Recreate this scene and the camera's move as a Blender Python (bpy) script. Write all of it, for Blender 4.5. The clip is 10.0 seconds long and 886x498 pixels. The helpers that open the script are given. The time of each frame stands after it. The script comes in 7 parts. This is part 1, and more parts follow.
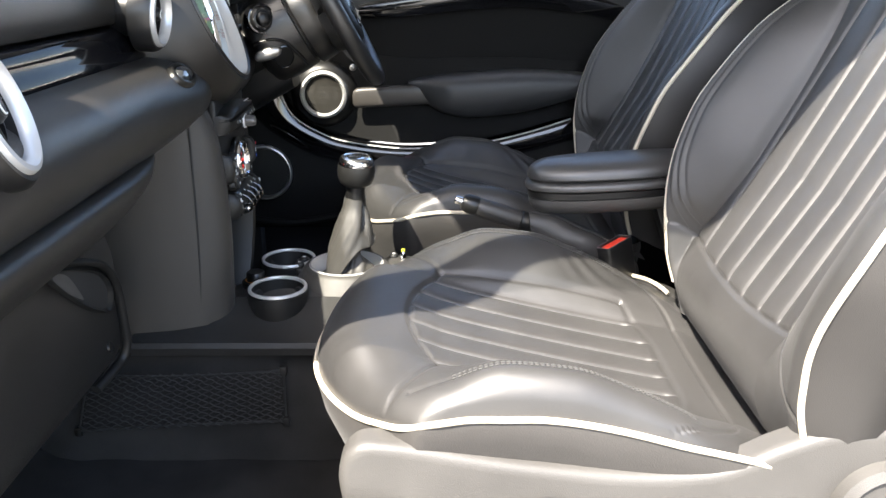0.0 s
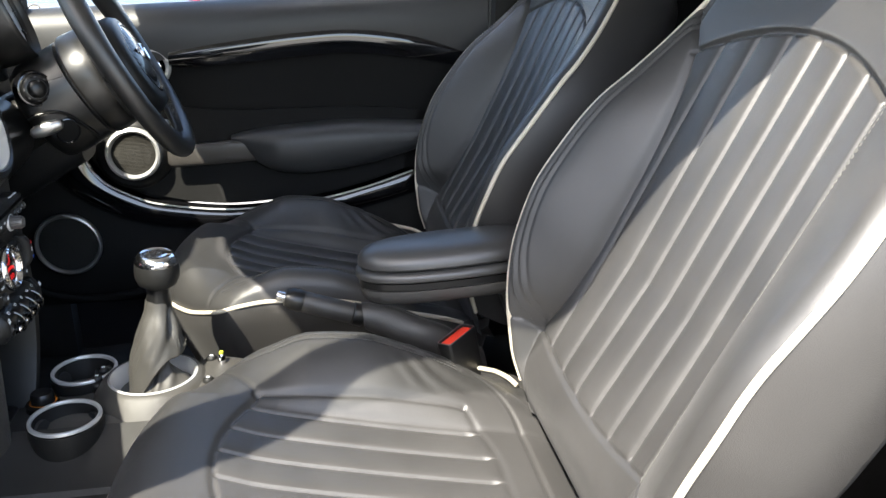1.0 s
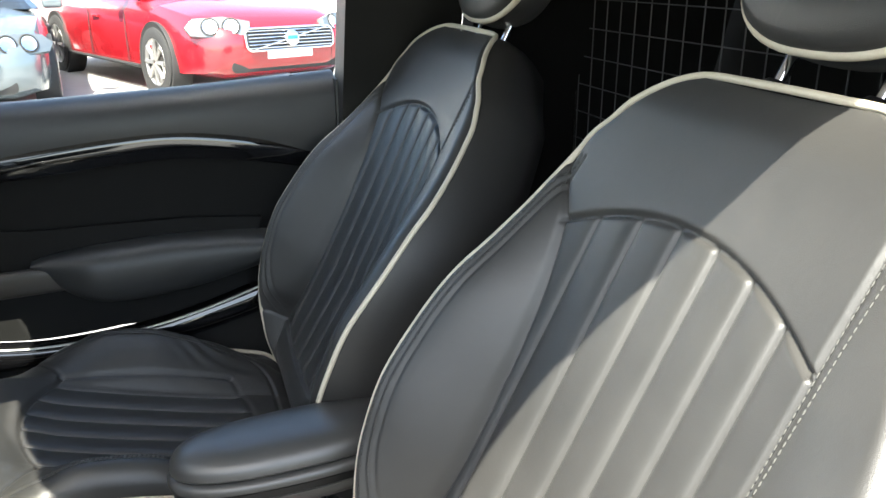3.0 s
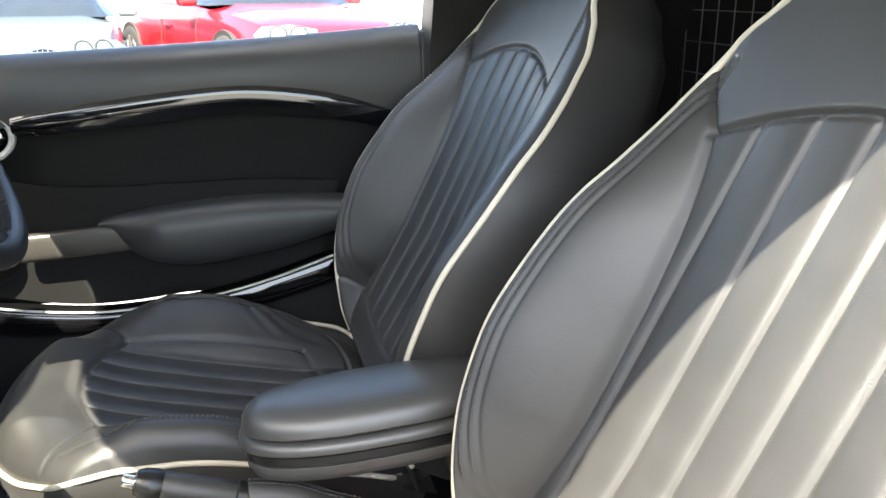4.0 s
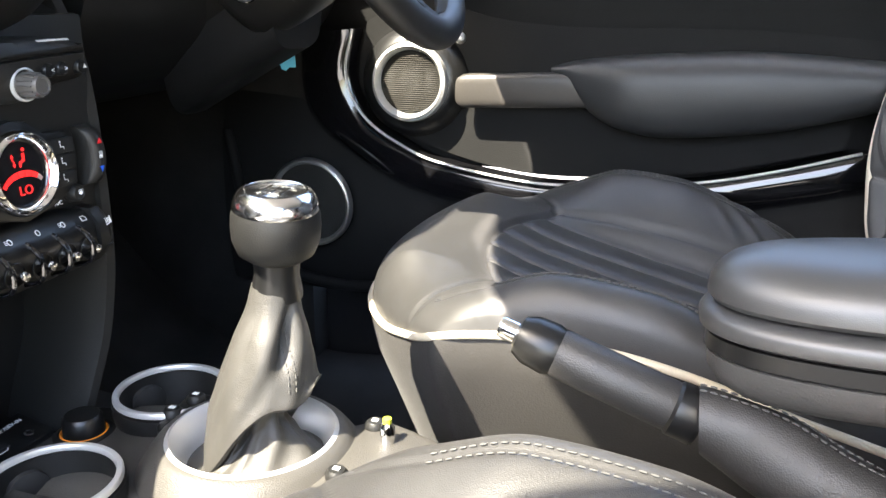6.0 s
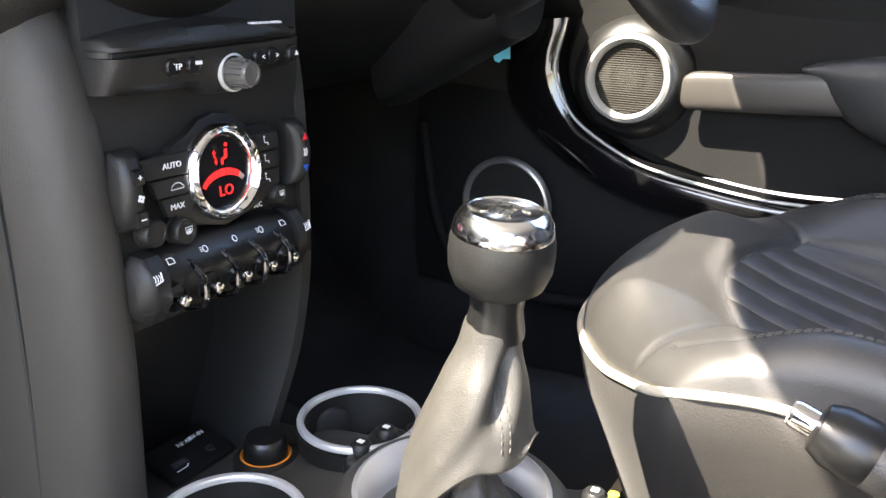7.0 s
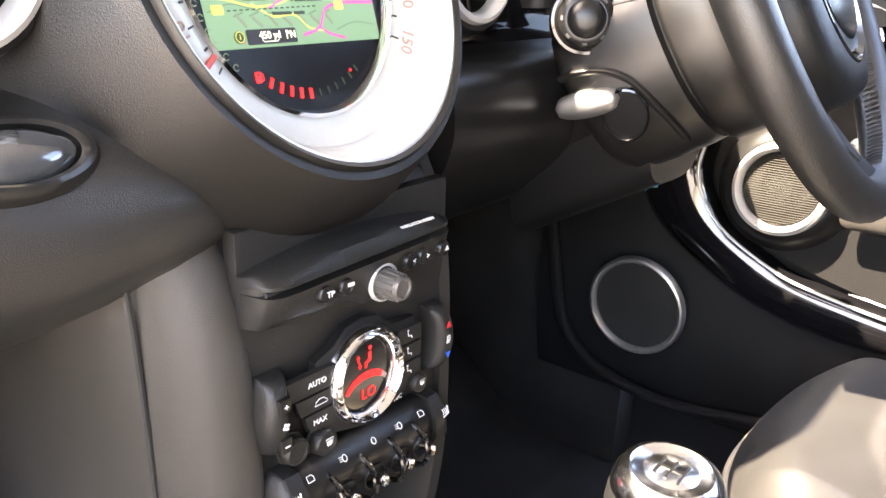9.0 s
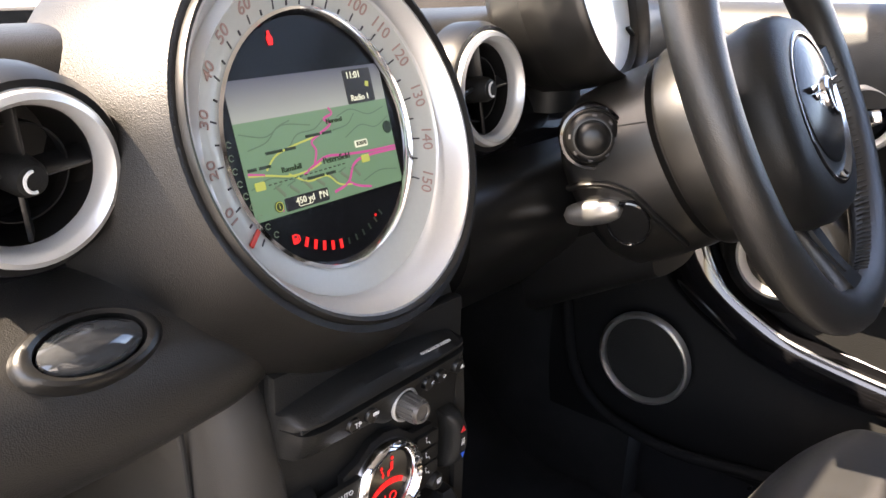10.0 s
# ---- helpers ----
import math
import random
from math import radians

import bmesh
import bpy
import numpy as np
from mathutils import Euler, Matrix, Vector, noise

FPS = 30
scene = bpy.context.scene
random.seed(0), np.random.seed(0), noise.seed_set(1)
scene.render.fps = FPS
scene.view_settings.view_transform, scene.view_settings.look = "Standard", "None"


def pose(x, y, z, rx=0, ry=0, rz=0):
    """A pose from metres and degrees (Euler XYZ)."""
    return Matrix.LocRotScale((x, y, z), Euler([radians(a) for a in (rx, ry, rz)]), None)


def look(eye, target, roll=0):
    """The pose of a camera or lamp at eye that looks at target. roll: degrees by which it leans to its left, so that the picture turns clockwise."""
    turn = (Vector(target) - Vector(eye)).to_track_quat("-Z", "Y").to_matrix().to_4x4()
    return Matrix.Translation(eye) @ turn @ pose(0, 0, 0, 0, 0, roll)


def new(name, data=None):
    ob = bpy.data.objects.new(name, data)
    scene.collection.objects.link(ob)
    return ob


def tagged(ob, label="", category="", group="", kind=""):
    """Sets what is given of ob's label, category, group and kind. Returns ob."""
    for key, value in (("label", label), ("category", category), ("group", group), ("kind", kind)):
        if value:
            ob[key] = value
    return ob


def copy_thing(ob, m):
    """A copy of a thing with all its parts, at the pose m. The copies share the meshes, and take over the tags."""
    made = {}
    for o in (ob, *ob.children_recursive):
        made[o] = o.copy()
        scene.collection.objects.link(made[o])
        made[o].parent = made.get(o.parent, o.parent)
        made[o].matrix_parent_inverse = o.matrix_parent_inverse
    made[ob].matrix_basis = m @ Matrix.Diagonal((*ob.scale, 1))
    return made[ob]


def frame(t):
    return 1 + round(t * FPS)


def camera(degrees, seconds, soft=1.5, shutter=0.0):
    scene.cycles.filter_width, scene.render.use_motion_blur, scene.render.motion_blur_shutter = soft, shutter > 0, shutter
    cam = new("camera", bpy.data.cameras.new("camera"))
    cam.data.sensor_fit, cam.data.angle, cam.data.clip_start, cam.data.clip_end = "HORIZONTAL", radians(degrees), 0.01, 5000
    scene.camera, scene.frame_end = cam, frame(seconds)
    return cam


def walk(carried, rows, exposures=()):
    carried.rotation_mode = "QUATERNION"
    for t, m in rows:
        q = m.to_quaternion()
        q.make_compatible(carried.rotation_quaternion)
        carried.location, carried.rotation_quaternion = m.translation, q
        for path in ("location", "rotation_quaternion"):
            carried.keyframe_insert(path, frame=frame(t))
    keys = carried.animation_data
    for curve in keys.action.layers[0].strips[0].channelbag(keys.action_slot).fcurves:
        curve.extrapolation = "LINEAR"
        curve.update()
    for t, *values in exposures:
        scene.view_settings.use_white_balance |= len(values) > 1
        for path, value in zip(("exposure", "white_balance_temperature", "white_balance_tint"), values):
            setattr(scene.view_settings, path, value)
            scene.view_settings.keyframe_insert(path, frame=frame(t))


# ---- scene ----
cam = camera(57.4, 10.0)
PATH = [
    (0, (-0.001, -1.316, 0.795), (0.001, 0.569, 0.125), -0.1),
    (0.5, (0.038, -1.235, 0.826), (0.212, 0.639, 0.15), -0.2),
    (1, (0.08, -1.125, 0.892), (0.398, 0.729, 0.212), 0.1),
    (1.5, (0.1, -1.032, 0.944), (0.526, 0.805, 0.278), 0.4),
    (2, (0.161, -0.948, 1.008), (0.649, 0.878, 0.353), -0.2),
    (2.2, (0.178, -0.926, 1.033), (0.693, 0.892, 0.377), -0.2),
    (3.3, (0.208, -0.843, 1.029), (0.797, 0.953, 0.376), -0.0),
    (3.5, (0.199, -0.827, 0.991), (0.777, 0.979, 0.355), 0.0),
    (4, (0.177, -0.763, 0.9), (0.629, 1.087, 0.29), -0.1),
    (4.5, (0.165, -0.687, 0.817), (0.411, 1.202, 0.207), 0.0),
    (5, (0.148, -0.601, 0.713), (0.142, 1.306, 0.11), 0.4),
    (5.5, (0.139, -0.519, 0.637), (-0.185, 1.36, 0.034), 0.7),
    (6, (0.144, -0.439, 0.614), (-0.468, 1.366, 0.008), 0.7),
    (6.2, (0.126, -0.425, 0.629), (-0.564, 1.346, 0.009), 0.8),
    (7.3, (0.034, -0.334, 0.602), (-1.01, 1.249, -0.034), 1.6),
    (7.5, (0.02, -0.32, 0.602), (-1.058, 1.239, -0.037), 1.8),
    (8, (0.0, -0.305, 0.63), (-1.128, 1.215, -0.012), 1.8),
    (8.5, (-0.015, -0.312, 0.674), (-1.162, 1.193, 0.027), 1.9),
    (9, (-0.017, -0.317, 0.728), (-1.19, 1.164, 0.071), 2.0),
    (9.5, (-0.017, -0.329, 0.789), (-1.199, 1.139, 0.121), 2.1),
    (10, (-0.006, -0.335, 0.831), (-1.206, 1.114, 0.153), 1.9),
]
walk(cam, [(t, look(eye, target, roll)) for t, eye, target, roll in PATH],
     exposures=[(0.0, 2.65, 6410, 10), (1.0, 2.45, 6310, 8), (2.0, 2.36, 6310, 3), (3.5, 2.75, 6410, 2), (4.5, 3.44, 6760, 8), (5.5, 3.75, 6680, 9), (6.5, 3.69, 6620, 10), (7.5, 3.98, 6920, 13), (8.0, 4.24, 7050, 14), (8.5, 4.44, 7200, 15), (9.0, 4.44, 7520, 18), (9.5, 4.02, 7520, 18), (10.0, 3.17, 7420, 18)])

# ---- light ----
SUN = Vector((-0.343, -0.534, 0.845)).normalized()
world = bpy.data.worlds.new("sky")
scene.world = world
world.use_nodes = True
wn = world.node_tree
sky = wn.nodes.new("ShaderNodeTexSky")
sky.sky_type, sky.sun_disc = "NISHITA", False
sky.sun_elevation = math.asin(SUN.z)
sky.air_density, sky.dust_density, sky.ozone_density = 1.0, 2.6, 0.6
sky.sun_rotation = math.atan2(SUN.x, SUN.y)
wn.links.new(sky.outputs[0], wn.nodes["Background"].inputs[0])
wn.nodes["Background"].inputs[1].default_value = 0.135
sun_lamp = new("sun", bpy.data.lights.new("sun", "SUN"))
sun_lamp.data.energy, sun_lamp.data.angle, sun_lamp.data.color = 5.0, radians(0.55), (1.0, 0.91, 0.79)
sun_lamp.matrix_world = look(SUN * 10, (0, 0, 0))

# ---- materials ----


def mat(name, color, rough=0.5, metal=0.0, grain=0.0, size=400.0, vary=0.15, blotch=8.0, cells=False, spec=0.5, coat=0.0, rvary=0.08, sheen=0.0, wrinkle=0.0):
    """A procedural surface: colour that varies at two scales, a fine relief and an uneven gloss."""
    m = bpy.data.materials.new(name)
    m.use_nodes = True
    t = m.node_tree
    b = t.nodes["Principled BSDF"]
    b.inputs["Roughness"].default_value, b.inputs["Metallic"].default_value = rough, metal
    b.inputs["Specular IOR Level"].default_value, b.inputs["Coat Weight"].default_value = spec, coat
    b.inputs["Coat Roughness"].default_value = 0.05
    b.inputs["Sheen Weight"].default_value, b.inputs["Sheen Roughness"].default_value = sheen, 0.45
    where = t.nodes.new("ShaderNodeTexCoord")

    def noise_at(scale, detail=3.0):
        n = t.nodes.new("ShaderNodeTexNoise")
        n.inputs["Scale"].default_value, n.inputs["Detail"].default_value = scale, detail
        t.links.new(where.outputs["Object"], n.inputs["Vector"])
        return n
    big, fine = noise_at(blotch), noise_at(size, 2.0)
    mix = t.nodes.new("ShaderNodeMath")
    mix.operation = "MULTIPLY_ADD"
    mix.inputs[1].default_value = 0.7
    half = t.nodes.new("ShaderNodeMath")
    half.operation = "MULTIPLY"
    half.inputs[1].default_value = 0.3
    t.links.new(fine.outputs["Fac"], half.inputs[0])
    t.links.new(big.outputs["Fac"], mix.inputs[0])
    t.links.new(half.outputs[0], mix.inputs[2])
    ramp = t.nodes.new("ShaderNodeValToRGB")
    ramp.color_ramp.elements[0].position, ramp.color_ramp.elements[1].position = 0.3, 0.7
    ramp.color_ramp.elements[0].color = (*[c * (1 - vary) for c in color], 1)
    ramp.color_ramp.elements[1].color = (*[min(1, c * (1 + vary)) for c in color], 1)
    t.links.new(mix.outputs[0], ramp.inputs["Fac"])
    t.links.new(ramp.outputs["Color"], b.inputs["Base Color"])
    if rvary:
        r = t.nodes.new("ShaderNodeMapRange")
        r.inputs["To Min"].default_value, r.inputs["To Max"].default_value = max(0.02, rough - rvary), min(1, rough + rvary)
        t.links.new(big.outputs["Fac"], r.inputs["Value"])
        t.links.new(r.outputs["Result"], b.inputs["Roughness"])
    if grain:
        bump = t.nodes.new("ShaderNodeBump")
        bump.inputs["Strength"].default_value, bump.inputs["Distance"].default_value = grain, 0.0006
        if cells:
            v = t.nodes.new("ShaderNodeTexVoronoi")
            v.inputs["Scale"].default_value = size
            t.links.new(where.outputs["Object"], v.inputs["Vector"])
            t.links.new(v.outputs["Distance"], bump.inputs["Height"])
        else:
            t.links.new(fine.outputs["Fac"], bump.inputs["Height"])
        if wrinkle:
            fold = noise_at(38.0, 4.0)
            fold.inputs["Distortion"].default_value = 1.2
            wave = t.nodes.new("ShaderNodeBump")
            wave.inputs["Strength"].default_value, wave.inputs["Distance"].default_value = wrinkle, 0.004
            t.links.new(fold.outputs["Fac"], wave.inputs["Height"])
            t.links.new(wave.outputs["Normal"], bump.inputs["Normal"])
        t.links.new(bump.outputs["Normal"], b.inputs["Normal"])
    return m


def glow(name, color, strength):
    m = bpy.data.materials.new(name)
    m.use_nodes = True
    b = m.node_tree.nodes["Principled BSDF"]
    b.inputs["Base Color"].default_value = (*[c * 0.3 for c in color], 1)
    b.inputs["Emission Color"].default_value = (*color, 1)
    b.inputs["Emission Strength"].default_value = strength
    return m


def clear(name, tint=(1, 1, 1), rough=0.0):
    m = bpy.data.materials.new(name)
    m.use_nodes = True
    b = m.node_tree.nodes["Principled BSDF"]
    b.inputs["Base Color"].default_value = (*tint, 1)
    b.inputs["Roughness"].default_value, b.inputs["Transmission Weight"].default_value, b.inputs["IOR"].default_value = rough, 1.0, 1.1
    return m


LEATHER = mat("black_leather", (0.0333, 0.0325, 0.0317), 0.42, grain=0.24, size=1400, cells=True, spec=0.65, vary=0.16, blotch=14, sheen=0.03, wrinkle=0.07)
ARMVINYL = mat("soft_arm_vinyl", (0.043, 0.042, 0.041), 0.40, grain=0.10, size=1300, cells=True, spec=0.9, vary=0.08)
GRIPSKIN = mat("lever_leather", (0.030, 0.0285, 0.027), 0.45, grain=0.35, size=900, cells=True, spec=0.6, wrinkle=0.12)
GAITER = mat("gaiter_leather", (0.044, 0.042, 0.038), 0.46, grain=0.35, size=1500, cells=True, spec=0.5, sheen=0.02, wrinkle=0.16)
PIPING = mat("cream_piping", (0.62, 0.56, 0.44), 0.5, grain=0.2, size=900, vary=0.1)
STITCH = mat("grey_thread", (0.075, 0.075, 0.072), 0.8, spec=0.2)
SEATSHELL = mat("dark_seat_back_leather", (0.031, 0.0295, 0.028), 0.45, grain=0.3, size=900, cells=True, spec=0.5)
SEATBACK = mat("seat_side_leather", (0.04, 0.038, 0.036), 0.5, grain=0.35, size=550, cells=True, sheen=0.06)
TRIM = mat("grey_seat_plastic", (0.06, 0.058, 0.055), 0.5, grain=0.35, size=800, cells=True)
PLASTIC = mat("grained_black_plastic", (0.019, 0.0185, 0.0175), 0.45, grain=0.5, size=1300, cells=True, spec=0.5, sheen=0.10)
STACKLIT = mat("lit_column_plastic", (0.037, 0.034, 0.0298), 0.45, grain=0.35, size=2200, cells=True, spec=0.6, sheen=0.05)
HOOD = mat("grey_hood_plastic", (0.0095, 0.0087, 0.0077), 0.36, grain=0.30, size=1500, cells=True, spec=0.6)
CONSOLEGREY = mat("grey_console_plastic", (0.060, 0.057, 0.052), 0.42, grain=0.4, size=1100, cells=True)
DASHPAD = mat("soft_dash_skin", (0.0185, 0.0174, 0.0160), 0.37, grain=0.32, size=1200, cells=True, spec=0.8)
SMOOTH = mat("smooth_black_plastic", (0.009, 0.009, 0.009), 0.33, grain=0.05, size=900)
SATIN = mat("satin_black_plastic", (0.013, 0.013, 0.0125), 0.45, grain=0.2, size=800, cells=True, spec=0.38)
DOORCARD = mat("door_card_vinyl", (0.011, 0.011, 0.0108), 0.75, grain=0.3, size=800, cells=True, spec=0.16)
BELT = mat("door_top_vinyl", (0.028, 0.029, 0.030), 0.45, grain=0.2, size=800, cells=True)
WHEELSKIN = mat("wheel_leather", (0.021, 0.0198, 0.0185), 0.37, grain=0.30, size=1100, cells=True, spec=0.9, wrinkle=0.03)
SHROUD = mat("satin_shroud_plastic", (0.0095, 0.0092, 0.0086), 0.34, grain=0.10, size=1500, cells=True, spec=0.8)
WHEELCAP = mat("hub_cap_plastic", (0.012, 0.012, 0.0125), 0.24, grain=0.03, size=1500, spec=0.8)
DIALWHITE = mat("white_dial", (0.84, 0.84, 0.82), 0.3, vary=0.03, coat=1.0)
BANDGLOSS = mat("gloss_dash_band", (0.006, 0.006, 0.007), 0.06, rvary=0.03, vary=0.1, spec=0.09)
GLOSS = mat("piano_black", (0.006, 0.006, 0.007), 0.08, coat=1.0, rvary=0.03, vary=0.1)
CARPET = mat("black_carpet", (0.032, 0.031, 0.030), 0.95, grain=1.0, size=900, vary=0.4, spec=0.1)
BEIGE = mat("beige_sill", (0.45, 0.34, 0.24), 0.8, grain=0.5, size=600)
CHROME = mat("chrome", (0.85, 0.85, 0.86), 0.07, metal=1.0, rvary=0.03, vary=0.03)
POLISHED = mat("polished_knob_metal", (0.88, 0.88, 0.88), 0.17, metal=1.0, rvary=0.05, vary=0.03)
SILVER = mat("silver_plastic", (0.66, 0.66, 0.65), 0.34, metal=0.5, rvary=0.05, vary=0.04, grain=0.05, size=900)
ALU = mat("satin_aluminium", (0.55, 0.54, 0.52), 0.35, metal=0.9, rvary=0.05, vary=0.05)
DIAL = mat("dial_scale", (0.55, 0.57, 0.54), 0.35, metal=0.2, vary=0.05)
MESH = mat("speaker_mesh", (0.045, 0.042, 0.036), 0.85, vary=0.1, spec=0.15)
DARKGLASS = mat("black_display_glass", (0.008, 0.008, 0.009), 0.12, rvary=0.03, vary=0.1)
RUBBER = mat("black_rubber", (0.018, 0.018, 0.018), 0.7, grain=0.2, size=600)
RED = mat("red_plastic", (0.75, 0.055, 0.03), 0.35, vary=0.06)
TEAL = mat("teal_card", (0.08, 0.42, 0.55), 0.6, vary=0.06)
WHITE = mat("white_print", (0.75, 0.75, 0.75), 0.6, vary=0.03)
PRINT = mat("dark_print", (0.03, 0.03, 0.035), 0.6, vary=0.03)
MAROON = mat("dial_print", (0.40, 0.27, 0.24), 0.6, vary=0.05)
BLUEMARK = mat("blue_mark", (0.02, 0.12, 0.7), 0.5, vary=0.03)
REDMARK = mat("red_mark", (0.7, 0.02, 0.03), 0.5, vary=0.03)
AMBER = mat("amber_ring", (0.75, 0.25, 0.03), 0.3, vary=0.05)
GRILLE = mat("speaker_cloth", (0.012, 0.012, 0.011), 0.7, grain=1.0, size=500, cells=True)
WIRE = mat("painted_wire", (0.09, 0.09, 0.095), 0.5, vary=0.1)
HEADLINER = mat("grey_headliner", (0.58, 0.57, 0.55), 0.9, grain=0.4, size=500)
BODY = mat("dark_body_paint", (0.02, 0.02, 0.022), 0.3, coat=0.5)
REDGLOW = glow("red_display", (1.0, 0.02, 0.02), 0.14)
GLASS = clear("window_glass")
SCREEN = bpy.data.materials.new("tinted_windscreen")
SCREEN.use_nodes = True
sn = SCREEN.node_tree
sn.nodes.remove(sn.nodes["Principled BSDF"])
see, shine, blend = sn.nodes.new("ShaderNodeBsdfTransparent"), sn.nodes.new("ShaderNodeBsdfGlossy"), sn.nodes.new("ShaderNodeMixShader")
see.inputs["Color"].default_value = (0.79, 0.795, 0.78, 1)
shine.inputs["Roughness"].default_value, blend.inputs[0].default_value = 0.03, 0.04
sn.links.new(see.outputs[0], blend.inputs[1])
sn.links.new(shine.outputs[0], blend.inputs[2])
sn.links.new(blend.outputs[0], sn.nodes["Material Output"].inputs["Surface"])

I4 = Matrix.Identity(4)

# ---- mesh helpers ----


def mesh_object(name, verts, faces, material, parent=None, label="", smooth=True):
    me = bpy.data.meshes.new(name)
    me.from_pydata([tuple(v) for v in verts], [], [tuple(f) for f in faces])
    bm = bmesh.new()
    bm.from_mesh(me)
    bmesh.ops.recalc_face_normals(bm, faces=bm.faces)
    bm.to_mesh(me)
    bm.free()
    if smooth:
        me.polygons.foreach_set("use_smooth", [True] * len(me.polygons))
        me.set_sharp_from_angle(angle=radians(42))
    me.materials.append(material)
    ob = new(name, me)
    if parent:
        ob.parent = parent
    if label:
        ob["label"] = label
    return ob


def part(name, bm, material, parent=None, label="", smooth=True):
    me = bpy.data.meshes.new(name)
    bmesh.ops.recalc_face_normals(bm, faces=bm.faces)
    bm.to_mesh(me)
    bm.free()
    if smooth:
        me.polygons.foreach_set("use_smooth", [True] * len(me.polygons))
        me.set_sharp_from_angle(angle=radians(42))
    me.materials.append(material)
    ob = new(name, me)
    if parent:
        ob.parent = parent
    if label:
        ob["label"] = label
    return ob


def thing(name, label, category, at=(0, 0, 0), group="", kind=""):
    ob = new(name)
    ob.empty_display_size = 0.05
    ob.matrix_world = at if isinstance(at, Matrix) else Matrix.Translation(at)
    return tagged(ob, label, category, group, kind)


def spline(points, n=60, closed=False):
    """A smooth curve through the points (Catmull-Rom), n samples."""
    p = np.array(points, float)
    k = len(p)
    if closed:
        q = np.vstack([p[-1], p, p[0], p[1]])
        spans = k
    else:
        q = np.vstack([2 * p[0] - p[1], p, 2 * p[-1] - p[-2]])
        spans = k - 1
    out = []
    for t in np.linspace(0, spans, n, endpoint=not closed):
        i = min(int(t), spans - 1)
        f = t - i
        a, b, c, d = q[i], q[i + 1], q[i + 2], q[i + 3]
        out.append(0.5 * ((2 * b) + (c - a) * f + (2 * a - 5 * b + 4 * c - d) * f ** 2 + (3 * b - a - 3 * c + d) * f ** 3))
    return np.array(out)


def ease(x, pts):
    """Smooth interpolation through (x, y) pairs, without overshoot."""
    xs, ys = np.array(pts, float).T
    h, d = np.diff(xs), np.diff(ys) / np.diff(xs)
    m = np.zeros(len(xs))
    m[0], m[-1] = d[0], d[-1]
    for i in range(1, len(xs) - 1):
        m[i] = 0 if d[i - 1] * d[i] <= 0 else 2 * d[i - 1] * d[i] / (d[i - 1] + d[i])
    x = np.clip(np.asarray(x, float), xs[0], xs[-1])
    i = np.clip(np.searchsorted(xs, x) - 1, 0, len(h) - 1)
    s = (x - xs[i]) / h[i]
    return ((1 + 2 * s) * (1 - s) ** 2 * ys[i] + s * (1 - s) ** 2 * h[i] * m[i]
            + s * s * (3 - 2 * s) * ys[i + 1] + s * s * (s - 1) * h[i] * m[i + 1])


def tube_geo(path, r, closed=False, sides=10, flat=1.0):
    p = np.array(path, float)
    n = len(p)
    tan = np.roll(p, -1, 0) - np.roll(p, 1, 0) if closed else np.gradient(p, axis=0)
    tan /= np.linalg.norm(tan, axis=1)[:, None] + 1e-9
    up = np.array((0, 0, 1.0)) if abs(tan[0][2]) < 0.9 else np.array((1.0, 0, 0))
    verts, faces = [], []
    rad = np.broadcast_to(r, (n,))
    for i in range(n):
        side = np.cross(tan[i], up)
        side /= np.linalg.norm(side)
        up = np.cross(side, tan[i])
        for j in range(sides):
            a = 2 * math.pi * j / sides
            verts.append(p[i] + rad[i] * (math.cos(a) * side + flat * math.sin(a) * up))
    for i in range(n if closed else n - 1):
        for j in range(sides):
            a, b = i * sides + j, i * sides + (j + 1) % sides
            c, d = ((i + 1) % n) * sides + (j + 1) % sides, ((i + 1) % n) * sides + j
            faces.append((a, b, c, d))
    if not closed:
        faces += [tuple(range(sides)), tuple(range((n - 1) * sides, n * sides))]
    return verts, faces


def tube(name, path, r, material, parent=None, closed=False, sides=10, label="", flat=1.0):
    return mesh_object(name, *tube_geo(path, r, closed, sides, flat), material, parent, label)


def loft(name, rings, material, parent=None, label="", caps=True, closed=True, wrap=False):
    """A skin over rings of equally many points."""
    r = np.array(rings, float)
    n, m = r.shape[:2]
    verts = r.reshape(-1, 3)
    faces = []
    for i in range(n if wrap else n - 1):
        for j in range(m if closed else m - 1):
            k, l = (i + 1) % n, (j + 1) % m
            faces.append((i * m + j, i * m + l, k * m + l, k * m + j))
    if caps and closed and not wrap:
        faces += [tuple(range(m)), tuple(range((n - 1) * m, n * m))]
    return mesh_object(name, verts, faces, material, parent, label)


def turned(name, profile, m, material, parent=None, label="", sides=48, squash=1.0, loop=False, caps=True):
    """A lathe shape: profile of (radius, height) turned about the local z of the pose m."""
    rings = []
    for r, h in profile:
        rings.append([m @ Vector((r * math.cos(a), squash * r * math.sin(a), h)) for a in np.linspace(0, 2 * math.pi, sides, endpoint=False)])
    return loft(name, rings, material, parent, label, caps=caps, wrap=loop)


def ring_profile(inner, outer, depth, bulge=0.3):
    """A closed section for a bezel ring."""
    mid = (inner + outer) / 2
    return [(inner, 0), (outer, 0), (outer, depth * 0.6), (outer - (outer - inner) * 0.15, depth * 0.9), (mid, depth), (inner + (outer - inner) * 0.15, depth * (1 - bulge)), (inner, depth * (0.7 - bulge))]


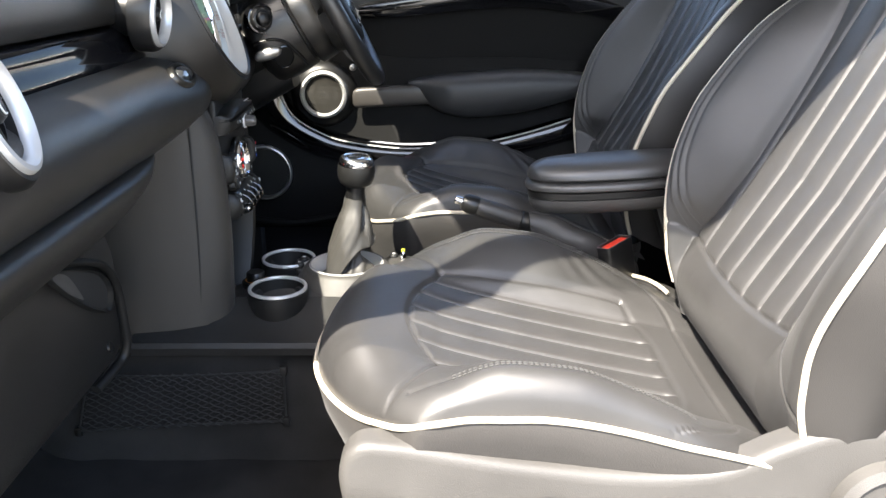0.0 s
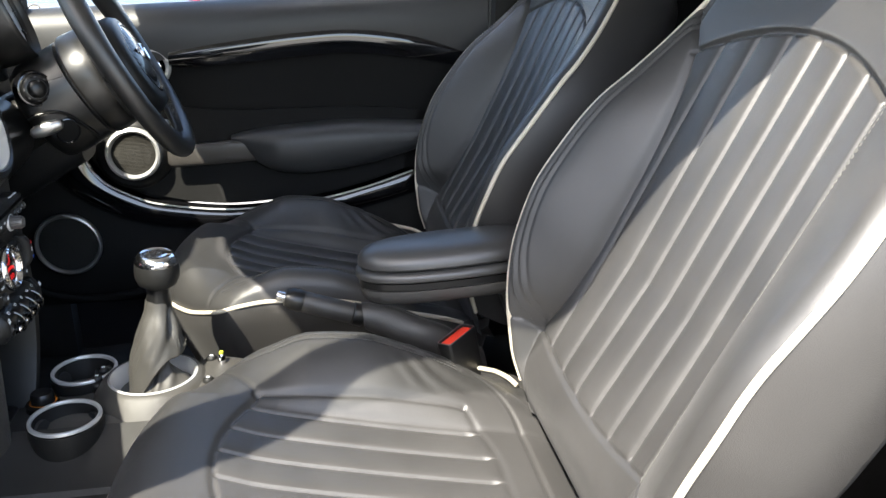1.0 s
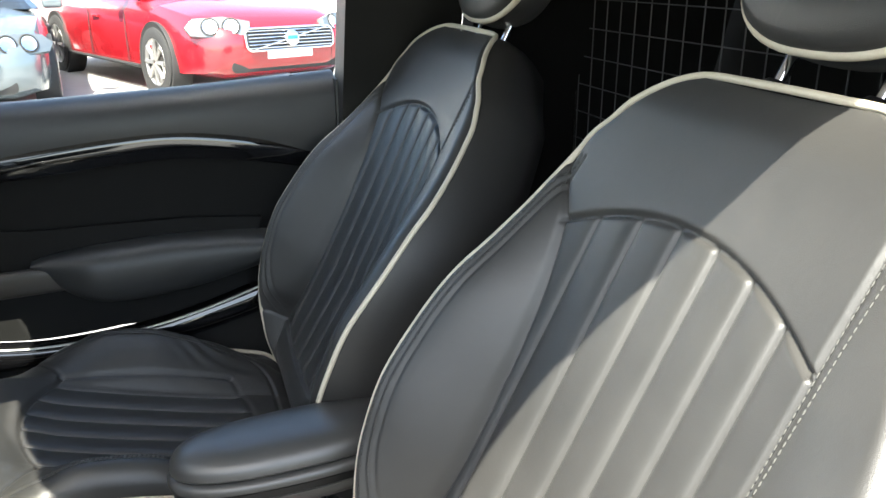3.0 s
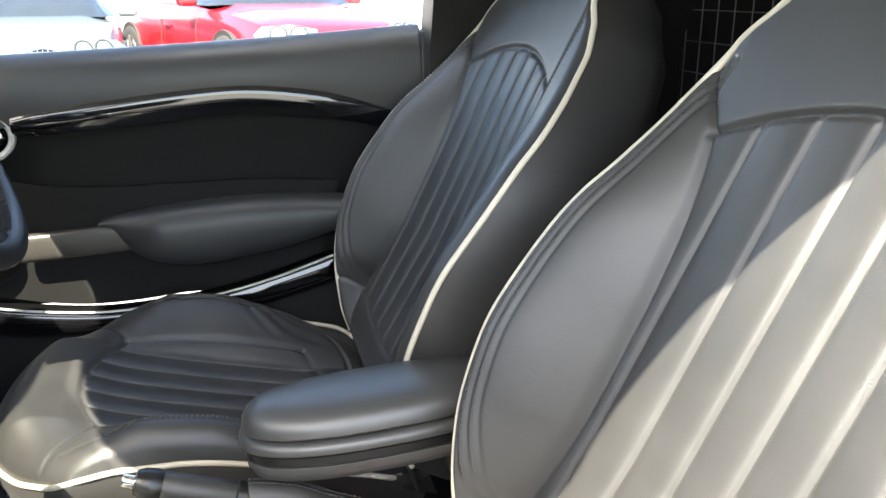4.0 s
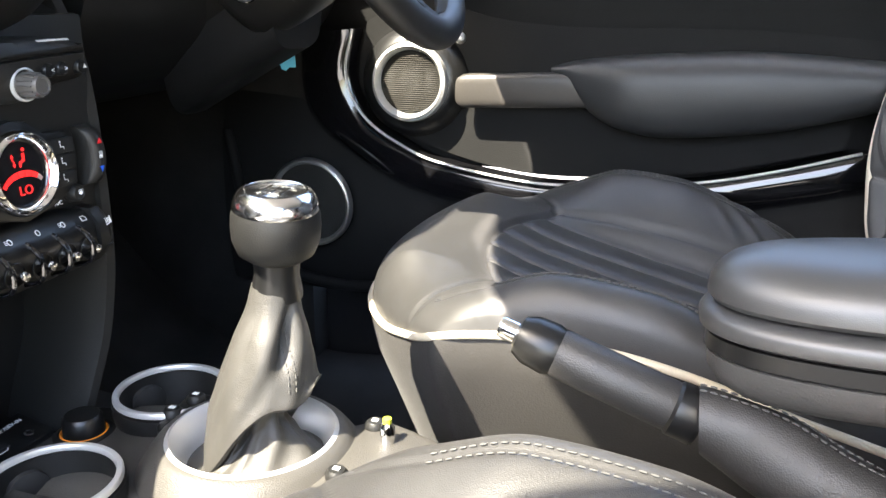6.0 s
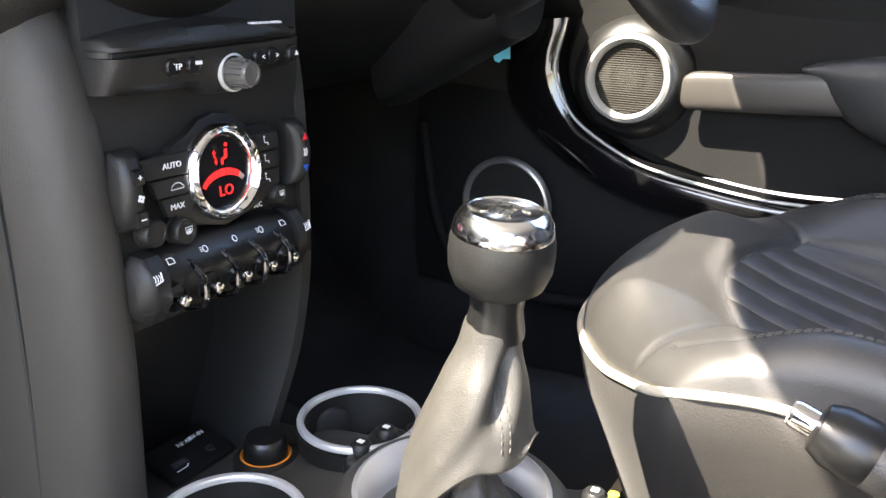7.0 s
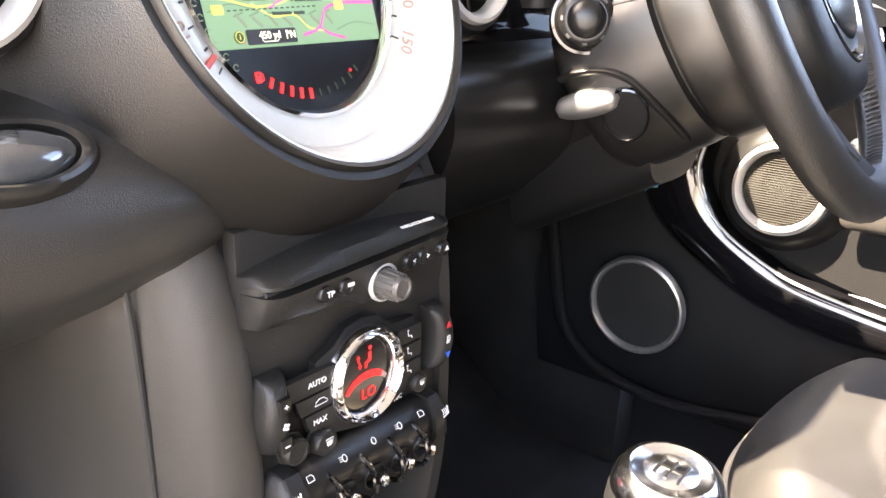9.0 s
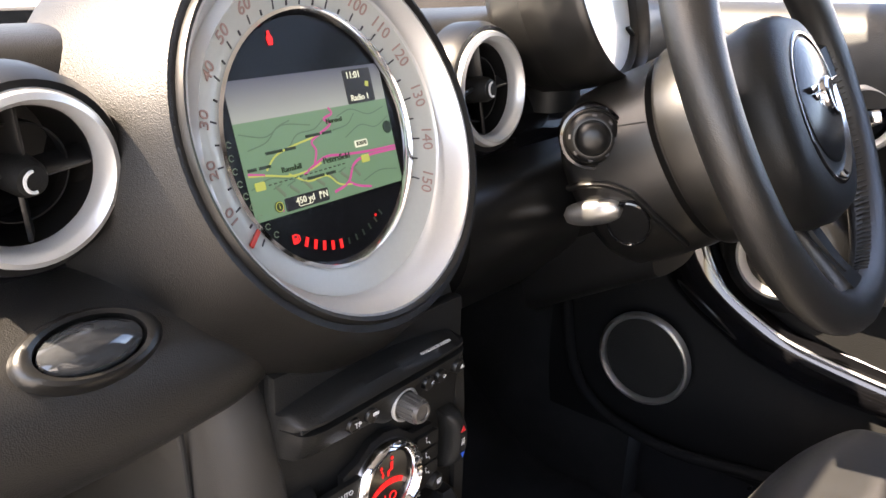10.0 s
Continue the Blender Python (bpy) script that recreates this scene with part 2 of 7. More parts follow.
def box(name, size, m, material, parent=None, label="", bevel=0.003, segments=2):
    bm = bmesh.new()
    bmesh.ops.create_cube(bm, size=1)
    bmesh.ops.scale(bm, vec=size, verts=bm.verts)
    bmesh.ops.bevel(bm, geom=bm.edges[:], offset=min(bevel, min(size) * 0.45), segments=segments, affect="EDGES", profile=0.6)
    bm.transform(m)
    return part(name, bm, material, parent, label)


def slab(name, outline, depth, m, material, parent=None, label="", bevel=0.002, segments=2):
    """A plate with an outline in its own xy, depth along z, edges rounded."""
    bm = bmesh.new()
    vs = [bm.verts.new((x, y, 0)) for x, y in outline]
    f = bm.faces.new(vs)
    if f.normal.z == 0:
        f.normal_update()
    top = bmesh.ops.extrude_face_region(bm, geom=[f])
    tv = [g for g in top["geom"] if isinstance(g, bmesh.types.BMVert)]
    bmesh.ops.translate(bm, vec=(0, 0, depth), verts=tv)
    if bevel:
        edges = [e for e in bm.edges if all(v in tv for v in e.verts)]
        bmesh.ops.bevel(bm, geom=edges, offset=bevel, segments=segments, affect="EDGES", profile=0.6)
    bm.transform(m)
    return part(name, bm, material, parent, label)


def oval(rx, ry, n=40, cx=0, cy=0, power=2.0):
    out = []
    for a in np.linspace(0, 2 * math.pi, n, endpoint=False):
        c, s = math.cos(a), math.sin(a)
        out.append((cx + rx * abs(c) ** (2 / power) * math.copysign(1, c), cy + ry * abs(s) ** (2 / power) * math.copysign(1, s)))
    return out


def rounded(w, h, r, n=6, cx=0, cy=0):
    out = []
    for sx, sy, a0 in ((1, 1, 0), (-1, 1, 90), (-1, -1, 180), (1, -1, 270)):
        for a in np.linspace(a0, a0 + 90, n):
            out.append((cx + sx * (w / 2 - r) + r * math.cos(radians(a)), cy + sy * (h / 2 - r) + r * math.sin(radians(a))))
    return out


def words(name, text, height, m, material, parent=None, depth=0.0003):
    cu = bpy.data.curves.new(name, "FONT")
    cu.body, cu.size, cu.extrude, cu.align_x, cu.align_y = text, height / 0.7, depth, "CENTER", "CENTER"
    cu.resolution_u = 3
    tmp = new("tmp", cu)
    bpy.context.view_layer.update()
    me = bpy.data.meshes.new_from_object(tmp.evaluated_get(bpy.context.evaluated_depsgraph_get()))
    bpy.data.objects.remove(tmp)
    me.transform(m)
    me.materials.clear()
    me.materials.append(material)
    ob = new(name, me)
    if parent:
        ob.parent = parent
    return ob


def facing(at, normal, up=(0, 0, 1)):
    """A pose whose z is the normal, y as near as may be to up."""
    z = Vector(normal).normalized()
    x = Vector(up).cross(z).normalized()
    y = z.cross(x)
    return Matrix.Translation(at) @ Matrix((x, y, z)).transposed().to_4x4()


def field(name, pos, inside, material, parent, label=""):
    """A skin from a grid of places, of the cells that are inside."""
    n, m = pos.shape[:2]
    ii, jj = np.nonzero(inside)
    quads = np.stack([ii * m + jj, (ii + 1) * m + jj, (ii + 1) * m + jj + 1, ii * m + jj + 1], 1)
    used, inv = np.unique(quads, return_inverse=True)
    ob = mesh_object(name, pos.reshape(-1, 3)[used], inv.reshape(-1, 4), material, parent, label)
    across = np.cross(np.gradient(pos, axis=0), np.gradient(pos, axis=1)).reshape(-1, 3)[used]
    across /= np.linalg.norm(across, axis=1)[:, None] + 1e-12
    flat = np.array([p.normal[:] for p in ob.data.polygons])
    if np.sum(across[inv.reshape(-1, 4)[:, 0]] * flat) < 0:
        across = -across
    ob.data.normals_split_custom_set_from_vertices([tuple(v) for v in across])
    return ob

# ---- seats ----
FLUTES = (-0.130, -0.078, -0.026, 0.026, 0.078, 0.130)
BACK_FLUTES = (-0.141, -0.089, -0.035, 0.020, 0.076, 0.136)


def groove(d, w=0.0035):
    return np.exp(-(d / w) ** 2)


def fluting(a, depth=0.0055, lines=FLUTES):
    near = np.min(np.abs(a[..., None] - np.array(lines)), axis=-1)
    return -1.15 * depth * np.exp(-near / 0.0065) - 0.0022 * groove(near, 0.0024)


def stitches(name, path, parent, step=0.0062, size=0.0042):
    """A row of short thread stitches along a path."""
    p = np.array(path, float)
    s = np.concatenate([[0], np.cumsum(np.linalg.norm(np.diff(p, axis=0), axis=1))])
    verts, faces = [], []
    for d in np.arange(0, s[-1] - size, step):
        ends = [np.array([np.interp(e, s, p[:, k]) for k in range(3)]) for e in (d, d + size * 0.5, d + size)]
        v, f = tube_geo(ends, [0.0005, 0.0008, 0.0005], sides=5)
        faces += [tuple(i + len(verts) for i in q) for q in f]
        verts += v
    return mesh_object(name, verts, faces, STITCH, parent)


CW = 0.271


def cushion_front(a):
    return -0.171 + 0.142 * np.abs(a / CW) ** 2.27


def cushion_height(x, a):
    """Height of the seat cushion's skin without its seams."""
    t, xf = np.abs(a), cushion_front(a)
    edge = ease(x, [(-0.171, 0.290), (-0.1, 0.299), (-0.05, 0.317), (0.02, 0.337), (0.1, 0.337), (0.18, 0.325), (0.26, 0.303), (0.34, 0.283), (0.43, 0.25)])
    base = ease(x, [(-0.171, 0.343), (-0.14, 0.355), (-0.10, 0.360), (-0.06, 0.355), (-0.02, 0.341), (0.0, 0.333), (0.1, 0.306), (0.266, 0.268), (0.43, 0.235)])
    crest = ease(x, [(-0.171, 0.318), (-0.1, 0.331), (-0.05, 0.342), (0.0, 0.361), (0.07, 0.384), (0.14, 0.378), (0.21, 0.352), (0.264, 0.325), (0.30, 0.303), (0.36, 0.277), (0.43, 0.25)])
    s = np.clip((t - 0.138) / 0.107, 0, 1)
    g = 1 - (1 - s) ** 1.8
    top = (base - 0.006 * (1 - np.clip(t / 0.145, 0, 1) ** 2)) * (1 - g) + crest * g
    q = np.clip((t - 0.232) / (CW - 0.232), 0, 1)
    near = 1 - np.clip((x - xf) / 0.055, 0, 1)
    return edge + (top - edge) * np.sqrt(np.maximum(0, 1 - q ** 2.2)) * np.sqrt(np.maximum(0, 1 - near ** 2.2))


def cushion_insert_front(a):
    return -0.002 - 0.045 * (1 - np.clip(np.abs(a) / 0.153, 0, 1) ** 2)


BO = np.array((0.397, 0.0, 0.394))
BU = np.array((0.4425, 0.0, 0.8968))
BN = np.array((-0.8968, 0.0, 0.4425))


def back_place(h, a, d):
    h, a, d = np.broadcast_arrays(h, a, d)
    return BO + h[..., None] * BU + d[..., None] * BN + a[..., None] * np.array((0, 1.0, 0))


def back_outer(h, a):
    """How far the outer bolster reaches beyond the inner one."""
    k = np.clip((0.57 - np.asarray(h)) / 0.30, 0, 1)
    return np.where(np.asarray(a) < 0, k * k * (3 - 2 * k), 0.0)


def back_width(h, a):
    w = ease(h, [(-0.14, 0.170), (0.0, 0.196), (0.12, 0.229), (0.25, 0.240), (0.37, 0.237), (0.46, 0.232), (0.51, 0.221), (0.55, 0.188), (0.585, 0.154), (0.604, 0.131), (0.612, 0.112)])
    return w + 0.082 * back_outer(h, a)


def back_edge(h, a):
    e = ease(h, [(-0.14, -0.02), (-0.10, -0.005), (-0.04, 0.036), (0.03, 0.074), (0.1, 0.092), (0.17, 0.098), (0.24, 0.089), (0.31, 0.074), (0.38, 0.044), (0.45, 0.018), (0.52, 0.002), (0.612, 0.006)])
    return e - 0.024 * back_outer(h, a)


def back_seam(h, a):
    """The seam beside the flutes: on the outer side a straight twin-stitched one."""
    outer = ease(h, [(-0.10, 0.165), (-0.02, 0.178), (0.0, 0.180), (0.06, 0.184), (0.15, 0.187), (0.25, 0.189), (0.37, 0.190), (0.43, 0.190), (0.50, 0.191), (0.57, 0.194), (0.612, 0.20)])
    inner = ease(h, [(-0.10, 0.165), (-0.02, 0.178), (0.0, 0.180), (0.05, 0.163), (0.15, 0.152), (0.25, 0.153), (0.32, 0.158), (0.427, 0.183), (0.47, 0.215), (0.50, 0.232), (0.612, 0.30)])
    return np.where(np.asarray(a) < 0, outer, inner)


def back_depth(h, a):
    w, e, s0 = back_width(h, a), back_edge(h, a), back_seam(h, a)
    s = np.clip((np.abs(a) - s0) / np.maximum(w - s0, 0.004), 0, 1)
    d = e * (1 - (1 - s) ** 1.7)
    d = d - 0.010 * np.clip((np.abs(a) / w - 0.93) / 0.07, 0, 1) ** 2
    hollow = -0.012 * np.cos(np.clip(a / 0.2, -1, 1) * math.pi / 2) * np.clip(h / 0.15, 0, 1)
    crown = -0.018 * np.clip((h - 0.56) / 0.052, 0, 1) ** 2
    lower = -0.055 * np.clip((-h - 0.045) / 0.08, 0, 1) ** 2 * (1 - 0.6 * s)
    return d + hollow + crown + lower


def seat_cushion(root):
    cushion = new("cushion")
    cushion.parent = root
    u = np.unique(np.round(np.concatenate([np.linspace(-CW, CW, 181)] + [np.array(FLUTES) + e for e in (-0.0045, -0.003, -0.0018, -0.0008, 0, 0.0008, 0.0018, 0.003, 0.0045)]), 5))
    v = np.linspace(0, 1, 221)
    a, vv = np.meshgrid(u, v)
    xf = cushion_front(a)
    x = xf + (0.43 - xf) * vv ** 1.15
    fi, ain = cushion_insert_front(a), 0.153 + 0.012 * np.clip(x / 0.266, 0, 1)
    t = np.abs(a)
    xr = 0.312 - 0.030 * np.clip((t - 0.06) / (ain - 0.06), 0, 1) ** 2
    insert = (t < ain) & (x > fi) & (x < xr)
    z = cushion_height(x, a)
    z += fluting(a) * np.clip(np.minimum(np.minimum(ain - t, x - fi), 0.3 * (xr - x)) / 0.006, 0, 1)
    z -= 0.005 * groove(np.where(t < 0.156, x - fi, 1)) + 0.005 * groove(np.where((x > -0.01) & (x < 0.284), t - ain, 1))
    z -= 0.0020 * groove(np.where(t < ain + 0.002, x - xr, 1), 0.006)
    diag = ((x + 0.002) * 0.072 + (t - 0.153) * 0.055) / 0.0906
    z -= 0.0030 * groove(np.where((t > 0.153) & (x < 0.0), diag, 1))
    rear = (x - 0.282 - (t - 0.165) * 0.35) / 1.06
    xb = 0.362 - 0.075 * (t / 0.25) ** 6
    z -= 0.0035 * groove(x - xb) + 0.012 * np.clip((x - xb) / 0.05, 0, 1) ** 1.5
    z -= 0.0022 * groove(np.where((x > -0.04) & (x < 0.29), t - 0.230, 1), 0.0035)
    # wrinkles where the bolster meets the backrest
    z += 0.0016 * np.sin(x * 95 + t * 170 + 3 * np.sin(x * 31)) * (a > 0) * np.clip((x - 0.17) / 0.06, 0, 1) * np.clip((0.33 - x) / 0.04, 0, 1) * np.clip((t - 0.17) / 0.02, 0, 1) * np.clip((0.262 - t) / 0.02, 0, 1)
    pos = np.stack([x, a, z], -1)
    c = lambda q: (q[:-1, :-1] + q[1:, :-1] + q[1:, 1:] + q[:-1, 1:]) / 4
    cx, ct, ca, ci, cd = c(x), c(t), c(a), c(insert.astype(float)) > 0.5, c(diag)
    front_zone = ~ci & (cx < 0.0) & np.where(ct < 0.153, cx < c(fi), cd < 0)
    rear_zone = ~ci & ~front_zone & (c(rear) > 0) & (cx > 0.275)
    sides = ~ci & ~front_zone & ~rear_zone
    field("fluted_panel", pos, ci, LEATHER, cushion, "fluted black leather seat panel")
    field("front_panel", pos, front_zone, LEATHER, cushion)
    field("rear_panel", pos, rear_zone, LEATHER, cushion)
    field("bolster", pos, sides & (ca > 0), LEATHER, cushion)
    field("bolster", pos, sides & (ca <= 0), LEATHER, cushion)
    # outer edge, from the rear of one side round the front to the other
    xs = np.linspace(0.345, cushion_front(CW), 40)
    aa = np.linspace(CW, -CW, 80)
    rim = [(x_, CW) for x_ in xs] + [(float(cushion_front(np.array(q))), q) for q in aa[1:-1]] + [(x_, -CW) for x_ in xs[::-1]]
    rim = np.array(rim)
    rz = cushion_height(rim[:, 0], rim[:, 1])
    edge = np.column_stack([rim, rz])
    cen = np.array((0.09, 0.0))
    outward = rim - cen
    outward /= np.linalg.norm(outward, axis=1)[:, None]
    pipe = edge.copy()
    pipe[:, :2] += outward * 0.002
    pipe[:, 2] -= 0.001
    ends = np.array([(0.383, 0.250, 0.262), (0.374, 0.263, 0.268), (0.360, 0.2705, 0.275)])
    pipe = np.vstack([ends, pipe[::4], (ends * np.array((1, -1, 1)))[::-1]])
    tube("piping", spline(pipe, 180), 0.0038, PIPING, cushion, label="cream leather piping")
    rings = []
    for drop, inset in ((0.0, 0.0), (0.012, -0.003), (0.045, 0.004), (0.09, 0.022), (0.15, 0.045), (0.19, 0.06)):
        r = edge.copy()
        r[:, :2] -= outward * inset
        r[:, 2] = np.maximum(r[:, 2] - drop, 0.09)
        rings.append(r)
    tail = [(0.44, 0.17), (0.432, 0.21), (0.412, 0.245), (0.382, 0.265)]
    for k, r in enumerate(rings):
        drop, inset = ((0.0, 0.0), (0.012, -0.003), (0.045, 0.004), (0.09, 0.022), (0.15, 0.045), (0.19, 0.06))[k]
        ends = np.array([(x_ - inset * 0.6, y_ - inset * 0.6, max(0.283 - 0.3 * (x_ - 0.345) - drop, 0.09)) for x_, y_ in tail])
        rings[k] = np.vstack([ends, r, (ends * np.array((1, -1, 1)))[::-1]])
    loft("skirt", rings, SEATBACK, cushion, "black leather skirt below the piping", closed=False)
    # twin seams on the bolster crests
    for sign in (1, -1):
        for off in (0.226, 0.234):
            px = np.linspace(0.01, 0.285, 90)
            pa = np.full(90, off * sign)
            stitches("stitching", np.column_stack([px, pa, cushion_height(px, pa) + 0.0006]), cushion)
    box("seat_pan", (0.40, 0.38, 0.05), pose(0.10, 0, 0.115), SATIN, root, bevel=0.01)
    for sign in (1, -1):
        box("seat_rail", (0.46, 0.035, 0.07), pose(0.10, 0.17 * sign, 0.05), SATIN, root, bevel=0.006)


def seat_back(root):
    back = new("backrest")
    back.parent = root
    hs = np.concatenate([np.linspace(-0.125, 0.5, 241), np.linspace(0.5, 0.612, 48)[1:]])
    u = np.linspace(-1, 1, 361)
    uu, h = np.meshgrid(u, hs)
    w = back_width(h, uu)
    a = uu * w
    t = np.abs(a)
    seam = back_seam(h, a)
    top = 0.427 + 0.048 * (1 - np.clip(t / 0.183, 0, 1) ** 2)
    bottom = -0.018 * (1 - np.clip(t / 0.187, 0, 1) ** 2)
    insert = (t < seam) & (h < top) & (h > bottom)
    d = back_depth(h, a)
    d += fluting(a, 0.006, BACK_FLUTES) * np.clip(np.minimum(np.minimum(seam - t, top - h), h - bottom) / 0.006, 0, 1)
    d -= 0.006 * groove(np.where(t < 0.186, h - top, 1)) + 0.005 * groove(np.where(t < 0.19, h - bottom, 1))
    d -= 0.005 * groove(np.where((h > -0.005) & (h < np.where(a < 0, 0.57, 0.49)), t - seam, 1))
    low_seam = (h + 0.0) + (t - 0.187) * 0.9
    d -= 0.004 * groove(np.where(t > 0.187, low_seam, 1))
    for off in (0.010, 0.018, 0.026):
        d -= 0.0022 * groove(np.where((a > 0) & (h > 0) & (h < 0.5), w - t - off, 1), 0.0022)
    pos = back_place(h, a, d)
    c = lambda q: (q[:-1, :-1] + q[1:, :-1] + q[1:, 1:] + q[:-1, 1:]) / 4
    ci = c(insert.astype(float)) > 0.5
    ch, ct, ca, cs = c(h), c(t), c(a), c(seam)
    topz = ~ci & (ch > 0.42) & (ct < cs)
    low = ~ci & (ch < 0.0) & (c(low_seam) < 0)
    side = ~ci & ~topz & ~low
    field("fluted_panel", pos, ci, LEATHER, back, "fluted black leather back panel")
    field("shoulder_panel", pos, topz, LEATHER, back)
    field("lower_panel", pos, low, LEATHER, back)
    field("bolster", pos, side & (ca > 0), LEATHER, back)
    field("bolster", pos, side & (ca <= 0), LEATHER, back)
    hh = np.concatenate([np.linspace(-0.085, 0.5, 60), np.linspace(0.5, 0.612, 26)[1:]])
    left = np.stack([hh, back_width(hh, 1 + 0 * hh)], 1)
    across = np.stack([np.full(8, 0.612), np.linspace(0.112, -0.112, 10)[1:-1]], 1)
    rim = np.vstack([left, across, np.stack([hh, -back_width(hh, -1 + 0 * hh)], 1)[::-1]])
    rd = back_depth(rim[:, 0], rim[:, 1])
    pipe = back_place(rim[:, 0] + 0.004 * (rim[:, 0] > 0.55), rim[:, 1] * 1.006, rd + 0.004 * (rim[:, 0] > 0.5))
    tube("piping", spline(pipe[::3], 200), 0.0038, PIPING, back, label="cream leather piping")
    rings = [back_place(rim[:, 0], rim[:, 1], rd)]
    lift = np.clip((rim[:, 0] - 0.5) / 0.1, 0, 1)
    for out, dd, mixd, sink in ((1.025, -0.02, 0.0, -0.004), (1.035, -0.06, 0.4, 0.0), (1.02, -0.095, 0.9, 0.008), (0.94, -0.125, 1.0, 0.02), (0.75, -0.140, 1.0, 0.05)):
        d2 = (1 - mixd) * (rd + dd) + mixd * np.minimum(rd * 0.3 + dd, dd + 0.02)
        rings.append(back_place(rim[:, 0] - sink * lift, rim[:, 1] * out, d2))
    loft("shell", rings, SEATSHELL, back, "dark leather seat side and back", closed=False)
    last = rings[-1]
    k = len(last)
    back_skin = [last, np.broadcast_to(back_place(np.array(0.25), np.array(0.0), np.array(-0.148)), last.shape)]
    loft("back_cover", [back_skin[0], back_skin[0] * 0.4 + back_skin[1] * 0.6, back_skin[1] * 0.98 + back_skin[0] * 0.02], SEATSHELL, back, closed=False)
    for sign in (1, -1):
        for off in (0.014, 0.022) if sign > 0 else (0.0045, 0.0125):
            ph = np.linspace(0.0, 0.49 if sign > 0 else 0.53, 110)
            pa = (back_width(ph, sign + 0 * ph) - off) if sign > 0 else -back_seam(ph, -1 + 0 * ph) - off
            stitches("stitching", back_place(ph, pa, back_depth(ph, pa) + 0.0005), back)


def seat_headrest(root):
    rest = new("headrest")
    rest.parent = root
    mid, dep = 0.722, -0.075
    n = 56
    rings = []
    for off, k in ((-0.035, 0.55), (-0.03, 0.8), (-0.012, 0.96), (0.012, 1.0), (0.034, 0.97), (0.046, 0.86), (0.052, 0.6), (0.054, 0.25)):
        ring = [back_place(np.array(mid + 0.088 * k * math.sin(q) * (1 if math.sin(q) > 0 else 1.0)), np.array(0.138 * k * math.copysign(abs(math.cos(q)) ** 0.8, math.cos(q))), np.array(dep + off + 0.012)) for q in np.linspace(0, 2 * math.pi, n, endpoint=False)]
        rings.append(ring)
    loft("pad", rings, LEATHER, rest, "black leather headrest pad")
    rim = [back_place(np.array(mid + 0.088 * 0.985 * math.sin(q)), np.array(0.138 * 0.985 * math.copysign(abs(math.cos(q)) ** 0.8, math.cos(q))), np.array(dep + 0.037)) for q in np.linspace(0, 2 * math.pi, n, endpoint=False)]
    tube("piping", rim, 0.0048, PIPING, rest, closed=True)
    for sign in (1, -1):
        tube("post", back_place(np.array([0.57, 0.61, 0.66, 0.70]), np.full(4, 0.06 * sign), np.full(4, dep + 0.005)), 0.0062, CHROME, rest, label="chrome headrest post")
        turned("post_guide", [(0.014, 0), (0.016, 0.004), (0.016, 0.010), (0.011, 0.015)], Matrix.Translation(back_place(np.array(0.60), np.array(0.06 * sign), np.array(dep + 0.005))) @ facing((0, 0, 0), BU, (1, 0, 0)), SMOOTH, rest, sides=24)


def front_seat():
    root = thing("car_seat", "black leather passenger seat with fluted panels and cream piping", "car seat", group="front seats")
    seat_cushion(root)
    seat_back(root)
    seat_headrest(root)
    return root


passenger_seat = front_seat()
driver_seat = copy_thing(passenger_seat, pose(-0.036, 0.403, 0.005))
passenger_seat.matrix_basis = pose(0, -0.295, 0)
for child in passenger_seat.children:
    if child.name.startswith("headrest"):
        child.location = Vector(BU) * 0.018
for child in driver_seat.children:
    if child.name.startswith("cushion"):
        child.matrix_basis = pose(0, 0.010, 0.004) @ Matrix.Diagonal((1, 0.94, 1, 1))
tagged(driver_seat, "black leather driver's seat with fluted panels beside the far door")

# ---- car shell ----


def shell_plate(name, pts, thick, material, label, category, parent=None):
    """A plate over a grid of places, thickened towards its normal side."""
    g = np.array(pts, float)
    n, m = g.shape[:2]
    gu, gv = np.gradient(g, axis=0), np.gradient(g, axis=1)
    nr = np.cross(gu, gv)
    nr /= np.linalg.norm(nr, axis=2)[..., None] + 1e-9
    h = g + nr * thick
    verts = np.concatenate([g.reshape(-1, 3), h.reshape(-1, 3)])
    k = n * m
    faces = []
    for i in range(n - 1):
        for j in range(m - 1):
            q = (i * m + j, (i + 1) * m + j, (i + 1) * m + j + 1, i * m + j + 1)
            faces += [q, tuple(k + z for z in q[::-1])]
    edge = [(i * m, (i + 1) * m) for i in range(n - 1)] + [((i + 1) * m + m - 1, i * m + m - 1) for i in range(n - 1)]
    edge += [(j + 1, j) for j in range(m - 1)] + [((n - 1) * m + j, (n - 1) * m + j + 1) for j in range(m - 1)]
    faces += [(a, b, b + k, a + k) for a, b in edge]
    ob = mesh_object(name, verts, faces, material, parent)
    if category:
        tagged(ob, label, category, kind="structure")
    return ob


# floor with its carpet, a shallow dish under each foot space
gx, gy = np.meshgrid(np.linspace(-0.95, 1.25, 60), np.linspace(-0.72, 0.76, 50), indexing="ij")
gz = 0.004 * np.sin(gx * 31) * np.sin(gy * 27) + np.clip((-0.62 - gx) / 0.33, 0, 1) ** 1.5 * 0.28
shell_plate("floor", np.stack([gx, gy, gz], -1), -0.03, CARPET, "black carpeted car floor rising to the bulkhead", "car floor")

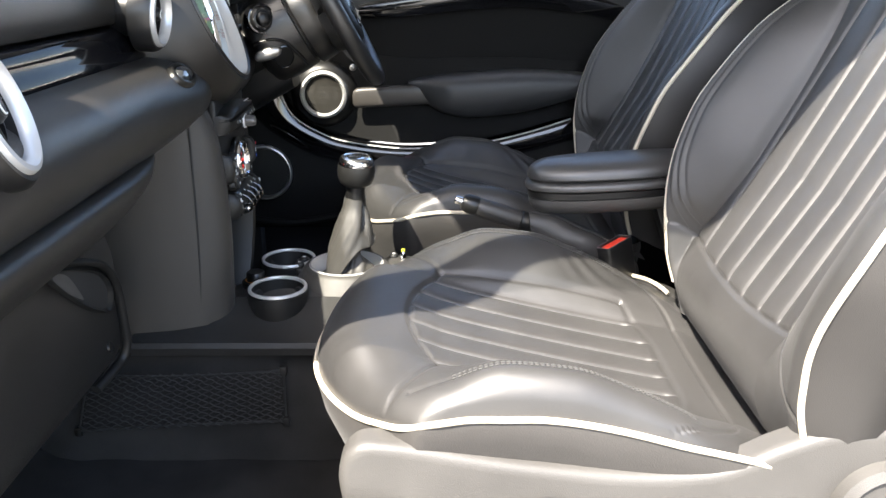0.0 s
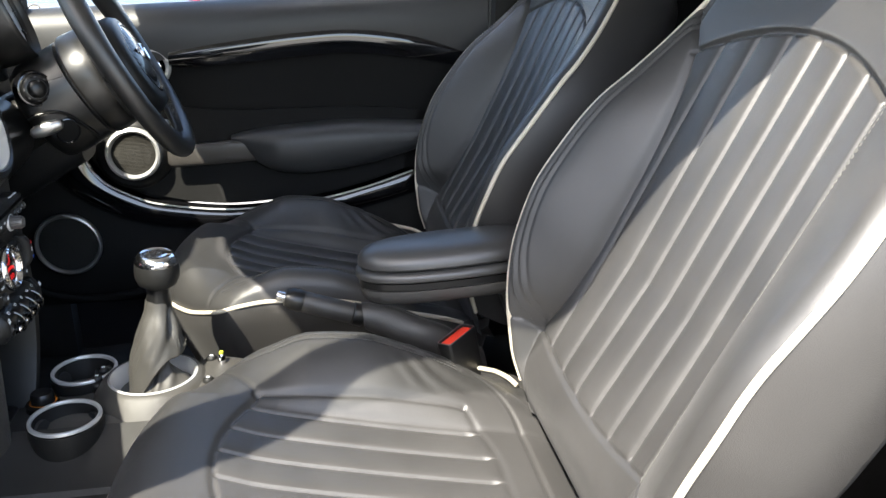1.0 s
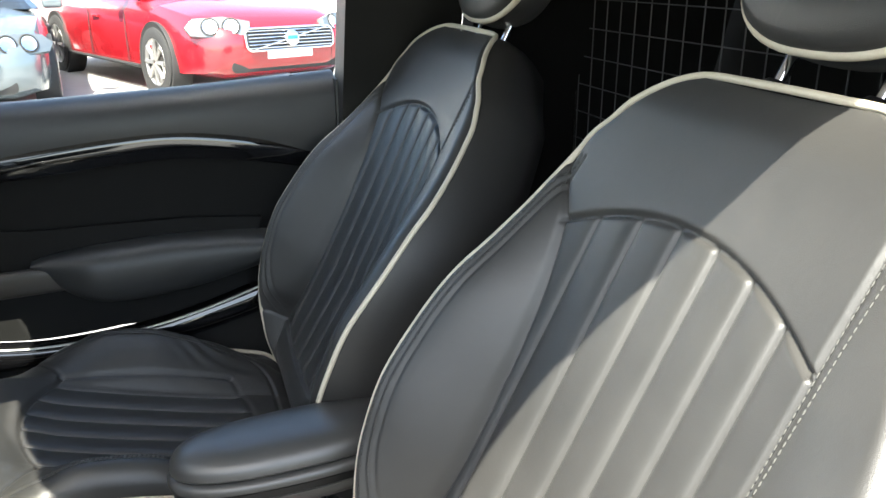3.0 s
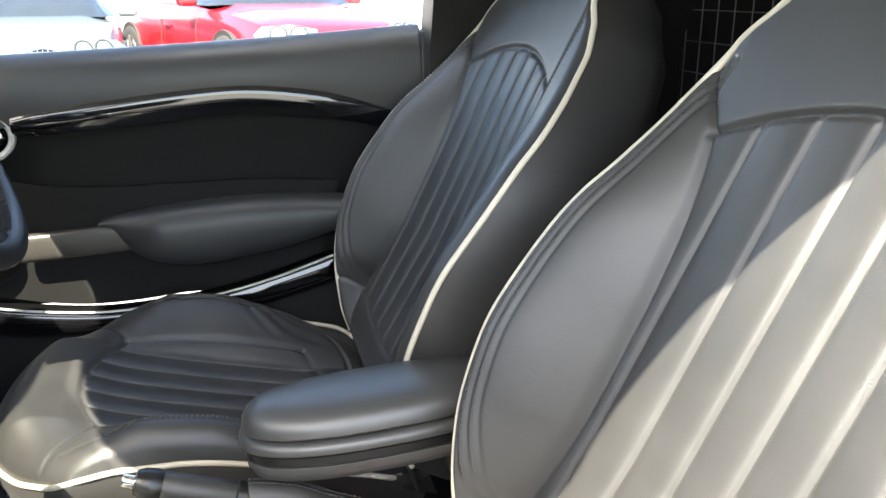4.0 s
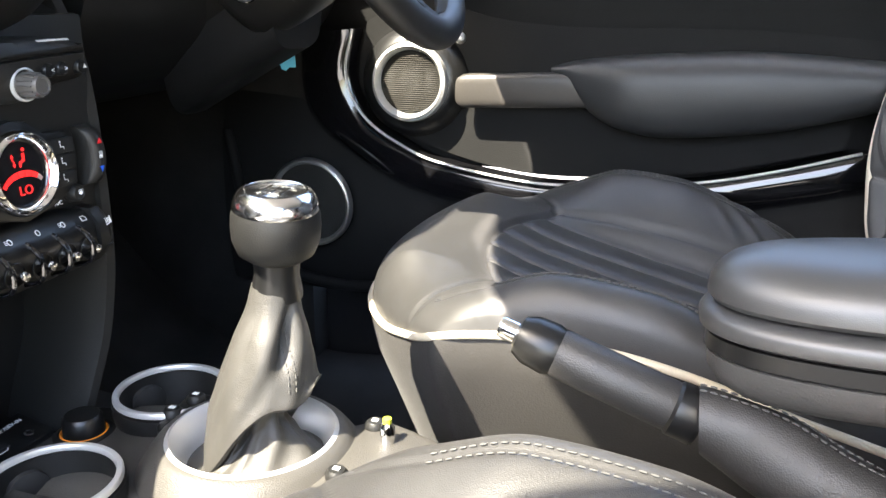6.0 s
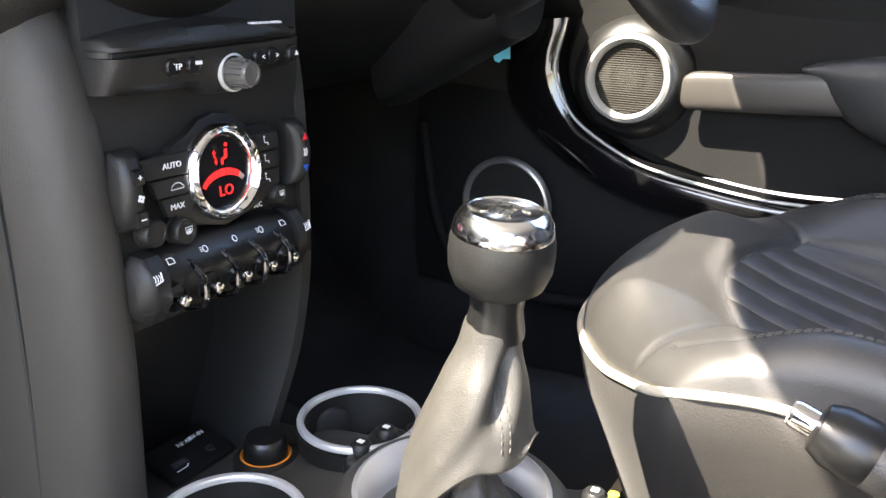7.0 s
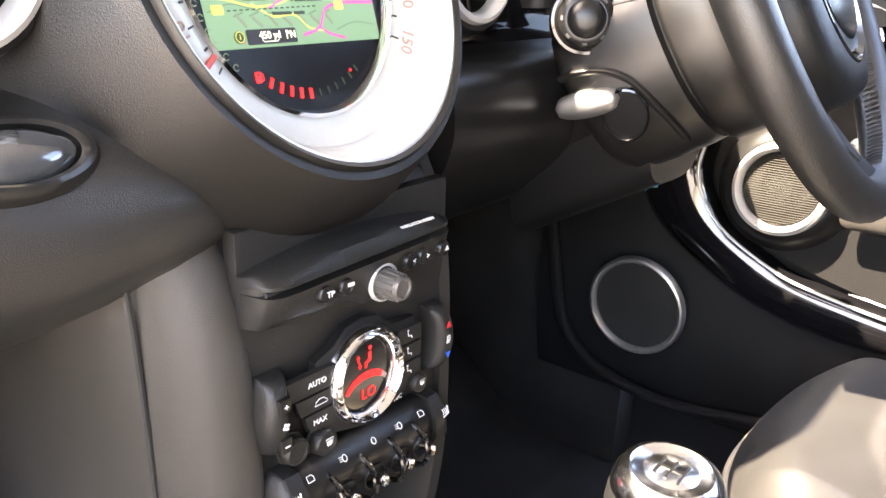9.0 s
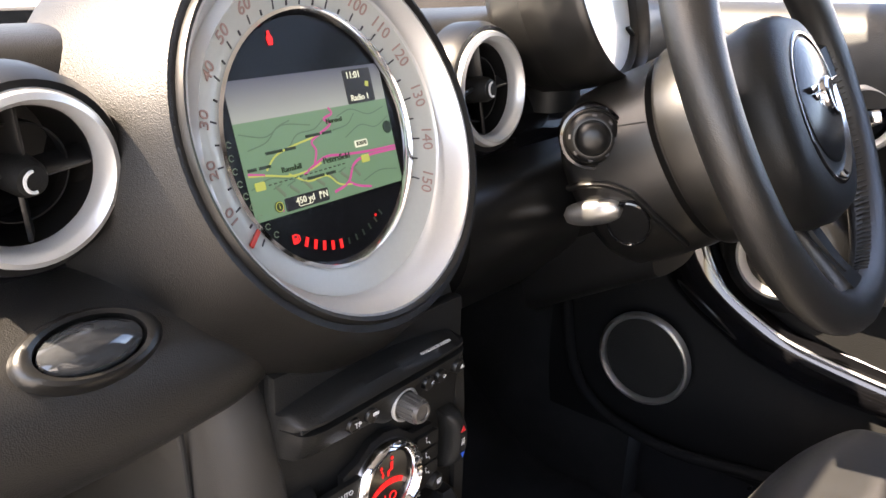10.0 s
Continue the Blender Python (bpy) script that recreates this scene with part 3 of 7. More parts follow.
# carpeted tunnel between the seats
rows = []
for x in np.linspace(-0.80, 1.1, 40):
    topz = float(ease(x, [(-0.80, 0.26), (-0.2, 0.21), (0.1, 0.19), (1.1, 0.17)]))
    rows.append([(x, 0.025 + y, z) for y, z in ((-0.17, 0.0), (-0.16, 0.05), (-0.15, topz * 0.8), (-0.12, topz), (0.0, topz + 0.01), (0.12, topz), (0.15, topz * 0.8), (0.16, 0.05), (0.17, 0.0))])
tunnel = loft("tunnel", rows, CARPET, closed=True)
tagged(tunnel, "carpeted transmission tunnel between the seats", "tunnel", kind="structure")

# roof, pillars and screen header, which shade the cabin
ROOF_Z, RAIL_Y = 1.19, 0.54


def head_x(y):
    y = np.asarray(y, float)
    return -0.445 + np.where(y < 0, 0.80, 0.12) * np.minimum(np.abs(y), 0.63) ** 2 + np.where(y < 0, 16.0, 0.0) * np.maximum(0, np.minimum(np.abs(y), 0.60) - 0.47) ** 2


fy = np.linspace(-0.60, 0.60, 25)
rows = []
for f in np.linspace(0, 1, 24):
    wide = 0.61 - 0.07 * min(1, f * 3)
    y = fy / 0.60 * wide
    x = head_x(y) + (1.3 - head_x(y)) * f
    rows.append(np.stack([x, y, 1.15 + 0.05 * min(1, f * 2.5) + 0.06 * (1 - (y / wide) ** 2)], 1))
shell_plate("ceiling", np.array(rows), 0.03, HEADLINER, "grey cloth roof lining", "ceiling")
for sign in (1, -1):
    outer = spline([(-0.95, 0.78 * sign, 0.80), (-0.60, 0.775 * sign, 0.875), (-0.379, 0.752 * sign, 0.968), (-0.307, 0.724 * sign, 1.036), (-0.187, 0.627 * sign, 1.144), (0.05, 0.57 * sign, 1.178), (0.47, 0.54 * sign, 1.19), (1.3, 0.54 * sign, 1.19)], 60)
    inward = spline([(-0.08, -0.07, 0.05), (-0.08, -0.07, 0.05), (-0.09, -0.08, 0.05), (-0.09, -0.06, 0.05), (-0.05, -0.035, 0.04), (0.0, -0.05, 0.03), (0, -0.06, 0.03), (0, -0.06, 0.03)], 60) * np.array((1, sign, 1))
    pillar = loft("trim_pillar", [[a, a + b * 0.3 + np.array((0, 0, 0.02)), a + b, a + b + np.array((0, 0, -0.02)), a + b * 0.5 + np.array((0, 0, -0.025))] for a, b in zip(outer, inward)], SATIN)
    tagged(pillar, "black windscreen pillar and roof rail", "pillar", kind="structure")
    gx, gz = np.meshgrid(np.linspace(-1.0, -0.58, 8), np.linspace(0.0, 0.82, 10), indexing="ij")
    side_wall = shell_plate("wall_kick", np.stack([gx * 1.0 + 0.10 * (gx > -0.6), 0.765 * sign + 0 * gx, gz], -1), 0.05 * sign, CARPET, "black foot space side wall", "wall")
# passenger door, standing open outside
door_turn = Matrix.Translation((-0.56, -0.79, 0.0)) @ pose(0, 0, 0, 0, 0, -70)
rings = []
for z, y0, y1, x1 in ((0.16, 0.03, -0.06, 1.05), (0.20, 0.045, -0.09, 1.12), (0.50, 0.05, -0.12, 1.18), (0.78, 0.045, -0.11, 1.19), (0.85, 0.03, -0.08, 1.19), (0.87, 0.0, -0.05, 1.18)):
    rings.append([door_turn @ Vector(p) for p in ((0.0, y0, z), (0.3, y0 + 0.01, z), (0.8, y0 + 0.01, z), (x1 - 0.02, y0, z), (x1, y0 - 0.02, z), (x1, y1 + 0.02, z), (x1 - 0.02, y1, z), (0.6, y1 - 0.02, z), (0.0, y1, z))])
tagged(loft("door_open", rings, DOORCARD), "open passenger door with black inner card", "car door", kind="structure")
# unseen visor by the screen, added and outlined to shadow the driver's door
visor = thing("added_shade_visor", "unseen visor panel added at the screen header to shade the driver's door", "sun visor", (0, 0, 1.085))
slab("panel", [(-0.34, 0.28), (-0.385, 0.302), (-0.425, 0.330), (-0.482, 0.372), (-0.505, 0.40), (-0.505, 0.44), (-0.48, 0.475), (-0.36, 0.50), (-0.34, 0.49)], 0.018, I4, HEADLINER, visor, bevel=0.006)
tube("hinge", [(-0.345, 0.26, 0.009), (-0.345, 0.52, 0.02)], 0.006, HEADLINER, visor, sides=8)
# rear-view mirror at the screen header
mirror = thing("rear_view_mirror", "black interior mirror hung from the screen header", "mirror", (-0.475, -0.01, 1.06))
slab("casing", rounded(0.25, 0.085, 0.035), 0.03, facing((0, 0, 0), (1, 0, -0.1)), SMOOTH, mirror, bevel=0.012)
slab("glass", rounded(0.22, 0.055, 0.025), 0.002, facing((0.03, 0, -0.003), (1, 0, -0.1)), CHROME, mirror, bevel=0)
tube("stem", [(-0.01, 0, 0.02), (-0.02, 0, 0.09)], 0.012, SMOOTH, mirror)

# centre pillars
gx, gz = np.meshgrid(np.linspace(0.50, 0.72, 8), np.linspace(0.0, 1.2, 16), indexing="ij")
shell_plate("wall_pillar", np.stack([gx, 0.735 + 0 * gx - 0.13 * np.clip((gz - 0.8) / 0.4, 0, 1), gz], -1), 0.08, SATIN, "black plastic centre pillar behind the door", "pillar")
gx, gz = np.meshgrid(np.linspace(0.74, 1.3, 8), np.linspace(0.0, 1.2, 16), indexing="ij")
shell_plate("wall_right", np.stack([gx, 0.70 + 0 * gx - 0.12 * np.clip((gz - 0.8) / 0.4, 0, 1), gz], -1), 0.06, DOORCARD, "black load space side wall", "wall")
gx, gz = np.meshgrid(np.linspace(0.62, 1.3, 8), np.linspace(0.0, 1.2, 16), indexing="ij")
shell_plate("wall_left", np.stack([gx, -0.70 + 0 * gx + 0.12 * np.clip((gz - 0.8) / 0.4, 0, 1), gz], -1), -0.06, DOORCARD, "black load space side wall", "wall")
gy, gz = np.meshgrid(np.linspace(-0.72, 0.72, 8), np.linspace(0.0, 1.25, 8), indexing="ij")
shell_plate("wall_rear", np.stack([1.32 + 0 * gy, gy, gz], -1), 0.05, DOORCARD, "black load space rear wall", "wall")
gy, gz = np.meshgrid(np.linspace(-0.75, 0.75, 8), np.linspace(0.0, 0.76, 8), indexing="ij")
shell_plate("wall_front", np.stack([-0.98 + 0 * gy, gy, gz], -1), -0.05, CARPET, "black carpeted bulkhead", "wall")

# wire mesh behind the seats, each wire a piece of its own
guard = thing("cargo_guard", "black wire mesh cargo guard behind the seats", "cargo guard", (0.98, 0, 0.35))
for i in range(26):
    y = -0.62 + i * 0.05
    tube("upright_wire", [(0, y, 0), (0, y, 0.84)], 0.0012, WIRE, guard, sides=6)
for i in range(16):
    z = 0.02 + i * 0.055
    tube("cross_wire", [(0.0032, -0.64, z), (0.0032, 0.64, z)], 0.0012, WIRE, guard, sides=6)
tube("guard_rim", [(0, -0.64, 0.0), (0, 0.64, 0.0), (0, 0.64, 0.84), (0, -0.64, 0.84)], 0.006, SMOOTH, guard, closed=True, sides=8)

# ---- driver's door ----
door = thing("door_1", "black driver's door with gloss trim and silver speaker ring", "car door", kind="structure")


def door_skin(name, outline_rows, material, label="", thick=0.02):
    ob = shell_plate(name, outline_rows, thick, material, "", "", door)
    if label:
        ob["label"] = label
    return ob


xs = np.linspace(-0.62, 0.50, 57)
belt = ease(xs, [(-0.62, 0.762), (-0.22, 0.777), (0.18, 0.797), (0.5, 0.820)])
strip = ease(xs, [(-0.62, 0.60), (-0.30, 0.672), (-0.2, 0.690), (-0.06, 0.712), (0.08, 0.728), (0.19, 0.732), (0.33, 0.715), (0.45, 0.685), (0.5, 0.665)])
# door top: rolls over at the glass
rows = []
for y, f in ((0.775, 1.0), (0.762, 1.004), (0.748, 0.995), (0.738, 0.95), (0.731, 0.8), (0.726, 0.5), (0.724, 0.25), (0.727, -0.02)):
    z = strip + (belt - strip) * f
    rows.append(np.stack([xs, np.full_like(xs, y), z], 1))
door_skin("door_top", np.array(rows).transpose(1, 0, 2), BELT, "black grained vinyl door top", thick=-0.02)
# recessed card between the gloss arch and the arm rest
rows = []
for f in np.linspace(0, 1, 16):
    z = 0.36 + (strip - 0.36) * f
    y = 0.735 + 0.012 * math.sin(math.pi * f)
    rows.append(np.stack([xs, np.full_like(xs, y), z], 1))
door_skin("door_card", np.array(rows).transpose(1, 0, 2), DOORCARD, "matt black door card", thick=-0.02)
# gloss arch
arch_top = spline([(-0.20, 0.717, 0.694), (-0.143, 0.718, 0.704), (-0.06, 0.718, 0.716), (0.079, 0.718, 0.732), (0.192, 0.718, 0.737), (0.326, 0.718, 0.720), (0.455, 0.722, 0.688)], 60)
rings = []
for i, p in enumerate(arch_top):
    k = i / 59
    hgt = 0.050 * (0.35 + 0.65 * math.sin(math.pi * min(1, 0.15 + 0.8 * (1 - k))) ** 0.6)
    rings.append([p + np.array((0, dy, dz * hgt)) for dy, dz in ((0.012, 0.34), (-0.003, 0.32), (-0.012, 0.16), (-0.017, -0.15), (-0.015, -0.55), (-0.006, -0.9), (0.01, -1.0))])
loft("gloss_arch", rings, GLOSS, door, "piano black arched trim", closed=True)
# round opener
opener = new("door_opener")
opener.parent = door
mo = facing((-0.2386, 0.7165, 0.6678), (0.14, -1, 0.06))
turned("bezel", ring_profile(0.029, 0.041, 0.016), mo, SILVER, opener, "silver ring", loop=True)
turned("cup", [(0.029, 0.006), (0.024, -0.004), (0.001, -0.007)], mo, GLOSS, opener, caps=False)
box("lever", (0.034, 0.018, 0.010), mo @ pose(0.004, 0, 0.008, 0, 0, 20), CHROME, opener, bevel=0.004)
# lower bowl: gloss black panel under the arm rest
lowcurve = spline([(-0.478, 0.70, 0.55), (-0.475, 0.70, 0.455), (-0.44, 0.70, 0.40), (-0.355, 0.70, 0.345), (-0.28, 0.70, 0.318), (-0.2, 0.70, 0.306), (-0.05, 0.70, 0.305), (0.15, 0.70, 0.325), (0.32, 0.705, 0.365), (0.46, 0.71, 0.41)], 70)
stripcurve = spline([(-0.385, 0.70, 0.56), (-0.397, 0.70, 0.49), (-0.366, 0.70, 0.430), (-0.30, 0.70, 0.389), (-0.24, 0.70, 0.369), (-0.112, 0.70, 0.352), (0.0, 0.70, 0.355), (0.116, 0.70, 0.369), (0.215, 0.70, 0.392), (0.32, 0.705, 0.424)], 70)
rings = []
for a, b in zip(stripcurve, lowcurve):
    rings.append([a + (b - a) * f + np.array((0, dy, 0)) for f, dy in ((-0.05, 0.02), (-0.02, -0.004), (0.15, -0.012), (0.5, -0.014), (0.85, -0.008), (1.0, 0.004), (1.02, 0.03))])
loft("gloss_bowl", rings, GLOSS, door, "piano black door bowl", closed=True)
tube("silver_strip", stripcurve + np.array((0, -0.011, 0.0)), 0.0028, SILVER, door, label="thin silver strip", flat=0.8)
# floor of the bowl inside the strip
inner = spline([(-0.37, 0.712, 0.57), (-0.385, 0.712, 0.49), (-0.356, 0.712, 0.435), (-0.29, 0.712, 0.397), (-0.112, 0.712, 0.360), (0.116, 0.712, 0.378), (0.30, 0.715, 0.424)], 60)
upper = spline([(-0.30, 0.728, 0.62), (-0.25, 0.728, 0.60), (-0.18, 0.728, 0.58), (-0.08, 0.728, 0.57), (0.05, 0.728, 0.57), (0.2, 0.728, 0.57), (0.34, 0.728, 0.56)], 60)
rings = [a + (upper - a) * f for a, f in ((inner, 0.0), (inner, 0.3), (inner, 0.7), (inner, 1.0))]
door_skin("pocket_liner", np.array(rings), DOORCARD, "grained liner of the door bowl")
# lower door panel
rows = []
xl = np.linspace(-0.62, 0.50, 57)
for f, y in ((0.0, 0.70), (0.15, 0.69), (0.4, 0.683), (0.75, 0.686), (1.0, 0.71)):
    zl = ease(xl, [(-0.62, 0.46), (-0.478, 0.45), (-0.44, 0.40), (-0.355, 0.345), (-0.28, 0.318), (-0.2, 0.308), (-0.05, 0.307), (0.15, 0.327), (0.32, 0.367), (0.5, 0.42)])
    rows.append(np.stack([xl, np.full_like(xl, y), 0.14 + (zl - 0.14) * f], 1))
door_skin("lower_panel", np.array(rows).transpose(1, 0, 2), DOORCARD, "black lower door panel", thick=-0.02)
tube("door_seal", spline([(-0.60, 0.672, 0.40), (-0.55, 0.668, 0.215), (-0.41, 0.664, 0.165), (-0.2, 0.664, 0.19), (0.1, 0.665, 0.20), (0.5, 0.67, 0.22)], 60), 0.009, DOORCARD, door)
# lower speaker ring
ml = facing((-0.4447, 0.658, 0.2993), (0.0, -1, -0.03))
low = new("bass_speaker")
low.parent = door
turned("ring", ring_profile(0.0605, 0.070, 0.012), ml, ALU, low, "dull silver ring", loop=True)
turned("cone", [(0.062, 0.004), (0.05, 0.002), (0.001, 0.003)], ml, GRILLE, low)
# upper speaker with its cone-shaped housing
ms = facing((-0.293, 0.705, 0.486), (0.05, -1, 0.06))
pod = new("door_speaker")
pod.parent = door
turned("housing", [(0.085, -0.03), (0.080, 0.0), (0.066, 0.012), (0.058, 0.016), (0.001, 0.014)], ms, SMOOTH, pod)
turned("ring", ring_profile(0.045, 0.058, 0.030), ms, SILVER, pod, "bright silver ring", loop=True)
turned("grille", [(0.046, 0.016), (0.03, 0.020), (0.001, 0.021)], ms, GRILLE, pod, "ribbed speaker grille")
for i in range(30):
    y = -0.0435 + i * 0.0030
    half = math.sqrt(max(0, 0.0445 ** 2 - y * y))
    tube("grille_rib", [ms @ Vector((-half, y, 0.0175)), ms @ Vector((-half * 0.5, y, 0.0205)), ms @ Vector((half * 0.5, y, 0.0205)), ms @ Vector((half, y, 0.0175))], 0.0008, MESH, pod, sides=5)
turned("trim_screw", [(0.0085, -0.004), (0.0085, 0.001), (0.006, 0.004), (0.001, 0.005)], facing((-0.218, 0.692, 0.552), (0.2, -1, 0.2)), ALU, pod, "small silver cap on the housing", sides=20)
# pull handle and arm rest
pull = new("door_pull")
pull.parent = door
rings = []
for x, z, k in ((-0.216, 0.478, 0.8), (-0.210, 0.478, 0.97), (-0.2, 0.479, 1), (-0.14, 0.482, 1), (-0.08, 0.485, 1), (-0.03, 0.487, 0.95)):
    rings.append([(x + 0.004 * math.cos(q), 0.690 + 0.013 * k * math.copysign(abs(math.cos(q)) ** 0.6, math.cos(q)), z + 0.0245 * k * math.copysign(abs(math.sin(q)) ** 0.6, math.sin(q))) for q in np.linspace(0, 2 * math.pi, 24, endpoint=False)])
loft("grip", rings, mat("dark_satin_metal", (0.062, 0.057, 0.052), 0.36, metal=0.2), pull, "satin metal grip")
rings = []
xa = np.linspace(0, 1, 34)
for f in xa:
    x = -0.084 + 0.47 * f
    zt = float(ease(x, [(-0.084, 0.516), (-0.06, 0.524), (0.027, 0.536), (0.185, 0.545), (0.33, 0.538), (0.39, 0.53)]))
    zb = float(ease(x, [(-0.084, 0.510), (-0.06, 0.492), (-0.03, 0.458), (0.01, 0.437), (0.065, 0.428), (0.193, 0.441), (0.307, 0.470), (0.39, 0.50)]))
    zc, hz = (zt + zb) / 2, (zt - zb) / 2
    dy = 0.05 * min(1, 0.35 + f * 3)
    rings.append([(x, 0.705 - dy * math.copysign(abs(math.cos(q)) ** 0.7, math.cos(q)) + (0.03 if math.cos(q) < 0 else 0) * 0, zc + hz * math.copysign(abs(math.sin(q)) ** 0.75, math.sin(q))) for q in np.linspace(0, 2 * math.pi, 32, endpoint=False)])
loft("arm_pad", rings, BELT, pull, "padded black vinyl arm rest")
# lock pin at the window's rear corner
turned("lock_pin", [(0.004, 0), (0.004, 0.012), (0.006, 0.014), (0.006, 0.019), (0.002, 0.021)], pose(0.42, 0.755, 0.815), SMOOTH, door, sides=16)
tube("window_seal", spline([(-0.62, 0.778, 0.766), (-0.22, 0.778, 0.781), (0.18, 0.778, 0.801), (0.505, 0.778, 0.824)], 40), 0.007, RUBBER, door)
box("door_edge", (0.02, 0.10, 0.62), pose(0.505, 0.75, 0.52), SATIN, door, bevel=0.006)
door_glass = shell_plate("window_1", [[(x, 0.785 - 0.16 * f, 0.80 + 0.37 * f) for f in (0, 0.5, 1)] for x in np.linspace(-0.60, 0.50, 6)], 0.004, GLASS, "clear driver's window glass", "window")
door_glass.visible_shadow = False
shell_plate("window_2", [[(-1.0 + (float(head_x(y)) + 1.0) * f, y, 0.765 + 0.405 * f) for f in (0, 0.5, 1)] for y in np.linspace(-0.62, 0.62, 6)], 0.004, SCREEN, "lightly tinted windscreen glass", "window")

# ---- dashboard ----
dash = thing("dashboard", "black grained dashboard with gloss trim band and round silver vents", "dashboard")


def sweep(name, profile, ys, material, label="", bend=None, parent=None):
    """A section of (x, z) carried along y; bend(y) shifts it along x."""
    rings = []
    for y in ys:
        s = bend(y) if bend else 0.0
        rings.append([(x + s, y, z) for x, z in profile])
    return loft(name, rings, material, parent or dash, label)


def dash_bend(y):
    return -0.05 * max(0.0, (y - 0.25) / 0.45) ** 2


ys = np.linspace(-0.70, 0.72, 60)
sweep("top_pad", spline([(-0.97, 0.70), (-0.97, 0.738), (-0.80, 0.752), (-0.60, 0.776), (-0.50, 0.788), (-0.458, 0.789), (-0.438, 0.779), (-0.429, 0.752), (-0.430, 0.724), (-0.445, 0.716), (-0.50, 0.716), (-0.9, 0.69)], 40, closed=True), ys, DASHPAD, "grained black dash top", dash_bend)
sweep("trim_band", spline([(-0.60, 0.714), (-0.46, 0.7145), (-0.434, 0.710), (-0.426, 0.690), (-0.43, 0.66), (-0.60, 0.66)], 24, closed=True), ys, BANDGLOSS, "piano black trim band", dash_bend)
pad_prof = spline([(-0.62, 0.655), (-0.46, 0.668), (-0.41, 0.668), (-0.37, 0.652), (-0.353, 0.625), (-0.358, 0.590), (-0.385, 0.556), (-0.45, 0.52), (-0.62, 0.50)], 40, closed=True)
rings = []
for y in np.linspace(-0.70, 0.0, 44):
    k = float(np.clip((y + 0.095) / 0.10, 0, 1)) ** 1.4
    u = float(np.clip((y + 0.32) / 0.27, 0, 1)) ** 1.5
    swell = 0.014 * float(np.clip((y + 0.30) / 0.14, 0, 1))
    rings.append([(x + swell * min(1.0, max(0.0, (0.635 - z) / 0.06)) - 0.050 * k, y, z - k * 0.35 * max(0.0, z - 0.60) + u * 0.034 * max(0.0, 0.64 - z) / 0.12) for x, z, _ in spline([(p, q, 0) for p, q in pad_prof], 40, closed=True)])
loft("lower_pad", rings, DASHPAD, dash, "grained black lower dash roll")
rings = []
for y in np.linspace(-0.70, -0.128, 40):
    k = float(np.clip((y + 0.36) / 0.235, 0, 1)) ** 2.2
    rings.append([(x - 0.07 * k, y, z + 0.13 * k * max(0.0, 0.56 - z) / 0.16) for x, z, _ in spline([(p, q, 0) for p, q in ((-0.62, 0.53), (-0.42, 0.548), (-0.382, 0.545), (-0.376, 0.53), (-0.388, 0.508), (-0.427, 0.470), (-0.485, 0.430), (-0.56, 0.402), (-0.64, 0.40))], 36, closed=True)])
loft("lid_roll", rings, DASHPAD, dash, "grained black upper part of the glove box")
sweep("knee_pad", spline([(-0.62, 0.665), (-0.46, 0.672), (-0.39, 0.665), (-0.365, 0.635), (-0.372, 0.59), (-0.41, 0.545), (-0.47, 0.505), (-0.62, 0.49)], 30, closed=True), np.linspace(0.13, 0.70, 30), SMOOTH, "black driver's knee panel", dash_bend)
# glove box below the roll
sweep("glove_box", spline([(-0.75, 0.46), (-0.50, 0.455), (-0.468, 0.43), (-0.462, 0.37), (-0.465, 0.30), (-0.474, 0.262), (-0.495, 0.238), (-0.55, 0.230), (-0.75, 0.236)], 40, closed=True), np.linspace(-0.68, -0.252, 20), DASHPAD, "dark glove box front", None)



def vent(at, normal, radius=0.058):
    """A round air vent with a silver ring, blades and a hub."""
    v = new("air_vent")
    v.parent = dash
    m = facing(at, normal)
    turned("collar", [(radius * 1.16, -0.02), (radius * 1.16, 0.0), (radius * 1.08, 0.008), (radius, 0.008), (radius, -0.02)], m, SMOOTH, v, loop=True)
    turned("ring", ring_profile(radius * 0.80, radius, 0.014), m, SILVER, v, "silver vent ring", loop=True)
    turned("throat", [(radius * 0.82, 0.008), (radius * 0.80, -0.008), (radius * 0.70, -0.05), (0.001, -0.055)], m, SMOOTH, v, caps=False)
    turned("hub", [(0.26 * radius, -0.05), (0.24 * radius, -0.01), (0.22 * radius, 0.004), (0.17 * radius, 0.009), (0.001, 0.010)], m, SATIN, v, sides=32)
    for k in range(4):
        a = math.pi / 2 * k + 0.12
        box("blade", (0.58 * radius, 0.0028, 0.013), m @ pose(0, 0, -0.006, 0, 0, math.degrees(a)) @ pose(0.50 * radius, 0, 0, 28, 0, 0), SMOOTH, v, bevel=0.0012)
    arc = [m @ Vector((0.10 * radius * math.cos(a), 0.12 * radius * math.sin(a), 0.0105)) for a in np.linspace(1.6, 5.0, 14)]
    tube("hub_mark", arc, 0.0009, WHITE, v, sides=5)
    turned("inner_ring", [(0.55 * radius, -0.004), (0.57 * radius, -0.004), (0.57 * radius, -0.012), (0.55 * radius, -0.012)], m, SMOOTH, v, loop=True)
    return v


vent((-0.390, -0.180, 0.729), (1, 0.037, -0.095), 0.0435)
vent((-0.4018, 0.1852, 0.7325), (0.993, 0.031, 0.111), 0.0457)
vent((-0.369, -0.657, 0.682), (0.923, 0.232, 0.308), 0.060)
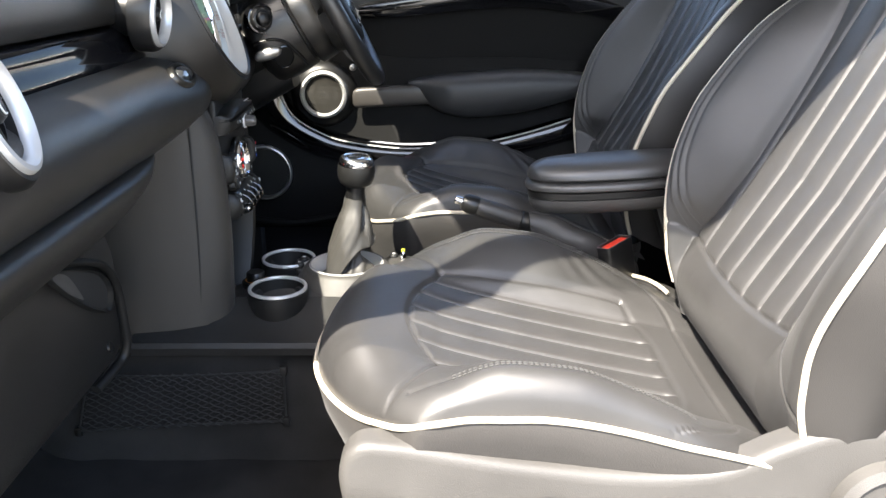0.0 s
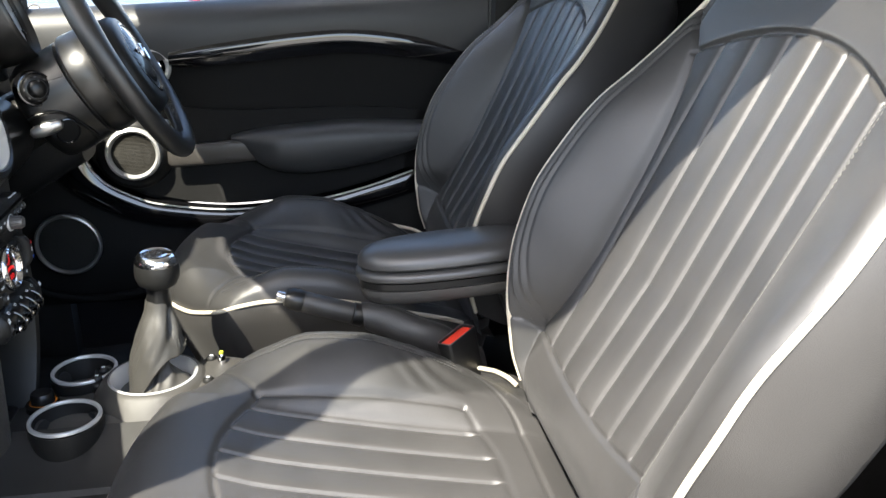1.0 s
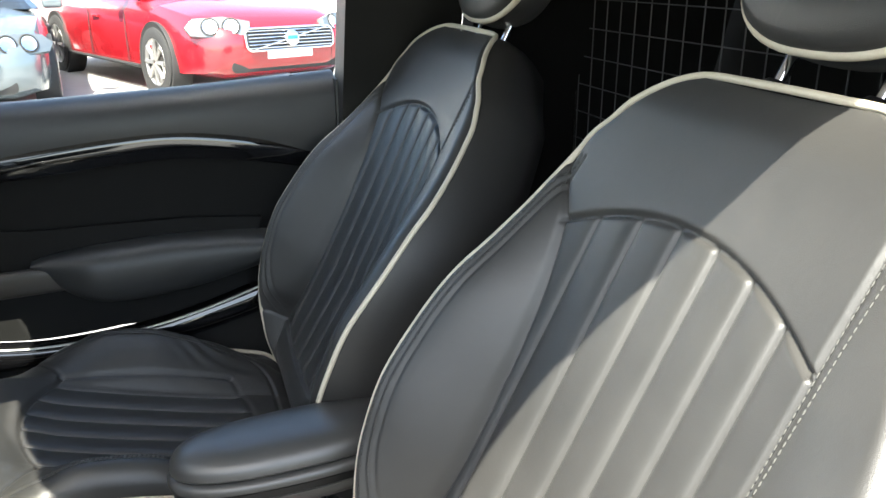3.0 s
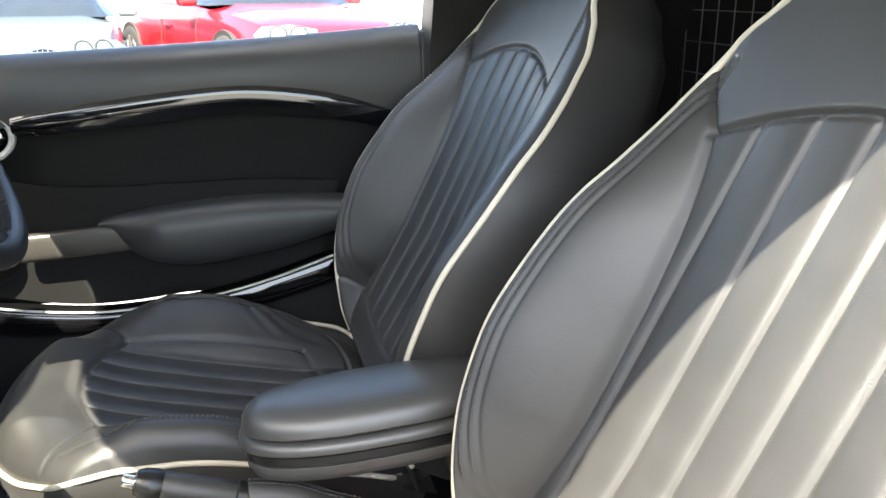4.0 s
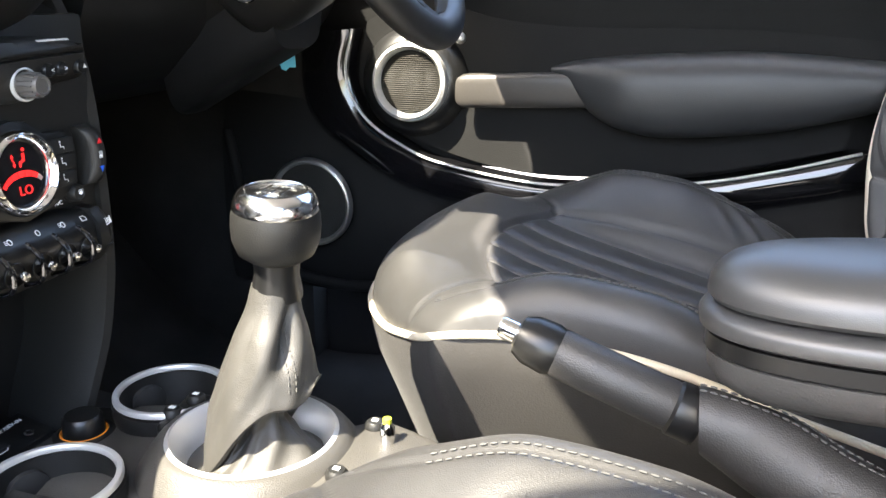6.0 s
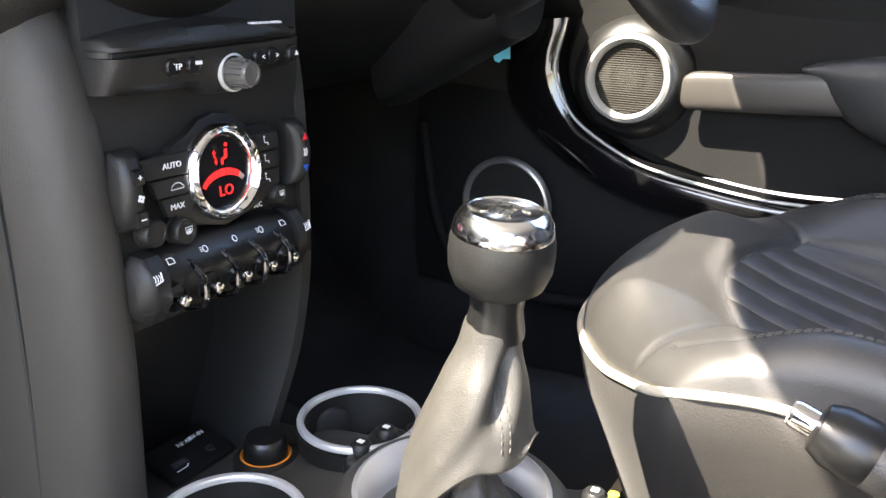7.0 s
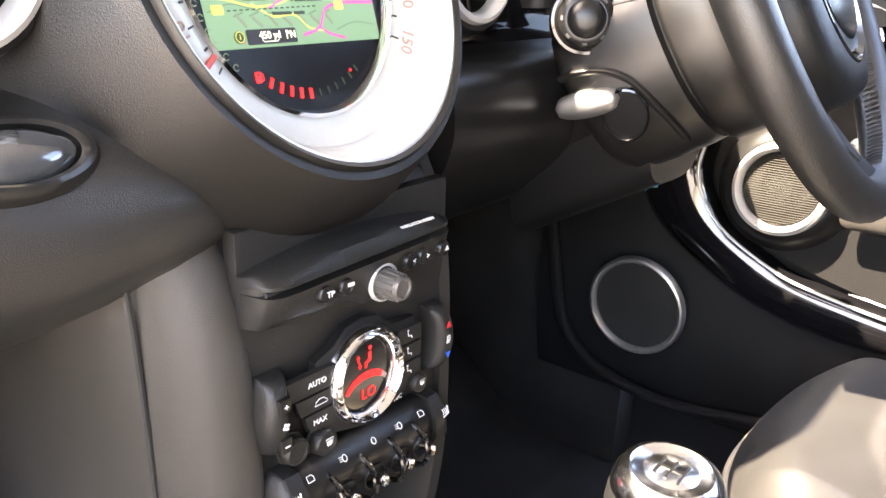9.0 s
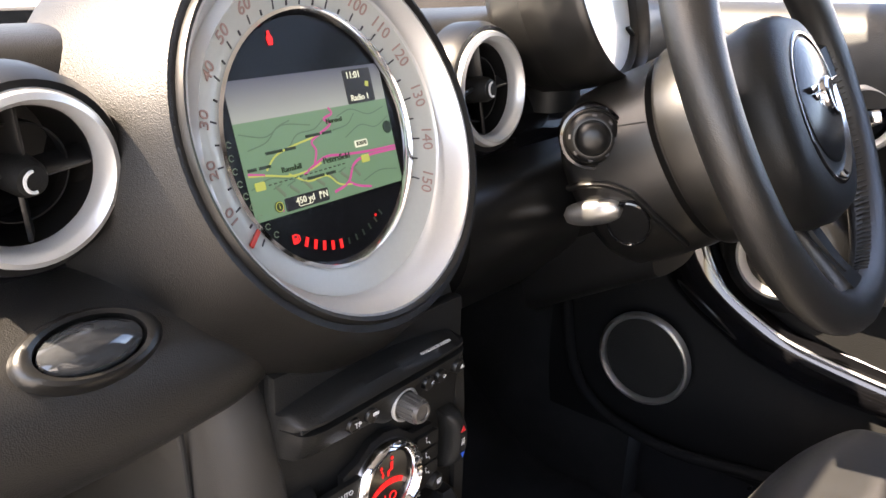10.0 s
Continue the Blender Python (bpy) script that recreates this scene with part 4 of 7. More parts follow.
# oval lens on the roll
ml = facing((-0.362, -0.172, 0.647), (0.72, 0, 0.70))
lens = new("oval_badge")
lens.parent = dash
turned("surround", [(0.0385, -0.006), (0.0380, 0.0005), (0.0355, 0.0042), (0.0320, 0.0052), (0.0285, 0.0040), (0.0270, -0.002)], ml, SHROUD, lens, "rounded black surround", squash=0.52, loop=True)
turned("lens", [(0.0275, 0.0), (0.026, 0.0035), (0.018, 0.007), (0.001, 0.009)], ml, mat("smoked_lens", (0.10, 0.105, 0.11), 0.10, rvary=0.03, metal=0.55, coat=1.0), lens, "glossy smoked oval lens", squash=0.48)

# ---- central speedometer ----
speedo = thing("speedometer", "large round central speedometer with a map display and silver bezel", "speedometer", facing((-0.3633, 0.0007, 0.7301), (1, 0.0733, 0.409)))
turned("hood", [(0.158, -0.10), (0.142, -0.035), (0.128, -0.005), (0.123, 0.004), (0.117, 0.004), (0.116, -0.08)], I4, HOOD, speedo, "grained grey-black hood round the dial", sides=72)
turned("rim", [(0.1185, -0.01), (0.1185, 0.005), (0.1165, 0.008), (0.1138, 0.006), (0.1138, -0.01)], I4, SMOOTH, speedo, sides=72, loop=True)
dial_pose = speedo.matrix_world.inverted() @ facing((-0.3836, -0.0008, 0.7218), (1, 0.07, 0.30)) @ pose(0, 0, 0.031)


def rim_ring(m, r, z, sides=72):
    return [m @ Vector((r * math.cos(q), r * math.sin(q), z)) for q in np.linspace(0, 2 * math.pi, sides, endpoint=False)]


loft("bezel", [rim_ring(I4, 0.1142, -0.012), rim_ring(I4, 0.1142, 0.005), rim_ring(I4, 0.1122, 0.0052), rim_ring(I4, 0.1045, -0.0095), rim_ring(I4, 0.1030, -0.0105), rim_ring(dial_pose, 0.0995, -0.0175), rim_ring(dial_pose, 0.0985, -0.0195), rim_ring(dial_pose, 0.0985, -0.036)], SILVER, speedo, "wide silver bezel", wrap=True)
dial = new("dial")
dial.parent, dial.matrix_basis = speedo, dial_pose
turned("scale", [(0.0985, -0.036), (0.0984, -0.0195), (0.0965, -0.0212), (0.080, -0.0275), (0.080, -0.036)], I4, DIAL, dial, "pale speed scale", sides=72, loop=True)
turned("inner_ring", [(0.081, -0.036), (0.081, -0.0255), (0.079, -0.0245), (0.0765, -0.0285), (0.0765, -0.036)], I4, CHROME, dial, sides=72, loop=True)
turned("display", [(0.0775, -0.045), (0.0775, -0.031), (0.001, -0.031)], I4, mat("matt_display_glass", (0.007, 0.007, 0.008), 0.25, rvary=0.03, vary=0.1, spec=0.12), dial, "black glass display", sides=72)


def scale_angle(speed):
    return radians(float(np.interp(speed, [0, 40, 50, 100, 120, 150], [216, 149, 134, 58.5, 29, -28])))


for k in range(31):
    a = scale_angle(5 * k)
    r0, r1 = 0.0818, 0.0875 if k % 2 == 0 else 0.0850
    box("tick", (r1 - r0, 0.0010, 0.0008), pose((r0 + r1) / 2 * math.cos(a), (r0 + r1) / 2 * math.sin(a), -0.0258, 0, 0, math.degrees(a)) @ pose(0, 0, 0, 0, -20, 0), PRINT, dial, bevel=0)
for speed in range(10, 151, 10):
    a = scale_angle(speed)
    words("scale_number", str(speed), 0.0080, pose(0.0925 * math.cos(a), 0.0925 * math.sin(a), -0.0222, 0, 0, math.degrees(a) - 90) @ pose(0, 0, 0, 21, 0, 0), MAROON, dial)
# map page
MAPGREEN = glow("map_green", (0.15, 0.28, 0.17), 0.09)
MAPPINK, MAPYELLOW, MAPDARK, MAPWHITE = glow("map_pink", (0.55, 0.08, 0.30), 0.10), glow("map_yellow", (0.50, 0.56, 0.12), 0.09), glow("map_dark", (0.01, 0.01, 0.012), 0.1), glow("map_white", (0.7, 0.75, 0.6), 0.12)
MAPTEXT, MAPGREY, MAPLINE = glow("map_text", (0.015, 0.03, 0.015), 0.1), glow("map_town", (0.16, 0.22, 0.15), 0.08), glow("map_lane", (0.10, 0.19, 0.12), 0.07)
page = new("map_page")
page.parent, page.matrix_basis = speedo, dial_pose


def clipped(y0, y1, n=24):
    """An outline between two heights, cut by the round glass."""
    def half(y):
        return min(0.0660, math.sqrt(max(0, 0.0755 ** 2 - y * y)))
    ysx = np.linspace(y0, y1, n)
    return [(half(y), y) for y in ysx] + [(-half(y), y) for y in ysx[::-1]]


slab("map_ground", clipped(-0.039, 0.018), 0.0004, pose(0, 0, -0.0309), MAPGREEN, page, bevel=0)
for k in range(24):
    tone = 1.0 - 0.032 * k
    slab("map_sky", clipped(0.018 + 0.001 * k, 0.018 + 0.001 * (k + 1), 3), 0.0004, pose(0, 0, -0.0309), glow("map_sky_band", (0.34 * tone, 0.38 * tone, 0.36 * tone + 0.002 * k), 0.10), page, bevel=0)
for k in range(9):
    a = radians(174 + 6.0 * k)
    tube("warning_symbol", [(0.0722 * math.cos(a) + 0.0018 * math.cos(q), 0.0722 * math.sin(a) + 0.0018 * math.sin(q), -0.0306) for q in np.linspace(0.3, 5.5, 7)], 0.0003, MAPGREY, page, sides=4)


def road(pts, mat_, w, z=-0.0303):
    tube("map_road", [(x, y, z) for x, y in spline([(p, q, 0) for p, q in pts], 28)[:, :2]], w, mat_, page, sides=4, flat=0.15)


# faint lanes first, then yellow and pink roads
for pts in (((-0.064, 0.012), (-0.045, 0.008), (-0.030, 0.013), (-0.008, 0.010)), ((-0.060, 0.002), (-0.045, 0.005), (-0.035, 0.012), (-0.024, 0.015)), ((0.016, 0.012), (0.030, 0.015), (0.046, 0.010), (0.062, 0.013)), ((0.020, -0.002), (0.036, 0.004), (0.050, 0.001), (0.064, 0.006)), ((-0.064, -0.020), (-0.048, -0.016), (-0.030, -0.020)), ((0.010, 0.004), (0.024, 0.006), (0.032, 0.012)), ((-0.028, 0.000), (-0.020, 0.006), (-0.006, 0.007), (0.004, 0.012)), ((0.028, -0.032), (0.045, -0.028), (0.063, -0.030))):
    road(pts, MAPLINE, 0.00035, -0.0304)
for k in range(7):
    road([(-0.046 + 0.011 * k, -0.021 - 0.002 * (k % 2)), (-0.040 + 0.011 * k, -0.028)], MAPGREY, 0.0012, -0.0304)
    road([(-0.048 + 0.011 * k, -0.0225), (-0.041 + 0.011 * k, -0.0205)], MAPLINE, 0.0004, -0.0303)
for k in range(16):
    box("railway_dash", (0.0020, 0.0007, 0.0003), pose(-0.050 + 0.0042 * k, -0.0195 + 0.0001 * k, -0.0302), MAPTEXT, page, bevel=0)
road([(-0.064, -0.012), (-0.050, -0.014), (-0.032, -0.0175), (-0.016, -0.0165), (-0.006, -0.014)], MAPYELLOW, 0.0006)
road([(-0.050, -0.011), (-0.040, -0.0035), (-0.024, 0.000), (-0.010, 0.002), (-0.003, 0.004)], MAPYELLOW, 0.0006)
road([(-0.034, -0.016), (-0.020, -0.023), (-0.004, -0.0225), (0.006, -0.030), (0.018, -0.032)], MAPYELLOW, 0.0006)
road([(-0.064, -0.011), (-0.052, -0.0135)], MAPPINK, 0.0008)
road([(-0.022, -0.0185), (-0.012, -0.0145), (0.000, -0.011), (0.016, -0.0125), (0.040, -0.014), (0.0655, -0.0145)], MAPPINK, 0.0008)
road([(-0.012, -0.0145), (-0.008, -0.006), (-0.010, 0.000), (0.002, 0.005), (0.009, 0.0085), (0.004, 0.012), (0.012, 0.0145), (0.010, 0.0185)], MAPPINK, 0.0008)
road([(0.000, -0.034), (0.014, -0.030), (0.022, -0.020), (0.036, -0.0165), (0.0655, -0.0165)], MAPPINK, 0.0009)
road([(0.014, -0.030), (0.022, -0.034), (0.034, -0.037)], MAPPINK, 0.0008)
road([(-0.050, -0.034), (-0.044, -0.036)], MAPPINK, 0.0008)
# place names in letters, road names as plain bars, one for each word
for text, x, y, hgt in (("Nursted", 0.0125, 0.0100, 0.0030), ("Ramshill", -0.031, -0.0130, 0.0034), ("Petersfield", 0.0075, -0.0135, 0.0040)):
    words("place_name", text, hgt, pose(x, y, -0.0299), MAPTEXT, page)
for spans, x, y, hgt in (((6, 4), -0.003, 0.0035, 0.0034), ((6, 4), -0.036, -0.0015, 0.0036), ((3, 4), -0.055, -0.0090, 0.0036), ((7, 4), -0.008, -0.0215, 0.0034)):
    step = hgt * 0.60
    at = x - step * (sum(spans) + len(spans) - 1) / 2
    for n in spans:
        box("name_bar", (n * step, hgt * 0.5, 0.0003), pose(at + n * step / 2, y, -0.0301), MAPTEXT, page, bevel=0)
        at += (n + 1) * step
slab("clock_box", rounded(0.026, 0.022, 0.001, cx=0.0425, cy=0.029), 0.0005, pose(0, 0, -0.0305), MAPDARK, page, bevel=0)
words("clock_text", "11:01", 0.0044, pose(0.0385, 0.0362, -0.0298), MAPWHITE, page)
words("radio_text", "Radio 1", 0.0040, pose(0.0410, 0.0215, -0.0298), MAPWHITE, page)
slab("signal_mark", [(-0.002, -0.001), (0.001, -0.002), (0.002, 0.0015), (-0.001, 0.002)], 0.0003, pose(0.050, 0.0295, -0.0300), MAPYELLOW, page, bevel=0)
slab("scale_box", rounded(0.036, 0.0080, 0.001, cx=-0.024, cy=-0.0335), 0.0005, pose(0, 0, -0.0305), MAPDARK, page, bevel=0)
words("distance_text", "450 yd", 0.0040, pose(-0.026, -0.0330, -0.0298), MAPWHITE, page)
words("north_text", "N", 0.0040, pose(-0.0090, -0.0332, -0.0298), MAPWHITE, page)
slab("north_flag", [(-0.0012, -0.0022), (-0.0006, -0.0022), (-0.0006, 0.0004), (0.0014, 0.0006), (0.0004, 0.0024), (-0.0012, 0.0024)], 0.0003, pose(-0.0128, -0.0332, -0.0299), MAPWHITE, page, bevel=0)
tube("scale_bracket", [(-0.032, -0.0352, -0.0299), (-0.031, -0.0362, -0.0299), (-0.021, -0.0362, -0.0299), (-0.020, -0.0352, -0.0299)], 0.00025, MAPWHITE, page, sides=4)
turned("info_mark", [(0.0034, 0), (0.0034, 0.0006), (0.001, 0.0006)], pose(-0.0472, -0.0332, -0.0303), MAPTEXT, page, sides=20)
tube("info_ring", [(-0.0472 + 0.0028 * math.cos(q), -0.0332 + 0.0028 * math.sin(q), -0.0296) for q in np.linspace(0, 2 * math.pi, 20, endpoint=False)], 0.0003, MAPYELLOW, page, closed=True, sides=4)
words("info_letter", "i", 0.0030, pose(-0.0472, -0.0332, -0.0295), MAPYELLOW, page)
turned("route_mark", [(0.0042, 0), (0.0042, 0.0006), (0.001, 0.0006)], pose(0.0615, -0.001, -0.0305), MAPTEXT, page, sides=20)
slab("road_shield", rounded(0.0120, 0.0046, 0.001, cx=0.0325, cy=-0.0078), 0.0005, pose(0, 0, -0.0302), MAPWHITE, page, bevel=0)
words("shield_text", "B2070", 0.0026, pose(0.0325, -0.0078, -0.0295), MAPTEXT, page)
for x, y in ((0.0335, -0.0180), (-0.0575, -0.0190)):
    slab("road_shield", rounded(0.0075, 0.0050, 0.001, cx=x, cy=y), 0.0005, pose(0, 0, -0.0302), MAPYELLOW, page, bevel=0)
# fuel bar and warning light
for k in range(11):
    a = radians(241 + k * 6.3)
    lit = k < 5
    box("fuel_bar" if lit else "fuel_tick", (0.0058 if lit else 0.004, 0.0022 if lit else 0.001, 0.0006), pose(0.0665 * math.cos(a), 0.0665 * math.sin(a), -0.0306, 0, 0, math.degrees(a)), REDGLOW if lit else MAPTEXT, dial, bevel=0)
slab("fuel_symbol", rounded(0.0042, 0.0058, 0.0008, cx=-0.0405, cy=-0.0545), 0.0006, pose(0, 0, -0.0308), REDGLOW, dial, bevel=0)
box("fuel_window", (0.0022, 0.0016, 0.0004), pose(-0.0405, -0.0531, -0.0302), MAPDARK, dial, bevel=0)
tube("fuel_hose", [(-0.0380, -0.0565, -0.0305), (-0.0370, -0.0560, -0.0305), (-0.0370, -0.0535, -0.0305), (-0.0378, -0.0525, -0.0305)], 0.00035, REDGLOW, dial, sides=4)
turned("full_dot", [(0.0009, 0), (0.0009, 0.0006), (0.0002, 0.0006)], pose(0.0320, -0.0560, -0.0308), REDGLOW, dial, sides=10)
slab("belt_light", [(-0.0016, -0.0042), (0.0016, -0.0042), (0.0024, 0.0), (0.0010, 0.0020), (0.0008, 0.0042), (-0.0008, 0.0042), (-0.0010, 0.0020), (-0.0024, 0.0)], 0.0006, pose(-0.0244, 0.0640, -0.0308), REDGLOW, dial, bevel=0)
box("needle", (0.014, 0.0030, 0.0014), pose(0.0885 * math.cos(radians(211)), 0.0885 * math.sin(radians(211)), -0.0225, 0, 0, 211) @ pose(0, 0, 0, 0, -20, 0), RED, dial, "red speed pointer", bevel=0.0005)

# ---- centre stack ----
stack = thing("centre_stack", "black centre console stack with radio and climate controls", "centre stack")
FX = -0.347
# two columns from the dash to the tunnel, the face set back between them
for side in (-1, 1):
    rings = []
    for z in np.linspace(0.20, 0.605, 30):
        back = float(ease(z, [(0.20, -0.012), (0.30, -0.004), (0.40, 0.0), (0.50, -0.003), (0.55, -0.009), (0.58, -0.018), (0.61, -0.034)]))
        fx = FX + 0.006 + back
        if side < 0:
            y0 = float(ease(z, [(0.20, -0.086), (0.40, -0.088), (0.54, -0.094), (0.625, -0.102)]))
            plan = [(-0.62, -0.042), (-0.50, -0.040), (-0.44, -0.033), (-0.41, -0.0275), (-0.385, -0.0225), (fx - 0.030, -0.0175), (fx - 0.021, -0.0135), (fx - 0.014, -0.0088), (fx - 0.008, -0.0035), (fx - 0.0035, 0.003), (fx - 0.0008, 0.012), (fx - 0.0005, 0.0195), (fx - 0.0025, 0.0245), (fx - 0.006, 0.027), (fx - 0.03, 0.0275), (-0.62, 0.0275)]
        else:
            y0 = float(ease(z, [(0.20, 0.046), (0.27, 0.076), (0.33, 0.101), (0.40, 0.112), (0.54, 0.116), (0.625, 0.120)]))
            plan = [(-0.62, 0.006), (-0.44, 0.004), (fx - 0.02, 0.0), (fx - 0.006, -0.003), (fx, -0.009), (fx - 0.003, -0.016), (fx - 0.03, -0.022), (-0.62, -0.022)]
        rings.append([(x, y0 + y, z) for x, y in plan])
    # near column coloured paler for the light on it, far one left dark
    loft("column", rings, STACKLIT if side < 0 else SATIN, stack, "grained black side column")
box("face_plate", (0.012, 0.178, 0.205), pose(FX - 0.008, 0.016, 0.492), SATIN, stack, bevel=0.004)
box("cavity_back", (0.012, 0.165, 0.21), pose(-0.435, 0.0, 0.30), SMOOTH, stack, bevel=0.003)
seam_z = np.linspace(0.585, 0.245, 24)
seam_y = ease(seam_z, [(0.20, -0.086), (0.40, -0.088), (0.54, -0.094), (0.625, -0.102)])
tube("panel_seam", np.stack([ease(seam_z, [(0.24, -0.394), (0.36, -0.386), (0.56, -0.379)]), seam_y - 0.0222, seam_z], 1), 0.0017, RUBBER, stack, sides=6)
rows = [[(x + 0.004 * math.cos(3 * y), y, z) for x, z in ((FX - 0.016, 0.560), (FX - 0.017, 0.574), (FX - 0.020, 0.586), (FX - 0.027, 0.595), (FX - 0.040, 0.601))] for y in np.linspace(-0.0735, 0.104, 12)]
upper = shell_plate("upper_panel", np.array(rows), -0.01, SATIN, "", "", stack)
# radio: a curved box with a slot
radio = new("radio_unit")
radio.parent, radio.location = stack, (0, 0.0075, 0)


def radio_top(f):
    return 0.569 + 0.0085 * (1 - f * f) + 0.001 * f


rings = []
for f in np.linspace(-1, 1, 48):
    y = 0.000 + 0.080 * f
    pk = (1 - abs(f) ** 14) ** 0.5
    zt, zm = radio_top(f), 0.5655 + 0.003 * f
    zb = 0.5405 - 0.007 * math.exp(-((f - 0.12) / 0.22) ** 4) + 0.007 * max(0.0, f)
    rings.append([(FX - 0.01, y, zt + 0.003), (FX + 0.010 * pk, y, zt + 0.002), (FX + 0.018 * pk, y, zt - 0.001), (FX + 0.0215 * pk, y, zm + 0.004), (FX + 0.0215 * pk, y, zm + 0.002), (FX + 0.015 * pk, y, zm + 0.0016), (FX + 0.015 * pk, y, zm - 0.0016), (FX + 0.0225 * pk, y, zm - 0.002), (FX + 0.0215 * pk, y, zm - 0.006), (FX + 0.018 * pk, y, zb + 0.006), (FX + 0.012 * pk, y, zb), (FX - 0.01, y, zb - 0.002)])
loft("fascia", rings, SATIN, radio, "black radio fascia")
slot = [(FX + 0.0150, 0.075 * f, 0.5655 + 0.003 * f) for f in np.linspace(-1, 1, 24)]
tube("disc_slot", slot, 0.0016, RUBBER, radio, sides=8)
words("radio_lettering", "NAVIGATION SYSTEM", 0.0022, facing((FX + 0.0165, 0.045, 0.5765), (0.6, 0, 1), (-1, 0, 0.6)), WHITE, radio)


def knob(name, at, r, length, material, parent, ribs=0, normal=(1, 0, 0)):
    m = facing(at, normal)
    ob = turned(name, [(r * 1.12, 0), (r * 1.1, length * 0.12), (r, length * 0.16), (r * 0.92, length * 0.85), (r * 0.8, length), (r * 0.62, length), (r * 0.58, length * 0.95), (0.0005, length * 0.94)], m, material, parent, sides=32)
    for k in range(ribs):
        a = 2 * math.pi * k / ribs
        tube("rib", [m @ Vector((r * 1.02 * math.cos(a), r * 1.02 * math.sin(a), length * 0.2)), m @ Vector((r * 0.95 * math.cos(a), r * 0.95 * math.sin(a), length * 0.85))], 0.0007, material, ob, sides=5)
    return ob


KNOBGREY = mat("grey_knob", (0.13, 0.123, 0.115), 0.35, metal=0.4)
knob("volume_knob", (FX + 0.018, 0.010, 0.5475), 0.0088, 0.019, KNOBGREY, radio, ribs=14)
turned("knob_ring", ring_profile(0.0100, 0.0122, 0.003), facing((FX + 0.019, 0.010, 0.5475), (1, 0, 0)), SILVER, radio, loop=True)
for y, z, mark in ((-0.039, 0.5545, "TP"), (-0.023, 0.5545, ""), (0.032, 0.5555, "<"), (0.045, 0.556, ">"), (0.0645, 0.556, "")):
    knob("button", (FX + 0.015, y, z), 0.0058, 0.0085, SMOOTH, radio)
    if mark:
        words("button_mark", mark, 0.0036, facing((FX + 0.0242, y + 0.002, z), (1, 0, 0)), WHITE, radio)
box("menu_mark", (0.0005, 0.0050, 0.0022), pose(FX + 0.0240, -0.021, 0.5560), WHITE, radio, bevel=0)
slab("eject_mark", [(-0.0018, -0.001), (0.0018, -0.001), (0, 0.0022)], 0.0004, facing((FX + 0.0240, 0.066, 0.556), (1, 0, 0)), WHITE, radio, bevel=0)
# climate panel
climate = new("climate_panel")
climate.parent, climate.location = stack, (0, 0.0075, 0)
CX = FX + 0.002
mc = facing((CX, 0.006, 0.4825), (1, 0, 0.06))
slab("panel", [(-0.040, 0.022), (-0.026, 0.027), (-0.014, 0.036), (0.0, 0.0385), (0.014, 0.036), (0.028, 0.025), (0.050, 0.024), (0.052, -0.020), (0.030, -0.030), (0.0, -0.037), (-0.028, -0.030), (-0.040, -0.022)], 0.006, mc, SMOOTH, climate, bevel=0.002)
turned("chrome_ring", [(0.0325, 0.0), (0.0325, 0.009), (0.0305, 0.0135), (0.0275, 0.0150), (0.0245, 0.012), (0.023, 0.007), (0.023, 0.0)], mc, CHROME, climate, "chrome ring", loop=True)
turned("display", [(0.0232, 0.002), (0.0232, 0.0075), (0.001, 0.0078)], mc, DARKGLASS, climate)
seg = 7
for k in range(seg):
    q0, q1 = radians(158 - k * 19), radians(158 - (k + 1) * 19 + 1.5)
    pts = [(0.0205 * math.cos(q), -0.0130 + 0.0150 * math.sin(q)) for q in np.linspace(q1, q0, 5)] + [(0.0180 * math.cos(q), -0.0130 + 0.0102 * math.sin(q)) for q in np.linspace(q0, q1, 5)]
    slab("fan_bar", pts, 0.0003, mc @ pose(0, 0, 0.0079), REDGLOW if k < 6 else MAROON, climate, bevel=0)
words("temperature_text", "LO", 0.0070, mc @ pose(0.001, -0.0130, 0.0081), REDGLOW, climate)
slab("airflow_mark", [(-0.001, 0.0045), (0.0005, 0.0045), (0.0012, 0.0075), (0.0045, 0.0085), (0.005, 0.0145), (0.0025, 0.0145), (0.0022, 0.0100), (-0.001, 0.0085)], 0.0003, mc @ pose(0, 0, 0.0079), REDGLOW, climate, bevel=0)
turned("airflow_dot", [(0.0014, 0), (0.0014, 0.0003), (0.0003, 0.0003)], mc @ pose(0.0042, 0.0172, 0.0079), REDGLOW, climate, sides=12)
for dx, dy, rot in ((-0.0065, 0.0125, 0), (-0.0055, 0.0075, 180)):
    slab("airflow_arrow", [(-0.0015, 0), (-0.0005, 0), (-0.0005, -0.0025), (0.0005, -0.0025), (0.0005, 0), (0.0015, 0), (0, 0.0026)], 0.0003, mc @ pose(dx, dy, 0.0079, 0, 0, rot), REDGLOW, climate, bevel=0)


def face_at(x, y, z):
    return facing((x, y, z), (1, 0, 0.06))


